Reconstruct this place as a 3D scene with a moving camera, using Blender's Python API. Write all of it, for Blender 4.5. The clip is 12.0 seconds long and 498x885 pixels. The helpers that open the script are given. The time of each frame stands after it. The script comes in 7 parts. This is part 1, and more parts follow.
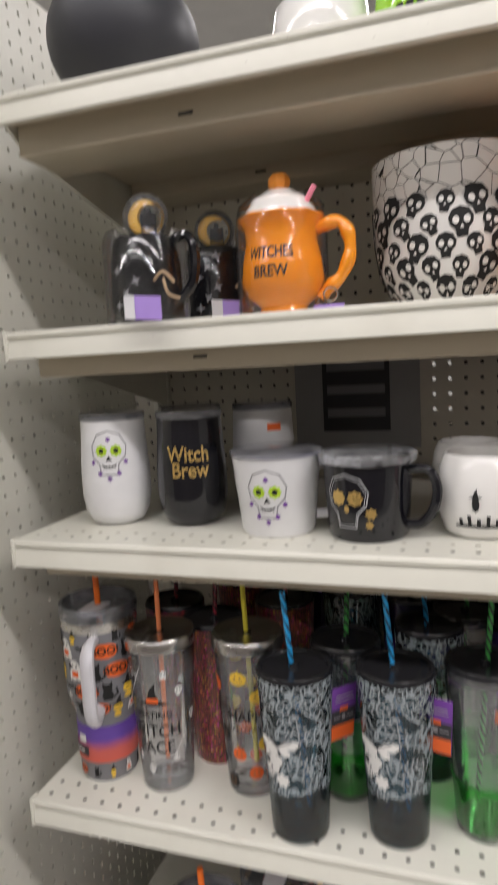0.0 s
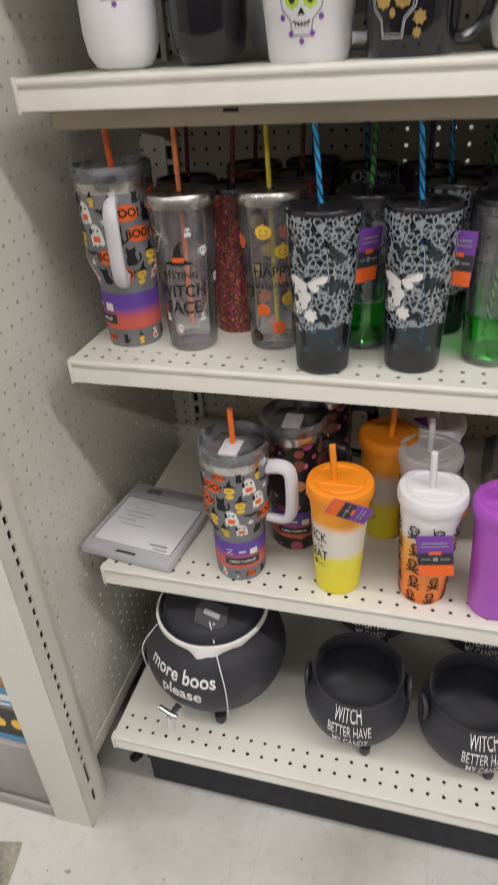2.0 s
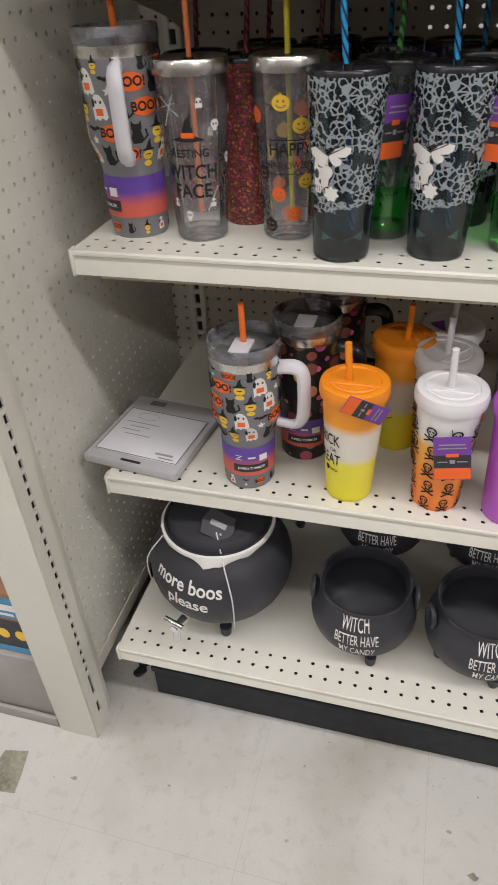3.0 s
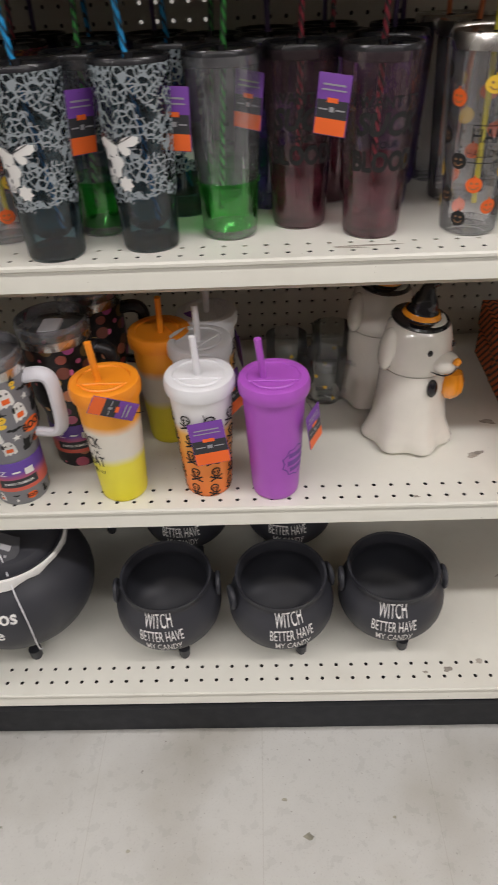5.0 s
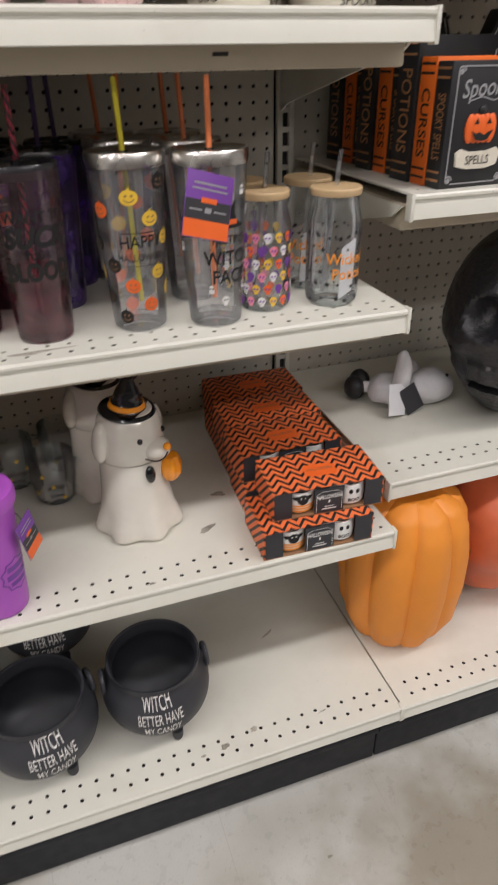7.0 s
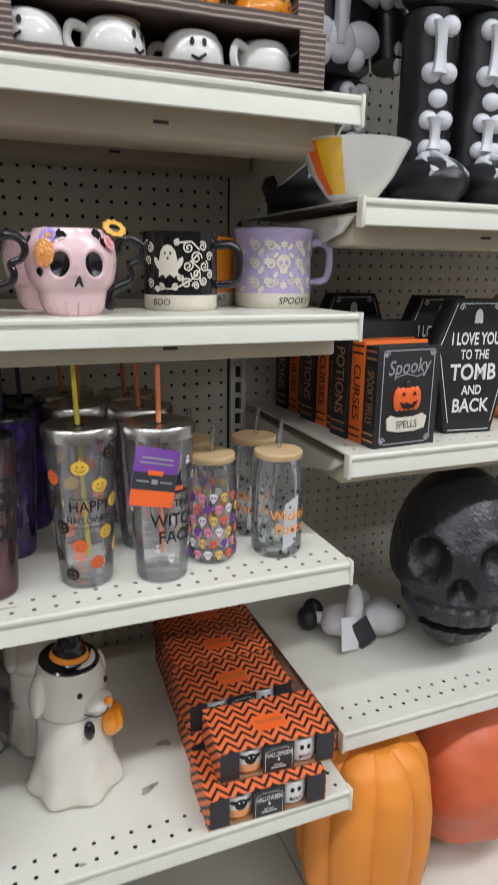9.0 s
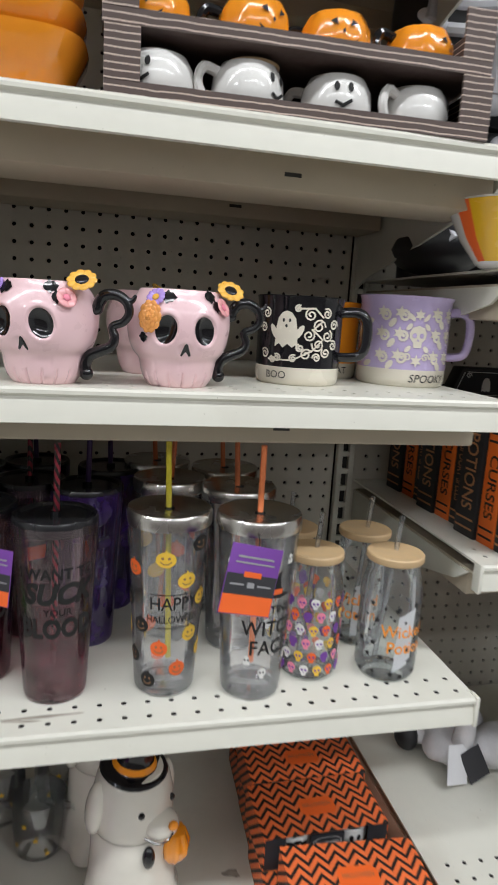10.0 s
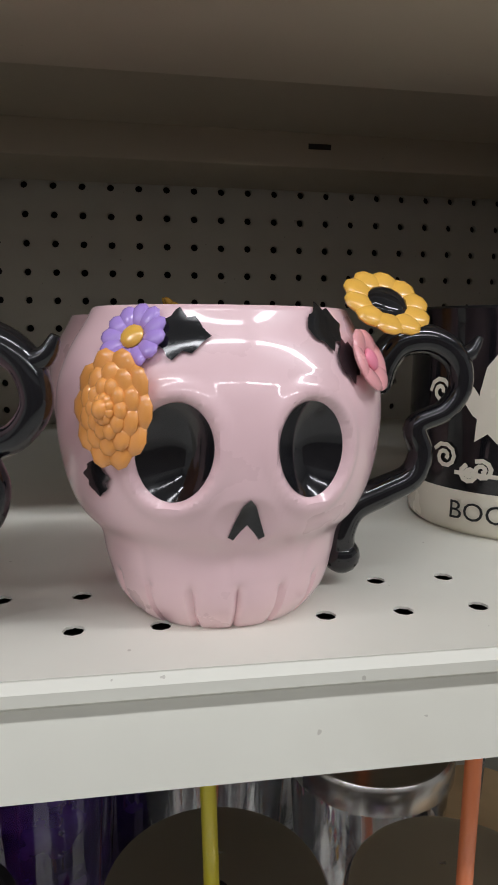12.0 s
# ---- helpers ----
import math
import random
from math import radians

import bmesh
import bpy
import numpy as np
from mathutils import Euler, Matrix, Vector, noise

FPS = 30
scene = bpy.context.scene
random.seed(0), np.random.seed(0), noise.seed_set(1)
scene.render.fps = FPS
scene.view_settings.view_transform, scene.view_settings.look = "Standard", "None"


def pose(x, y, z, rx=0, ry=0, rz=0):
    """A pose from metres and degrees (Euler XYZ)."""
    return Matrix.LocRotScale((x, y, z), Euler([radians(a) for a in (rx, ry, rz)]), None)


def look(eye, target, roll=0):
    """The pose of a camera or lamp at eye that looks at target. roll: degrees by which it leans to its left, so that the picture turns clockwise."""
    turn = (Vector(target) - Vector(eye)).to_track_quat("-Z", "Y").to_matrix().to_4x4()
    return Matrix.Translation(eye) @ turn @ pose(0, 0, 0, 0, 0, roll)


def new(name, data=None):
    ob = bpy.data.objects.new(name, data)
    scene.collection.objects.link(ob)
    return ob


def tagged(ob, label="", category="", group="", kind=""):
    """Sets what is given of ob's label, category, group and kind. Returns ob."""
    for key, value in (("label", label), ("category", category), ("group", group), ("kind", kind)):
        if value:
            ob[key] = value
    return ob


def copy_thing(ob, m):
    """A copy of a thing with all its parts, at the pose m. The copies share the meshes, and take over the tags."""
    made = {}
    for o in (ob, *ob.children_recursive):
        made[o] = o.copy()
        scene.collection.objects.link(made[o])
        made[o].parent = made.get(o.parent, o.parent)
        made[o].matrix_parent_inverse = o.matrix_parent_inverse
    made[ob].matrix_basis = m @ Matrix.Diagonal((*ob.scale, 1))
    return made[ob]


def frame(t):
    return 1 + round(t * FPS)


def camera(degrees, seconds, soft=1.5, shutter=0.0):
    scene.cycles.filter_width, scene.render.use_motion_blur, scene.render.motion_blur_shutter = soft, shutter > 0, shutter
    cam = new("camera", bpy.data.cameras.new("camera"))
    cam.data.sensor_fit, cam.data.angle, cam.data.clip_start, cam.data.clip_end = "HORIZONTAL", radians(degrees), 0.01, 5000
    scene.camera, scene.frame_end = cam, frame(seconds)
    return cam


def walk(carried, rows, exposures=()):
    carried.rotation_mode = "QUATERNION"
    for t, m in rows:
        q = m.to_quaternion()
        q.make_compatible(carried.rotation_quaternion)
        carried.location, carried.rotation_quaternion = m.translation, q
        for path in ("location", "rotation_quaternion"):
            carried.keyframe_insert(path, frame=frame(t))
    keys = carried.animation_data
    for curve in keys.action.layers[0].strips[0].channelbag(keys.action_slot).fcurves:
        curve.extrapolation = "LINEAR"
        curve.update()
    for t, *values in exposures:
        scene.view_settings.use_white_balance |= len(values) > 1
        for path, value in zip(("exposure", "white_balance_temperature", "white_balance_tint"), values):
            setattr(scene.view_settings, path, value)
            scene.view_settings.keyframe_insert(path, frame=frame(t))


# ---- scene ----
cam = camera(42.3, 12.0, 1.5, 0.4)
PATH = [
    (0, (0.545, -0.639, 1.468), (-0.085, 1.244, 1.231), -3.0),
    (0.5, (0.454, -0.711, 1.434), (0.037, 1.169, 0.894), -1.2),
    (1, (0.469, -0.73, 1.389), (-0.014, 1.081, 0.69), -2.0),
    (1.5, (0.474, -0.726, 1.335), (-0.013, 0.975, 0.402), -2.4),
    (2, (0.482, -0.724, 1.291), (-0.008, 0.899, 0.229), -3.5),
    (2.5, (0.459, -0.733, 1.24), (-0.033, 0.797, 0.049), -3.1),
    (2.7, (0.453, -0.739, 1.228), (-0.03, 0.793, 0.036), -3.0),
    (4.3, (0.548, -0.726, 1.2), (0.351, 0.859, -0.003), -2.1),
    (4.5, (0.563, -0.722, 1.206), (0.412, 0.863, -0.005), -2.0),
    (5, (0.604, -0.719, 1.204), (0.55, 0.874, -0.004), -2.7),
    (5.5, (0.65, -0.723, 1.199), (0.75, 0.879, 0.005), -2.7),
    (6, (0.684, -0.725, 1.199), (0.976, 0.867, 0.024), -1.1),
    (6.5, (0.709, -0.728, 1.206), (1.164, 0.879, 0.105), -0.4),
    (7, (0.733, -0.725, 1.223), (1.281, 0.898, 0.191), -0.9),
    (7.2, (0.743, -0.722, 1.234), (1.331, 0.914, 0.244), -1.2),
    (8.8, (0.767, -0.719, 1.308), (1.477, 1.061, 0.735), 1.0),
    (9, (0.769, -0.716, 1.319), (1.483, 1.079, 0.799), 0.7),
    (9.5, (0.768, -0.684, 1.342), (1.4, 1.17, 0.938), 1.8),
    (10, (0.782, -0.589, 1.339), (1.239, 1.319, 0.954), 3.5),
    (10.5, (0.767, -0.425, 1.34), (1.302, 1.469, 0.984), 1.8),
    (11, (0.796, -0.274, 1.356), (1.34, 1.626, 1.048), 0.8),
    (11.5, (0.823, -0.161, 1.352), (1.19, 1.778, 1.009), 0.8),
    (12, (0.836, -0.142, 1.353), (1.143, 1.803, 1.011), 0.5),
]
walk(cam, [(t, look(eye, target, roll)) for t, eye, target, roll in PATH], [(0, 0.0, 6500, 10), (2.7, 0.02, 6500, 10), (4.3, -0.08, 6500, 10), (7.2, -0.1, 6500, 10), (8.8, 0.0, 6000, 4), (9.5, 0.0, 6000, 4), (10.6, 0.0, 6150, 4), (11.3, -0.16, 6100, 5), (12, -0.38, 6050, 6)])

# ---- light: long ceiling tubes over the aisles of a closed shop ----
world = bpy.data.worlds.new("shop_air")
scene.world = world
world.use_nodes = True
world.node_tree.nodes["Background"].inputs[0].default_value = (0.9, 0.93, 1.0, 1)
world.node_tree.nodes["Background"].inputs[1].default_value = 0.05


def strip_lamp(x, y, z, length, width, watts):
    data = bpy.data.lights.new("ceiling_tube", "AREA")
    data.shape, data.size, data.size_y = "RECTANGLE", length, width
    data.energy, data.color = watts, (1.0, 0.95, 0.955)
    ob = new("ceiling_tube", data)
    ob.matrix_world = pose(x, y, z)


for ly, watts in ((-1.1, 37), (-3.2, 33), (2.4, 36)):
    for lx, share in ((-2.6, 1.45), (0.1, 0.8), (2.8, 1.6)):
        strip_lamp(lx, ly, 3.3, 2.4, 0.16, watts * share)

# ---- materials ----


def nodes_of(name):
    m = bpy.data.materials.new(name)
    m.use_nodes = True
    nt = m.node_tree
    return m, nt, nt.nodes["Principled BSDF"]


def link(nt, a, b):
    nt.links.new(a, b)


def math_node(nt, op, a, b=0.0, c=0.0):
    n = nt.nodes.new("ShaderNodeMath")
    n.operation = op
    for i, v in enumerate((a, b, c)):
        if isinstance(v, (int, float)):
            n.inputs[i].default_value = v
        else:
            link(nt, v, n.inputs[i])
    return n.outputs[0]


def mix_col(nt, fac, a, b):
    n = nt.nodes.new("ShaderNodeMix")
    n.data_type = "RGBA"
    for sock, v in ((n.inputs[0], fac), (n.inputs[6], a), (n.inputs[7], b)):
        if isinstance(v, (int, float)):
            sock.default_value = v
        elif isinstance(v, tuple):
            sock.default_value = (*v, 1)
        else:
            link(nt, v, sock)
    return n.outputs[2]


def coords(nt):
    n = nt.nodes.new("ShaderNodeTexCoord")
    s = nt.nodes.new("ShaderNodeSeparateXYZ")
    link(nt, n.outputs["Object"], s.inputs[0])
    return n.outputs["Object"], s.outputs[0], s.outputs[1], s.outputs[2]


def noise_at(nt, vec, scale, detail=4.0):
    n = nt.nodes.new("ShaderNodeTexNoise")
    n.inputs["Scale"].default_value, n.inputs["Detail"].default_value = scale, detail
    link(nt, vec, n.inputs["Vector"])
    return n.outputs[0]


def ramp(nt, fac, lo, hi):
    n = nt.nodes.new("ShaderNodeMapRange")
    n.inputs[1].default_value, n.inputs[2].default_value = lo, hi
    link(nt, fac, n.inputs[0])
    return n.outputs[0]


def finish(nt, bsdf, vec, col, rough, var, scale, bump):
    big = ramp(nt, noise_at(nt, vec, scale * 0.12, 3), 0.35, 0.65)
    fine = ramp(nt, noise_at(nt, vec, scale, 6), 0.3, 0.7)
    dark = math_node(nt, "ADD", math_node(nt, "MULTIPLY", big, 0.6), math_node(nt, "MULTIPLY", fine, 0.4))
    hsv = nt.nodes.new("ShaderNodeHueSaturation")
    link(nt, math_node(nt, "MULTIPLY_ADD", dark, 2 * var, 1 - var), hsv.inputs["Value"])
    if isinstance(col, tuple):
        hsv.inputs["Color"].default_value = (*col, 1)
    else:
        link(nt, col, hsv.inputs["Color"])
    link(nt, hsv.outputs[0], bsdf.inputs["Base Color"])
    spread = min(0.16, 2 * var)
    link(nt, math_node(nt, "MULTIPLY_ADD", fine, spread, rough - spread / 2), bsdf.inputs["Roughness"])
    if bump:
        b = nt.nodes.new("ShaderNodeBump")
        b.inputs["Strength"].default_value, b.inputs["Distance"].default_value = bump, 0.001
        link(nt, fine, b.inputs["Height"])
        link(nt, b.outputs[0], bsdf.inputs["Normal"])


def mat(name, col, rough=0.5, metal=0.0, var=0.05, scale=60, bump=0.05, coat=0.0):
    m, nt, bsdf = nodes_of(name)
    vec = coords(nt)[0]
    bsdf.inputs["Metallic"].default_value = metal
    bsdf.inputs["Coat Weight"].default_value = coat
    bsdf.inputs["Coat Roughness"].default_value = 0.03
    finish(nt, bsdf, vec, col, rough, var, scale, bump)
    return m


def clear(name, tint=(0.975, 0.975, 0.985), haze=0.06, gloss=0.11, haze_col=(0.8, 0.82, 0.85)):
    """Thin clear wall: tinted see-through, a little haze, gloss that grows at the edges."""
    m, nt, bsdf = nodes_of(name)
    nt.nodes.remove(bsdf)
    tr, gl, df = (nt.nodes.new("ShaderNodeBsdf" + k) for k in ("Transparent", "Glossy", "Diffuse"))
    tr.inputs[0].default_value = (*tint, 1)
    df.inputs[0].default_value = (*haze_col, 1)
    gl.inputs["Roughness"].default_value = 0.05
    gl.inputs[0].default_value = (0.95, 0.95, 0.95, 1)
    fr = nt.nodes.new("ShaderNodeFresnel")
    fr.inputs[0].default_value = 1.45
    vec = coords(nt)[0]
    a, b = nt.nodes.new("ShaderNodeMixShader"), nt.nodes.new("ShaderNodeMixShader")
    link(nt, math_node(nt, "MULTIPLY", ramp(nt, noise_at(nt, vec, 40), 0.3, 0.75), haze * 2), a.inputs[0])
    link(nt, tr.outputs[0], a.inputs[1])
    link(nt, df.outputs[0], a.inputs[2])
    link(nt, math_node(nt, "MULTIPLY_ADD", fr.outputs[0], 0.9, gloss - 0.04), b.inputs[0])
    link(nt, a.outputs[0], b.inputs[1])
    link(nt, gl.outputs[0], b.inputs[2])
    link(nt, b.outputs[0], nt.nodes["Material Output"].inputs[0])
    return m


def lace_plastic(name):
    """Smoky blue clear wall with a torn white lace print."""
    m, nt, bsdf = nodes_of(name)
    nt.nodes.remove(bsdf)
    vec, x, y, z = coords(nt)
    tr, gl, df = (nt.nodes.new("ShaderNodeBsdf" + k) for k in ("Transparent", "Glossy", "Diffuse"))
    tr.inputs[0].default_value = (0.42, 0.6, 0.68, 1)
    df.inputs[0].default_value = (0.54, 0.62, 0.66, 1)
    gl.inputs["Roughness"].default_value = 0.06
    v = nt.nodes.new("ShaderNodeTexVoronoi")
    v.feature, v.inputs["Scale"].default_value = "DISTANCE_TO_EDGE", 140
    warp = nt.nodes.new("ShaderNodeMixRGB")
    warp.blend_type, warp.inputs[0].default_value = "ADD", 0.005
    n = nt.nodes.new("ShaderNodeTexNoise")
    n.inputs["Scale"].default_value = 120
    link(nt, vec, n.inputs["Vector"])
    link(nt, vec, warp.inputs[1])
    link(nt, n.outputs[1], warp.inputs[2])
    link(nt, warp.outputs[0], v.inputs["Vector"])
    lines = math_node(nt, "LESS_THAN", v.outputs[0], 0.11)
    patch = math_node(nt, "GREATER_THAN", noise_at(nt, vec, 65), 0.42)
    high = math_node(nt, "GREATER_THAN", math_node(nt, "MULTIPLY_ADD", noise_at(nt, vec, 60), 0.06, z), 0.092)
    fac = math_node(nt, "MULTIPLY", math_node(nt, "MULTIPLY", lines, patch), high)
    fac = math_node(nt, "MULTIPLY_ADD", fac, 0.5, 0.015)
    a, b = nt.nodes.new("ShaderNodeMixShader"), nt.nodes.new("ShaderNodeMixShader")
    link(nt, fac, a.inputs[0])
    link(nt, tr.outputs[0], a.inputs[1])
    link(nt, df.outputs[0], a.inputs[2])
    fr = nt.nodes.new("ShaderNodeFresnel")
    fr.inputs[0].default_value = 1.45
    link(nt, math_node(nt, "MULTIPLY_ADD", fr.outputs[0], 0.9, 0.03), b.inputs[0])
    link(nt, a.outputs[0], b.inputs[1])
    link(nt, gl.outputs[0], b.inputs[2])
    link(nt, b.outputs[0], nt.nodes["Material Output"].inputs[0])
    return m


def ombre(name, stops, rough=0.45):
    """Sprayed colour fade along the height of a cup: stops of (metres, colour)."""
    m, nt, bsdf = nodes_of(name)
    vec, x, y, z = coords(nt)
    cr = nt.nodes.new("ShaderNodeValToRGB")
    els = cr.color_ramp.elements
    top = stops[-1][0]
    while len(els) < len(stops):
        els.new(0.5)
    for e, (h, c) in zip(els, stops):
        e.position, e.color = h / top, (*c, 1)
    wob = math_node(nt, "MULTIPLY_ADD", noise_at(nt, vec, 25), 0.012, -0.006)
    link(nt, math_node(nt, "DIVIDE", math_node(nt, "ADD", z, wob), top), cr.inputs[0])
    finish(nt, bsdf, vec, cr.outputs[0], rough, 0.03, 80, 0.04)
    return m


def chevron(name, c1, c2, period, amp, pitch):
    """Printed zigzag stripes on cardboard, laid out on x and y + z."""
    m, nt, bsdf = nodes_of(name)
    vec, x, y, z = coords(nt)
    tri = math_node(nt, "PINGPONG", math_node(nt, "ADD", x, 5.0), period / 2)
    v = math_node(nt, "ADD", math_node(nt, "ADD", y, z), math_node(nt, "MULTIPLY", tri, amp))
    s = math_node(nt, "MODULO", math_node(nt, "ADD", v, 5.0), pitch)
    f = math_node(nt, "LESS_THAN", s, pitch * 0.42)
    finish(nt, bsdf, vec, mix_col(nt, f, c1, c2), 0.5, 0.06, 90, 0.05)
    return m


def stripes(name, c1, c2, pitch, share, axis=2, lean=0.0, rough=0.6):
    m, nt, bsdf = nodes_of(name)
    vec, x, y, z = coords(nt)
    xyz = (x, y, z)
    v = math_node(nt, "MULTIPLY_ADD", xyz[0], lean, xyz[axis])
    v = math_node(nt, "MULTIPLY_ADD", noise_at(nt, vec, 35), pitch * 0.5, v)
    f = math_node(nt, "LESS_THAN", math_node(nt, "MODULO", math_node(nt, "ADD", v, 5.0), pitch), pitch * share)
    finish(nt, bsdf, vec, mix_col(nt, f, c1, c2), rough, 0.08, 90, 0.1)
    return m


def cells(name, ground, ink, scale, width, rough=0.2, fill=None, coat=0.4):
    """Glazed print: cell borders in ink; with fill, blots in the cells."""
    m, nt, bsdf = nodes_of(name)
    vec = coords(nt)[0]
    v = nt.nodes.new("ShaderNodeTexVoronoi")
    v.feature, v.inputs["Scale"].default_value = "DISTANCE_TO_EDGE", scale
    link(nt, vec, v.inputs["Vector"])
    col = mix_col(nt, math_node(nt, "LESS_THAN", v.outputs[0], width), ground, ink)
    if fill:
        w = nt.nodes.new("ShaderNodeTexVoronoi")
        w.inputs["Scale"].default_value = scale
        link(nt, vec, w.inputs["Vector"])
        tone = nt.nodes.new("ShaderNodeHueSaturation")
        tone.inputs["Color"].default_value = (*fill, 1)
        sep = nt.nodes.new("ShaderNodeSeparateColor")
        link(nt, w.outputs["Color"], sep.inputs[0])
        link(nt, math_node(nt, "MULTIPLY_ADD", sep.outputs[0], 0.2, 0.4), tone.inputs["Hue"])
        link(nt, math_node(nt, "MULTIPLY_ADD", sep.outputs[1], 1.2, 0.3), tone.inputs["Value"])
        col = mix_col(nt, math_node(nt, "LESS_THAN", w.outputs["Distance"], 0.42), col, tone.outputs[0])
    bsdf.inputs["Coat Weight"].default_value = coat
    finish(nt, bsdf, vec, col, rough, 0.04, 60, 0.02)
    return m


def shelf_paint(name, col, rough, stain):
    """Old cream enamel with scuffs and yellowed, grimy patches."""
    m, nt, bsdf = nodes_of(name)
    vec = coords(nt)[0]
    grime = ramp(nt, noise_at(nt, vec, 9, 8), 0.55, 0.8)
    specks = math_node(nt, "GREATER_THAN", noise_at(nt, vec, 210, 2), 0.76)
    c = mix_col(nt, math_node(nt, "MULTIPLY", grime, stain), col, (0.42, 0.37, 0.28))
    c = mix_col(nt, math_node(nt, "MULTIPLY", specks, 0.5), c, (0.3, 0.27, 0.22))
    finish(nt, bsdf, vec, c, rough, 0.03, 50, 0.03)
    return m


def crumpled(name, col):
    """Foil pressed on by hand: small sharp creases at two sizes, patchy shine."""
    m, nt, bsdf = nodes_of(name)
    vec = coords(nt)[0]
    finish(nt, bsdf, vec, col, 0.36, 0.2, 60, 0.0)
    h = None
    for scale, gain in ((100, 1.0), (240, 0.5)):
        v = nt.nodes.new("ShaderNodeTexVoronoi")
        v.feature, v.inputs["Scale"].default_value = "F1", scale
        link(nt, vec, v.inputs["Vector"])
        g = math_node(nt, "MULTIPLY", v.outputs["Distance"], gain)
        h = g if h is None else math_node(nt, "ADD", h, g)
    b = nt.nodes.new("ShaderNodeBump")
    b.inputs["Strength"].default_value, b.inputs["Distance"].default_value = 0.75, 0.0016
    link(nt, h, b.inputs["Height"])
    link(nt, b.outputs[0], bsdf.inputs["Normal"])
    return m


def floor_vinyl(name):
    m, nt, bsdf = nodes_of(name)
    vec, x, y, z = coords(nt)
    fleck = ramp(nt, noise_at(nt, vec, 260, 2), 0.6, 0.68)
    c = mix_col(nt, math_node(nt, "MULTIPLY", fleck, 0.22), (0.54, 0.535, 0.5), (0.3, 0.28, 0.25))
    dirt = ramp(nt, noise_at(nt, vec, 3.1, 7), 0.52, 0.78)
    c = mix_col(nt, math_node(nt, "MULTIPLY", dirt, 0.55), c, (0.27, 0.24, 0.18))
    spots = math_node(nt, "GREATER_THAN", noise_at(nt, vec, 55, 3), 0.735)
    c = mix_col(nt, math_node(nt, "MULTIPLY", spots, 0.6), c, (0.12, 0.1, 0.08))
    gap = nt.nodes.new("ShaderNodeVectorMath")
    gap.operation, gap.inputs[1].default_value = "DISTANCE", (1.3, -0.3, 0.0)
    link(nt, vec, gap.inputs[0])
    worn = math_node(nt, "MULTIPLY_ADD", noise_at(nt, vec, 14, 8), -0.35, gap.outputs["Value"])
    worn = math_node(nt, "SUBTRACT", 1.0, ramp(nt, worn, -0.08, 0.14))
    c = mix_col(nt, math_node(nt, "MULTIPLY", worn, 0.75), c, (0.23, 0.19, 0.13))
    grit = math_node(nt, "GREATER_THAN", noise_at(nt, vec, 150, 2), 0.72)
    c = mix_col(nt, math_node(nt, "MULTIPLY", grit, 0.45), c, (0.16, 0.14, 0.11))
    seam = None
    for ax in (x, y):
        s = math_node(nt, "LESS_THAN", math_node(nt, "MODULO", math_node(nt, "ADD", ax, 30.53), 0.305), 0.0012)
        seam = s if seam is None else math_node(nt, "MAXIMUM", seam, s)
    c = mix_col(nt, math_node(nt, "MULTIPLY", seam, 0.3), c, (0.25, 0.22, 0.18))
    finish(nt, bsdf, vec, c, 0.3, 0.05, 40, 0.03)
    return m


CREAM = shelf_paint("cream_enamel", (0.70, 0.69, 0.61), 0.38, 0.25)
# browner than CREAM and darkened: shade under the shelves is in the colour
UNDER = shelf_paint("shaded_brown_underside_enamel", (0.47, 0.41, 0.31), 0.5, 0.5)
PEG = shelf_paint("tan_pegboard_enamel", (0.64, 0.61, 0.53), 0.5, 0.3)
FLOOR = floor_vinyl("speckled_vinyl")
WHITEWALL = mat("shop_white", (0.5, 0.49, 0.47), 0.7)
GOODS = mat("dim_goods", (0.16, 0.14, 0.13), 0.7, var=0.4, scale=12)
# near-black for backs of goods and for shade in holes and slots
DARKBACKSHADE = mat("dark_backing_and_shade", (0.035, 0.032, 0.03), 0.8)
KICK = mat("black_rubber_kick", (0.017, 0.019, 0.024), 0.7, scale=40, var=0.2, bump=0.1)
GREYKICK = mat("grey_scuffed_kick", (0.32, 0.3, 0.28), 0.6, var=0.15, scale=30)
PINK = mat("pink_glaze", (0.84, 0.585, 0.615), 0.3, var=0.05, scale=45, bump=0.01, coat=0.8)
BLACKGLAZE = mat("black_glaze", (0.008, 0.008, 0.01), 0.12, var=0.2, bump=0.02, coat=0.25)
WHITEGLAZE = mat("white_glaze", (0.8, 0.79, 0.76), 0.16, var=0.03, bump=0.01, coat=0.6)
CREAMGLAZE = mat("cream_glaze", (0.74, 0.69, 0.58), 0.25, var=0.05, bump=0.03, coat=0.4)
IVORYGLAZE = mat("ivory_glaze", (0.74, 0.71, 0.63), 0.17, var=0.04, bump=0.01, coat=0.6)
ORANGEGLAZE = mat("orange_glaze", (0.88, 0.31, 0.015), 0.16, var=0.05, bump=0.01, coat=0.6)
LILAC = mat("lilac_glaze", (0.52, 0.43, 0.68), 0.25, var=0.04, bump=0.03, coat=0.4)
VIOLET = mat("violet_glaze", (0.42, 0.28, 0.72), 0.2, coat=0.5)
MUM = mat("amber_glaze", (0.84, 0.36, 0.09), 0.2, var=0.12, scale=140, coat=0.5)
SUNF = mat("yellow_glaze", (0.85, 0.48, 0.08), 0.2, var=0.12, scale=140, coat=0.5)
ROSE = mat("rose_glaze", (0.85, 0.4, 0.42), 0.2, var=0.1, scale=140, coat=0.5)
CAULDRON = mat("matte_black_ceramic", (0.032, 0.033, 0.04), 0.5, var=0.12, scale=30, bump=0.06)
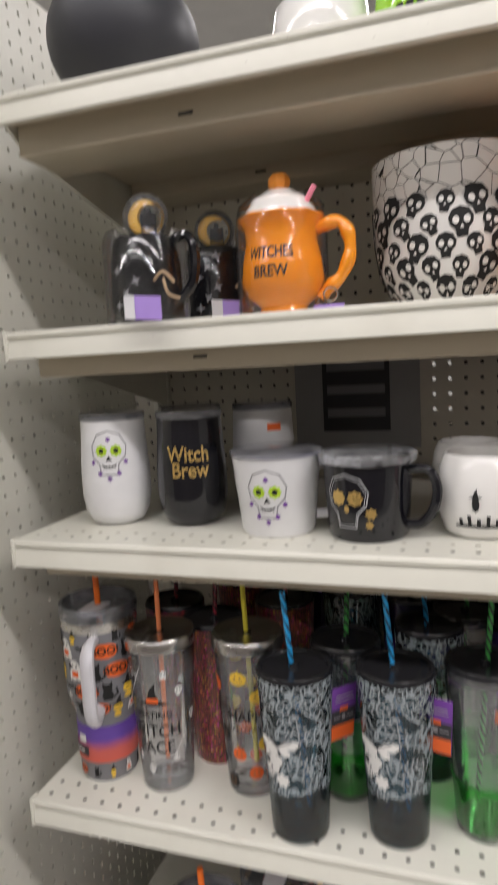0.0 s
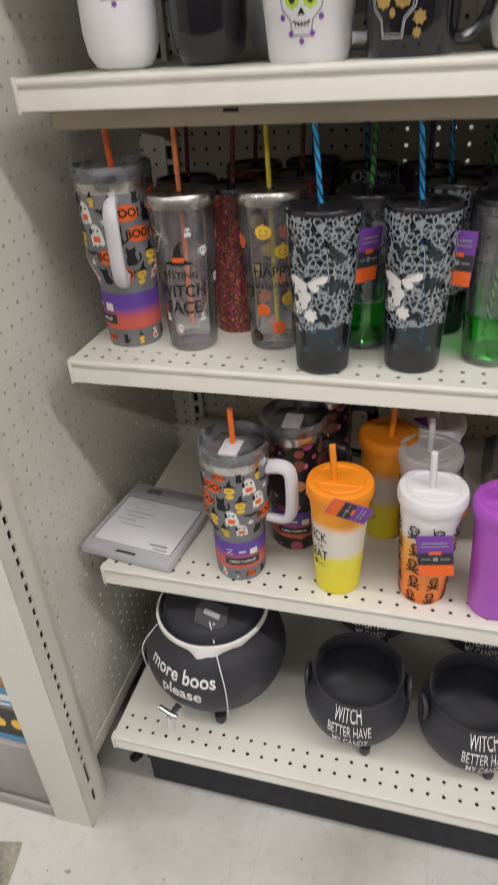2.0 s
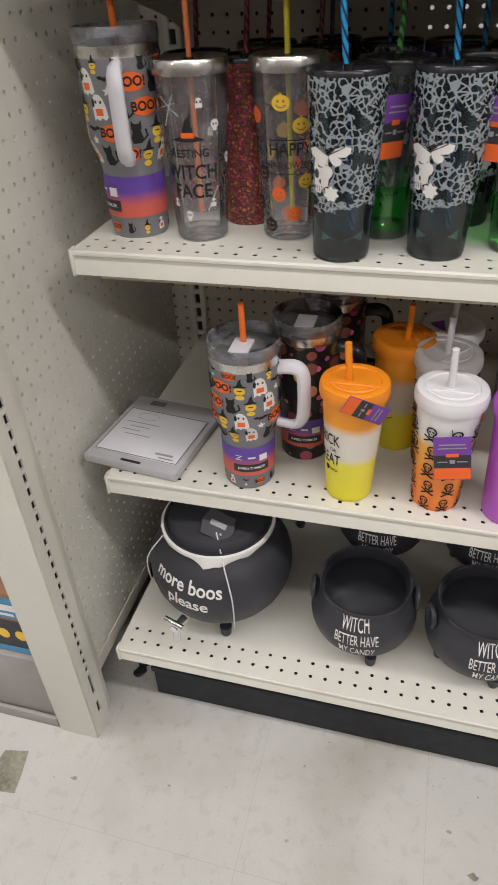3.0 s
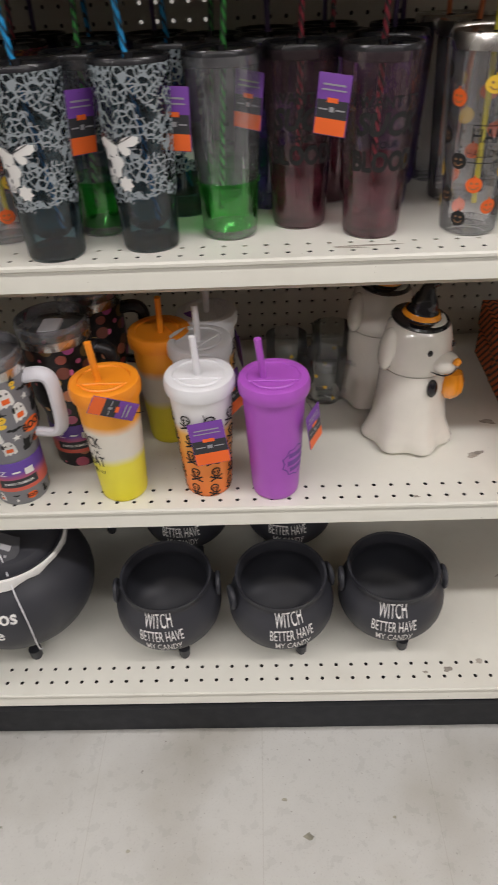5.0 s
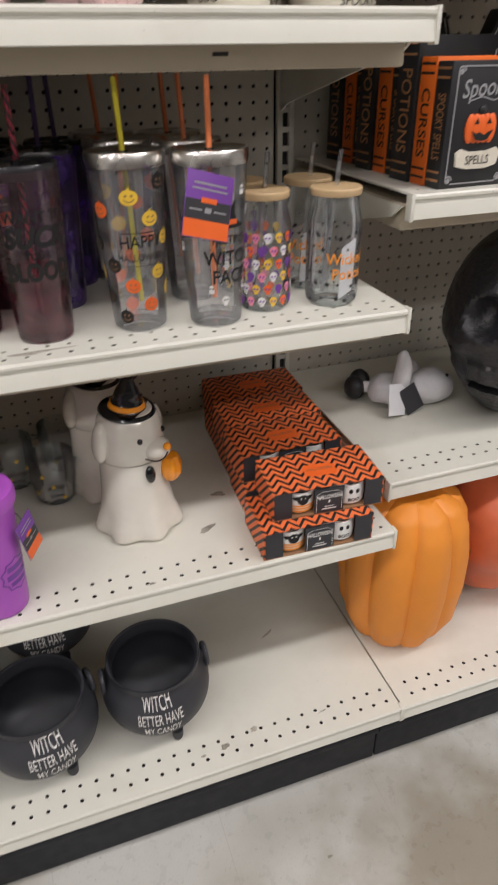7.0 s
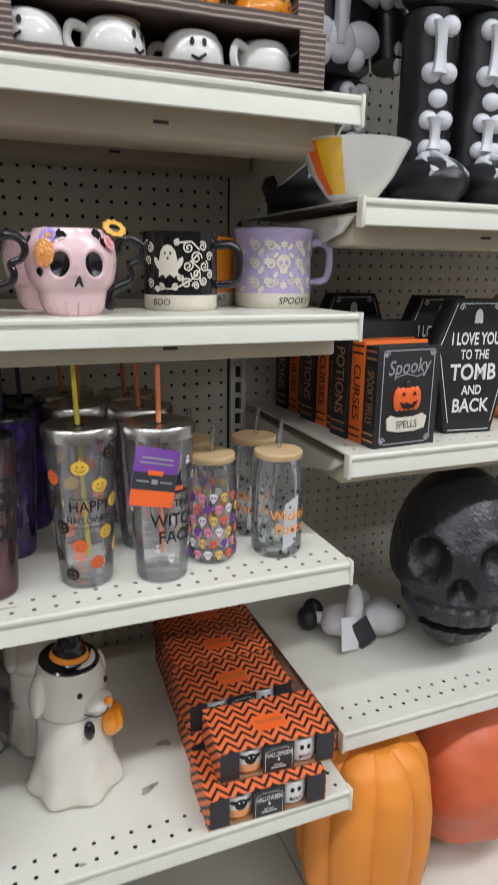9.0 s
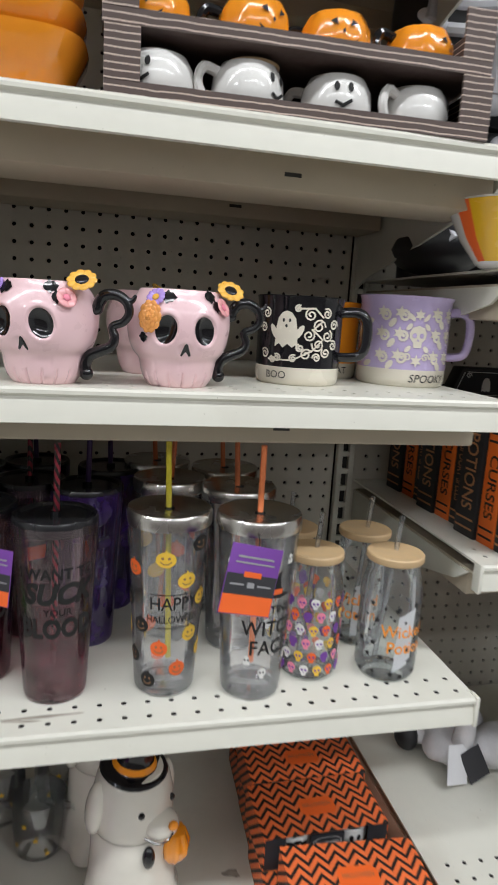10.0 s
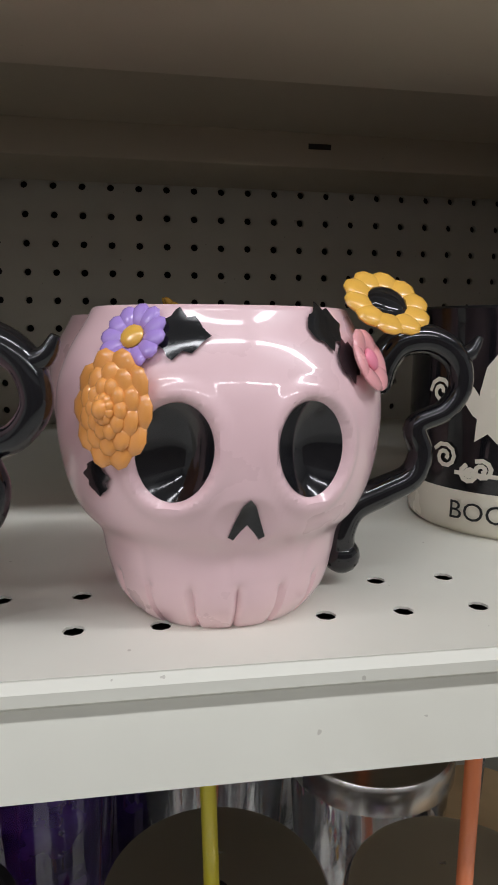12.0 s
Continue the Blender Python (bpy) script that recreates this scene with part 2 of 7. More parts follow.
PRINTW = mat("white_ink", (0.78, 0.77, 0.74), 0.5)
PRINTK = mat("black_ink", (0.008, 0.008, 0.008), 0.7)
PRINTO = mat("orange_ink", (0.85, 0.14, 0.02), 0.5)
PRINTY = mat("yellow_ink", (0.85, 0.55, 0.05), 0.5)
PRINTP = mat("purple_ink", (0.17, 0.05, 0.32), 0.5)
PRINTG = mat("lime_ink", (0.42, 0.62, 0.03), 0.5)
PRINTGOLD = mat("gold_ink", (0.62, 0.42, 0.14), 0.3, metal=0.6)
PRINTGREY = mat("grey_ink", (0.32, 0.32, 0.33), 0.5)
PRINTPINK = mat("pink_ink", (0.8, 0.25, 0.35), 0.5)
BRIGHTO = mat("candy_orange_ink", (0.9, 0.32, 0.04), 0.5)
STEEL = mat("brushed_steel", (0.62, 0.6, 0.57), 0.27, metal=1.0, var=0.015, scale=30, bump=0.0)
CHROME = mat("chrome", (0.75, 0.75, 0.76), 0.08, metal=1.0)
CLEAR = clear("clear_plastic", haze=0.07)
CLEARGLASS = clear("clear_glass", (0.95, 0.97, 0.97), 0.05, 0.06)
LIDCLEAR = clear("smoky_lid_plastic", (0.6, 0.6, 0.68), 0.15, 0.1)
FILM = clear("clear_cover_film", (0.99, 0.99, 0.99), 0.008, 0.045)
GREENCLEAR = clear("green_plastic", (0.16, 0.85, 0.18), 0.07, 0.08, (0.08, 0.7, 0.08))
REDCLEAR = clear("wine_plastic", (0.5, 0.09, 0.17), 0.16, 0.06, (0.28, 0.03, 0.07))
ROSECLEAR = clear("rosy_plastic", (0.92, 0.76, 0.81), 0.03, 0.075, (0.6, 0.36, 0.42))
PURPLECLEAR = clear("purple_plastic", (0.12, 0.06, 0.3), 0.3, 0.08, (0.1, 0.04, 0.3))
BLUECLEAR = clear("blue_liquid_plastic", (0.3, 0.55, 0.63), 0.05, 0.08, (0.03, 0.07, 0.1))
STRAWCLEAR = clear("clear_straw", (0.85, 0.86, 0.87), 0.2, 0.12)
LACE = lace_plastic("lace_print_plastic")
LIDBLACK = mat("black_lid_plastic", (0.014, 0.014, 0.016), 0.22, bump=0.02)
WOODLID = mat("bamboo", (0.62, 0.44, 0.24), 0.5, var=0.12, scale=90)
GREYBODY = mat("grey_powder_coat", (0.2, 0.2, 0.215), 0.45, bump=0.05)
HANDLEGREY = mat("frosted_handle_plastic", (0.62, 0.61, 0.64), 0.4)
STRAWO = mat("orange_straw_plastic", (0.85, 0.17, 0.02), 0.35)
STRAWRUST = mat("coral_straw_plastic", (0.7, 0.2, 0.07), 0.35)
STRAWY = mat("olive_yellow_straw_plastic", (0.55, 0.47, 0.03), 0.35)
STRAWBLUE = stripes("blue_spiral_straw", (0.02, 0.3, 0.62), (0.01, 0.015, 0.03), 0.014, 0.35, 2, 2.2, 0.3)
STRAWGREEN = stripes("green_spiral_straw", (0.05, 0.3, 0.06), (0.01, 0.012, 0.01), 0.014, 0.45, 2, 2.2, 0.3)
STRAWRED = stripes("wine_spiral_straw", (0.3, 0.03, 0.05), (0.01, 0.01, 0.01), 0.014, 0.5, 2, 2.2, 0.3)
STRAWVIO = mat("dark_violet_straw_plastic", (0.05, 0.02, 0.1), 0.35)
TAGDARK = mat("charcoal_card", (0.03, 0.03, 0.035), 0.55)
CARDWHITE = mat("white_card", (0.7, 0.7, 0.72), 0.5)
CUPWHITE = mat("white_soft_plastic", (0.76, 0.76, 0.77), 0.42)
CUPPURPLE = mat("orchid_plastic", (0.42, 0.09, 0.52), 0.4)
LIDORANGE = mat("orange_soft_plastic", (0.9, 0.29, 0.015), 0.42)
OMBRE1 = ombre("orange_white_yellow_fade", [(0, (0.82, 0.72, 0.02)), (0.07, (0.82, 0.74, 0.06)), (0.085, (0.72, 0.69, 0.6)), (0.125, (0.75, 0.7, 0.6)), (0.14, (0.9, 0.36, 0.02)), (0.19, (0.9, 0.29, 0.015))])
OMBRE2 = ombre("white_to_orange_fade", [(0, (0.85, 0.2, 0.03)), (0.07, (0.87, 0.28, 0.05)), (0.115, (0.85, 0.45, 0.1)), (0.13, (0.76, 0.75, 0.74)), (0.19, (0.76, 0.75, 0.74))])
BANDFADE = ombre("purple_orange_wrap", [(0, (0.75, 0.12, 0.03)), (0.045, (0.6, 0.12, 0.1)), (0.06, (0.13, 0.06, 0.36)), (0.09, (0.13, 0.06, 0.36))])
ZIGZAG = chevron("zigzag_card", (0.8, 0.17, 0.045), (0.02, 0.014, 0.014), 0.026, 1.25, 0.0165)
CORRUG = stripes("striped_brown_card", (0.085, 0.058, 0.05), (0.55, 0.44, 0.37), 0.0062, 0.2, 2)
SKULLWRAP = cells("dark_skull_wrap", (0.012, 0.01, 0.012), (0.02, 0.02, 0.02), 42, 0.03, 0.4, (0.55, 0.12, 0.13), 0.0)
GLITTER = cells("red_black_glitter", (0.012, 0.008, 0.01), (0.25, 0.05, 0.04), 260, 0.08, 0.35, (0.4, 0.05, 0.03), 0.3)
WEB = cells("white_cobweb_glaze", (0.72, 0.7, 0.66), (0.02, 0.02, 0.02), 52, 0.022)
SKELBLACK = mat("black_blow_mould", (0.014, 0.014, 0.017), 0.4, var=0.1)
BONE = mat("pale_bone_paint", (0.62, 0.62, 0.66), 0.45)
BLACKSKULL = crumpled("black_foil_skull", (0.02, 0.02, 0.023))
PUMPKIN = mat("orange_blow_mould", (0.78, 0.27, 0.03), 0.55, var=0.08, scale=25)
REDPUMP = mat("rust_blow_mould", (0.66, 0.15, 0.06), 0.4, var=0.25, scale=22, bump=0.2)
PLUSH = mat("white_plush", (0.66, 0.65, 0.67), 0.95, var=0.08, scale=300, bump=0.4)
BOOKBLACK = mat("black_book_resin", (0.016, 0.016, 0.018), 0.5, bump=0.12)
BOOKORANGE = mat("orange_book_resin", (0.82, 0.16, 0.015), 0.5, bump=0.12)
PAGES = stripes("page_edges", (0.62, 0.58, 0.5), (0.74, 0.71, 0.64), 0.0018, 0.4, 1)
COPPER = mat("copper_ink", (0.55, 0.27, 0.12), 0.35, metal=0.4)
BOXBLUE = mat("blue_carton", (0.06, 0.27, 0.48), 0.45)
BOXBROWN = mat("brown_carton", (0.3, 0.16, 0.08), 0.6)
GREYTRAY = mat("grey_blister", (0.45, 0.45, 0.46), 0.35)
CONEBOWL = mat("candy_yellow", (0.85, 0.5, 0.02), 0.25, coat=0.4)
BLUEMUG = mat("black_translucent_mug", (0.008, 0.008, 0.011), 0.12, coat=0.2)
DIRT = mat("grey_floor_scar", (0.27, 0.26, 0.2), 0.9, var=0.5, scale=130)
SMUDGE = mat("rubbed_grey_smudge", (0.34, 0.31, 0.26), 0.7, var=0.5, scale=200)
TWINE = mat("twine", (0.5, 0.36, 0.22), 0.9)

# ---- mesh helpers ----


def part(name, bm, material, parent=None, label="", smooth=True):
    me = bpy.data.meshes.new(name)
    bm.normal_update()
    bm.to_mesh(me)
    bm.free()
    for m in material if isinstance(material, (list, tuple)) else [material]:
        me.materials.append(m)
    if smooth:
        me.polygons.foreach_set("use_smooth", [True] * len(me.polygons))
        me.set_sharp_from_angle(angle=radians(38))
    ob = new(name, me)
    ob.parent = parent
    if label:
        ob["label"] = label
    if name in ("skull_print", "pumpkin_print", "ghost_print", "pumpkin_faces", "cat_print", "orange_print", "witch_print", "eye_print", "star_print", "skull_eyes", "ghost_eyes", "skull_face_print", "scroll_relief"):
        ob["kind"] = "stuff"
    return ob


def thing(name, label, category, m=None, group="", kind=""):
    ob = new(name)
    ob.empty_display_size = 0.02
    ob.matrix_basis = m or Matrix()
    return tagged(ob, label, category, group, kind)


def lathe(profile, seg=40, shape=None):
    """Turns (radius, height) points round z. shape(angle, radius, height) may bend the radius."""
    bm = bmesh.new()
    rings = []
    for r, z in profile:
        if r < 1e-6:
            rings.append([bm.verts.new((0, 0, z))])
            continue
        ring = []
        for i in range(seg):
            a = 2 * math.pi * i / seg
            q = shape(a, r, z) if shape else r
            ring.append(bm.verts.new((q * math.sin(a), -q * math.cos(a), z)))
        rings.append(ring)
    for p, q in zip(rings, rings[1:]):
        for i in range(seg):
            j = (i + 1) % seg
            if len(p) == 1 and len(q) > 1:
                bm.faces.new((p[0], q[j], q[i]))
            elif len(q) == 1 and len(p) > 1:
                bm.faces.new((p[i], p[j], q[0]))
            elif len(p) > 1:
                bm.faces.new((p[i], p[j], q[j], q[i]))
    return bm


def box(x0, x1, y0, y1, z0, z1, bevel=0.0, m=None):
    bm = bmesh.new()
    bmesh.ops.create_cube(bm, size=1)
    bmesh.ops.transform(bm, matrix=Matrix.LocRotScale(((x0 + x1) / 2, (y0 + y1) / 2, (z0 + z1) / 2), None, (x1 - x0, y1 - y0, z1 - z0)), verts=bm.verts)
    if bevel:
        bmesh.ops.bevel(bm, geom=bm.edges[:], offset=bevel, segments=2, affect="EDGES", profile=0.5)
    if m:
        bmesh.ops.transform(bm, matrix=m, verts=bm.verts)
    return bm


def join(*bms):
    """Joins bmeshes of one part into the first."""
    out = bms[0]
    for b in bms[1:]:
        me = bpy.data.meshes.new("t")
        b.to_mesh(me)
        b.free()
        out.from_mesh(me)
        bpy.data.meshes.remove(me)
    return out


def moved(bm, m):
    bmesh.ops.transform(bm, matrix=m, verts=bm.verts)
    return bm


def smooth_line(pts, steps=6):
    pts = [Vector(p) for p in pts]
    out = []
    for i in range(len(pts) - 1):
        p0, p1, p2, p3 = pts[max(i - 1, 0)], pts[i], pts[i + 1], pts[min(i + 2, len(pts) - 1)]
        for k in range(steps):
            t = k / steps
            out.append(0.5 * (2 * p1 + (p2 - p0) * t + (2 * p0 - 5 * p1 + 4 * p2 - p3) * t * t + (3 * p1 - p0 - 3 * p2 + p3) * t ** 3))
    return out + [pts[-1]]


def tube(pts, r, seg=8, smooth=0, flat=1.0, cap=True):
    pts = smooth_line(pts, smooth) if smooth else [Vector(p) for p in pts]
    bm = bmesh.new()
    rings, side = [], None
    for i, p in enumerate(pts):
        d = (pts[min(i + 1, len(pts) - 1)] - pts[max(i - 1, 0)]).normalized()
        if side is None:
            side = d.orthogonal().normalized()
        side = (side - d * side.dot(d)).normalized()
        up = d.cross(side)
        rr = r(i / (len(pts) - 1)) if callable(r) else r
        rings.append([bm.verts.new(p + rr * (math.cos(a) * side + flat * math.sin(a) * up)) for a in (2 * math.pi * k / seg for k in range(seg))])
    for p, q in zip(rings, rings[1:]):
        for k in range(seg):
            bm.faces.new((p[k], p[(k + 1) % seg], q[(k + 1) % seg], q[k]))
    if cap:
        bm.faces.new(rings[0][::-1])
        bm.faces.new(rings[-1])
    return bm


def ball(rx, ry, rz, c=(0, 0, 0), seg=20):
    bm = bmesh.new()
    bmesh.ops.create_uvsphere(bm, u_segments=seg, v_segments=max(8, seg // 2), radius=1)
    bmesh.ops.transform(bm, matrix=Matrix.LocRotScale(c, None, (rx, ry, rz)), verts=bm.verts)
    return bm


def prism(outline, y0, y1, bevel=0.0):
    """A flat outline of (x, z) points drawn out along y."""
    bm = bmesh.new()
    a = [bm.verts.new((x, y0, z)) for x, z in outline]
    b = [bm.verts.new((x, y1, z)) for x, z in outline]
    bm.faces.new(a)
    bm.faces.new(b[::-1])
    n = len(outline)
    for i in range(n):
        bm.faces.new((a[i], b[i], b[(i + 1) % n], a[(i + 1) % n]))
    bmesh.ops.recalc_face_normals(bm, faces=bm.faces[:])
    if bevel:
        bmesh.ops.bevel(bm, geom=bm.edges[:], offset=bevel, segments=1, affect="EDGES")
    return bm


# flat artwork, in (u, v) metres, that is then laid on a surface


def oval(cu, cv, ru, rv, n=20, turn=0.0):
    c, s = math.cos(turn), math.sin(turn)
    pts = [(ru * math.cos(a), rv * math.sin(a)) for a in (2 * math.pi * k / n for k in range(n))]
    return [(cu + c * x - s * y, cv + s * x + c * y) for x, y in pts]


def rect(u0, u1, v0, v1):
    return [(u0, v0), (u1, v0), (u1, v1), (u0, v1)]


def star(cu, cv, r, n=5, inner=0.42, turn=0.0):
    return [(cu + q * math.sin(a + turn), cv + q * math.cos(a + turn)) for k in range(2 * n) for a, q in [(math.pi * k / n, r if k % 2 == 0 else r * inner)]]


def place2(o, cu, cv, s=1.0, turn=0.0):
    c, d = math.cos(turn), math.sin(turn)
    return [(cu + s * (c * x - d * y), cv + s * (d * x + c * y)) for x, y in o]


def line2(pts, w):
    """An inked line of width w through (u, v) points, as one outline per stretch."""
    out = []
    for (a, b), (c, d) in zip(pts, pts[1:]):
        ln = math.hypot(c - a, d - b) or 1e-9
        nx, ny = -(d - b) / ln * w / 2, (c - a) / ln * w / 2
        ex, ey = (c - a) / ln * w * 0.3, (d - b) / ln * w * 0.3
        out.append([(a - ex + nx, b - ey + ny), (a - ex - nx, b - ey - ny), (c + ex - nx, d + ey - ny), (c + ex + nx, d + ey + ny)])
    return out


def swirl(cu, cv, r, turns, w, flip=1, start=0.0):
    n = int(10 * turns)
    return line2([(cu + flip * r * (1 - 0.8 * k / n) * math.cos(start + 2 * math.pi * turns * k / n), cv + r * (1 - 0.8 * k / n) * math.sin(start + 2 * math.pi * turns * k / n)) for k in range(n + 1)], w)


def flat_art(outlines):
    bm = bmesh.new()
    for i, o in enumerate(outlines):
        vs = [bm.verts.new((u, v, i * 2e-6)) for u, v in o]
        if len(vs) > 2:
            f = bm.faces.new(vs)
            f.normal_update()
            if f.normal.z < 0:
                f.normal_flip()
    return bm


TEXTS = {}


def text_art(body, size, cu=0.0, cv=0.0, squeeze=1.0, turn=0.0, bold=0.0, shear=0.0):
    key = (body, bold, shear)
    if key not in TEXTS:
        cu_data = bpy.data.curves.new("lettering", "FONT")
        cu_data.body, cu_data.size, cu_data.align_x, cu_data.align_y = body, 1.0, "CENTER", "CENTER"
        cu_data.offset, cu_data.shear, cu_data.resolution_u = bold, shear, 3
        ob = new("lettering", cu_data)
        bpy.context.view_layer.update()
        TEXTS[key] = bpy.data.meshes.new_from_object(ob.evaluated_get(bpy.context.evaluated_depsgraph_get()))
        bpy.data.objects.remove(ob)
    bm = bmesh.new()
    bm.from_mesh(TEXTS[key])
    bmesh.ops.transform(bm, matrix=Matrix.Translation((cu, cv, 0)) @ Matrix.Rotation(turn, 4, "Z") @ Matrix.Diagonal((size * squeeze, size, 1, 1)), verts=bm.verts)
    return bm


def art(*items):
    """Joins outlines and lettering into one flat piece of artwork."""
    out = flat_art([o for o in items if isinstance(o, list)])
    return join(out, *[i for i in items if not isinstance(i, list)])


def lay(bm, where, step=0.004):
    """Cuts flat artwork into narrow strips and lays it on the surface where(u, v, height)."""
    if step:
        us = [v.co.x for v in bm.verts]
        if us:
            k = math.ceil(min(us) / step)
            while k * step < max(us):
                bmesh.ops.bisect_plane(bm, geom=bm.verts[:] + bm.edges[:] + bm.faces[:], plane_co=(k * step, 0, 0), plane_no=(1, 0, 0))
                k += 1
            vs = [v.co.y for v in bm.verts]
            k = math.ceil(min(vs) / (1.5 * step))
            while k * 1.5 * step < max(vs):
                bmesh.ops.bisect_plane(bm, geom=bm.verts[:] + bm.edges[:] + bm.faces[:], plane_co=(0, k * 1.5 * step, 0), plane_no=(0, 1, 0))
                k += 1
    for v in bm.verts:
        v.co = Vector(where(v.co.x, v.co.y, v.co.z))
    return bm


def around(profile, a0=0.0, z0=0.0, lift=0.0006, ref=None):
    """A surface map on a turned body: u runs round it from a0 degrees (0 faces -y), v runs up from z0."""
    zs, rs = [p[1] for p in profile], [p[0] for p in profile]
    ref = ref or float(np.interp(z0, zs, rs))

    def where(u, v, h):
        r = float(np.interp(z0 + v, zs, rs)) + lift + h
        a = radians(a0) + u / ref
        return r * math.sin(a), -r * math.cos(a), z0 + v

    return where


def on_plane(origin, du, dv, lift=0.0006):
    o, a, b = Vector(origin), Vector(du), Vector(dv)
    n = a.cross(b).normalized()
    return lambda u, v, h: o + a * u + b * v + n * (lift + h)


def pegboard(nu, nv, pitch, r, depth, skip=None):
    """A sheet of nu x nv square cells in the xz plane, facing -y, each with a round hole through it."""
    verts, faces = [], []
    for i in range(nu + 1):
        for j in range(nv + 1):
            verts.append((i * pitch, 0.0, j * pitch))
    corner = lambda i, j: i * (nv + 1) + j
    ang = [math.pi / 4 * k + math.pi / 8 * 0 for k in range(8)]
    for i in range(nu):
        for j in range(nv):
            c = [corner(i + 1, j + 1), corner(i, j + 1), corner(i, j), corner(i + 1, j)]
            if skip and skip(i, j):
                faces.append((c[2], c[3], c[0], c[1]))
                continue
            n = len(verts)
            for back in (0.0, depth):
                for a in ang:
                    verts.append(((i + 0.5) * pitch + r * math.cos(a), back, (j + 0.5) * pitch + r * math.sin(a)))
            # ring points 0 right, 2 top, 4 left, 6 bottom; corners tr, tl, bl, br
            for k, cc in enumerate(c):
                e = 2 * k
                faces.append((n + (e + 2) % 8, n + e + 1, cc))
                faces.append((n + e + 1, n + e, cc))
                faces.append((n + (e + 2) % 8, cc, c[(k + 1) % 4]))
            for k in range(8):
                faces.append((n + k, n + 8 + k, n + 8 + (k + 1) % 8, n + (k + 1) % 8))
    me = bpy.data.meshes.new("pegboard")
    me.from_pydata(verts, [], faces)
    bm = bmesh.new()
    bm.from_mesh(me)
    bpy.data.meshes.remove(me)
    bmesh.ops.recalc_face_normals(bm, faces=bm.faces[:])
    return bm

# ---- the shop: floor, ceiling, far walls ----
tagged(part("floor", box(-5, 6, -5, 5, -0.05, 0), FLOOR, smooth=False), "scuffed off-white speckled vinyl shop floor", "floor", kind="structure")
tagged(part("ceiling", box(-5, 6, -5, 5, 3.5, 3.6), WHITEWALL, smooth=False), "white shop ceiling", "ceiling", kind="structure")
for nm, b in (("wall_west", (-5.1, -5, -5, 5)), ("wall_east", (6, 6.1, -5, 5)), ("wall_south", (-5, 6, -5.1, -5)), ("wall_north", (-5, 6, 5, 5.1))):
    tagged(part(nm, box(*b, 0, 3.5), WHITEWALL, smooth=False), "plain white shop wall", "wall", kind="structure")
tagged(part("wall_aisle", box(-3, 4, -2.5, -2.42, 0, 1.7), GOODS, smooth=False), "dim mixed goods of the facing shelf run", "wall", kind="structure")

# ---- shelf run: back boards, uprights ----
BACK = 0.488
P = 0.0254


def back_board(name, x0, cols, rows=74):
    bm = pegboard(cols, rows, P, 0.0034, 0.005)
    ob = part(name, moved(bm, Matrix.Translation((x0, BACK, 0.02))), PEG, smooth=False)
    tagged(ob, "tan enamelled pegboard back of the shelf bay", "pegboard", kind="structure")


back_board("wall_back_1", -0.0962, 51)
back_board("wall_back_2", 1.2246, 47)
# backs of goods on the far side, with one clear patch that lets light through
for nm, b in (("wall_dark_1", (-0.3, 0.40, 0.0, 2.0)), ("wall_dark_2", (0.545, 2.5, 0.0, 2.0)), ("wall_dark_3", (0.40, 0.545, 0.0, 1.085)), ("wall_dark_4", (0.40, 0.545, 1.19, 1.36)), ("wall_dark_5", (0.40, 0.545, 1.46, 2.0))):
    tagged(part(nm, box(b[0], b[1], 0.54, 0.56, b[2], b[3]), DARKBACKSHADE, smooth=False), "dark backs of goods behind the pegboard", "wall", kind="structure")


def upright(x, name):
    """Steel post with a column of slots."""
    ob = thing(name, "cream slotted steel shelf upright post", "upright", kind="structure")
    part("post_side", box(x - 0.016, x - 0.006, BACK - 0.014, BACK - 0.001, 0, 1.95, 0.001), CREAM, ob)
    part("post_side", box(x + 0.006, x + 0.016, BACK - 0.014, BACK - 0.001, 0, 1.95, 0.001), CREAM, ob)
    # near-black strip stands for the shade deep in the slots
    part("slot_shadow", box(x - 0.006, x + 0.006, BACK - 0.005, BACK - 0.001, 0, 1.95), DARKBACKSHADE, ob)
    bars = [box(x - 0.006, x + 0.006, BACK - 0.013, BACK - 0.006, z * 0.0318 + 0.02, z * 0.0318 + 0.029) for z in range(60)]
    part("slot_bar", join(*bars), CREAM, ob)


upright(0.0, "upright_1")
upright(1.218, "upright_2")

# ---- side panel with its slotted front post ----
side = thing("side_panel", "tan pegboard wing panel with slotted cream front post", "side panel")
bm = pegboard(23, 74, P, 0.0034, 0.005)
part("pegboard_face", moved(bm, Matrix.Translation((-0.06, -0.101, 0.15)) @ Matrix.Rotation(radians(90), 4, "Z")), CREAM, side, smooth=False)
part("bottom_rail", box(-0.066, -0.057, -0.101, BACK, 0.115, 0.15, 0.002), PEG, side)
# near-black fill gives the pegboard holes their shade
part("core", box(-0.118, -0.070, -0.10, BACK, 0.115, 2.0), DARKBACKSHADE, side, smooth=False)
part("front_face", box(-0.13, -0.0495, -0.178, -0.1745, 0, 2.02, 0.0015), CREAM, side)
part("side_flange", box(-0.0525, -0.0490, -0.1745, -0.152, 0, 2.02), CREAM, side)
part("side_flange", box(-0.0525, -0.0490, -0.143, -0.122, 0, 2.02), CREAM, side)
part("side_flange", box(-0.0615, -0.0555, -0.122, -0.101, 0.0, 2.02, 0.001), CREAM, side)
part("outer_flange", box(-0.13, -0.127, -0.1745, -0.10, 0, 2.02), CREAM, side)
# shade behind the front slots, done as a near-black strip
part("slot_shadow", box(-0.060, -0.056, -0.153, -0.142, 0.02, 2.02), DARKBACKSHADE, side)
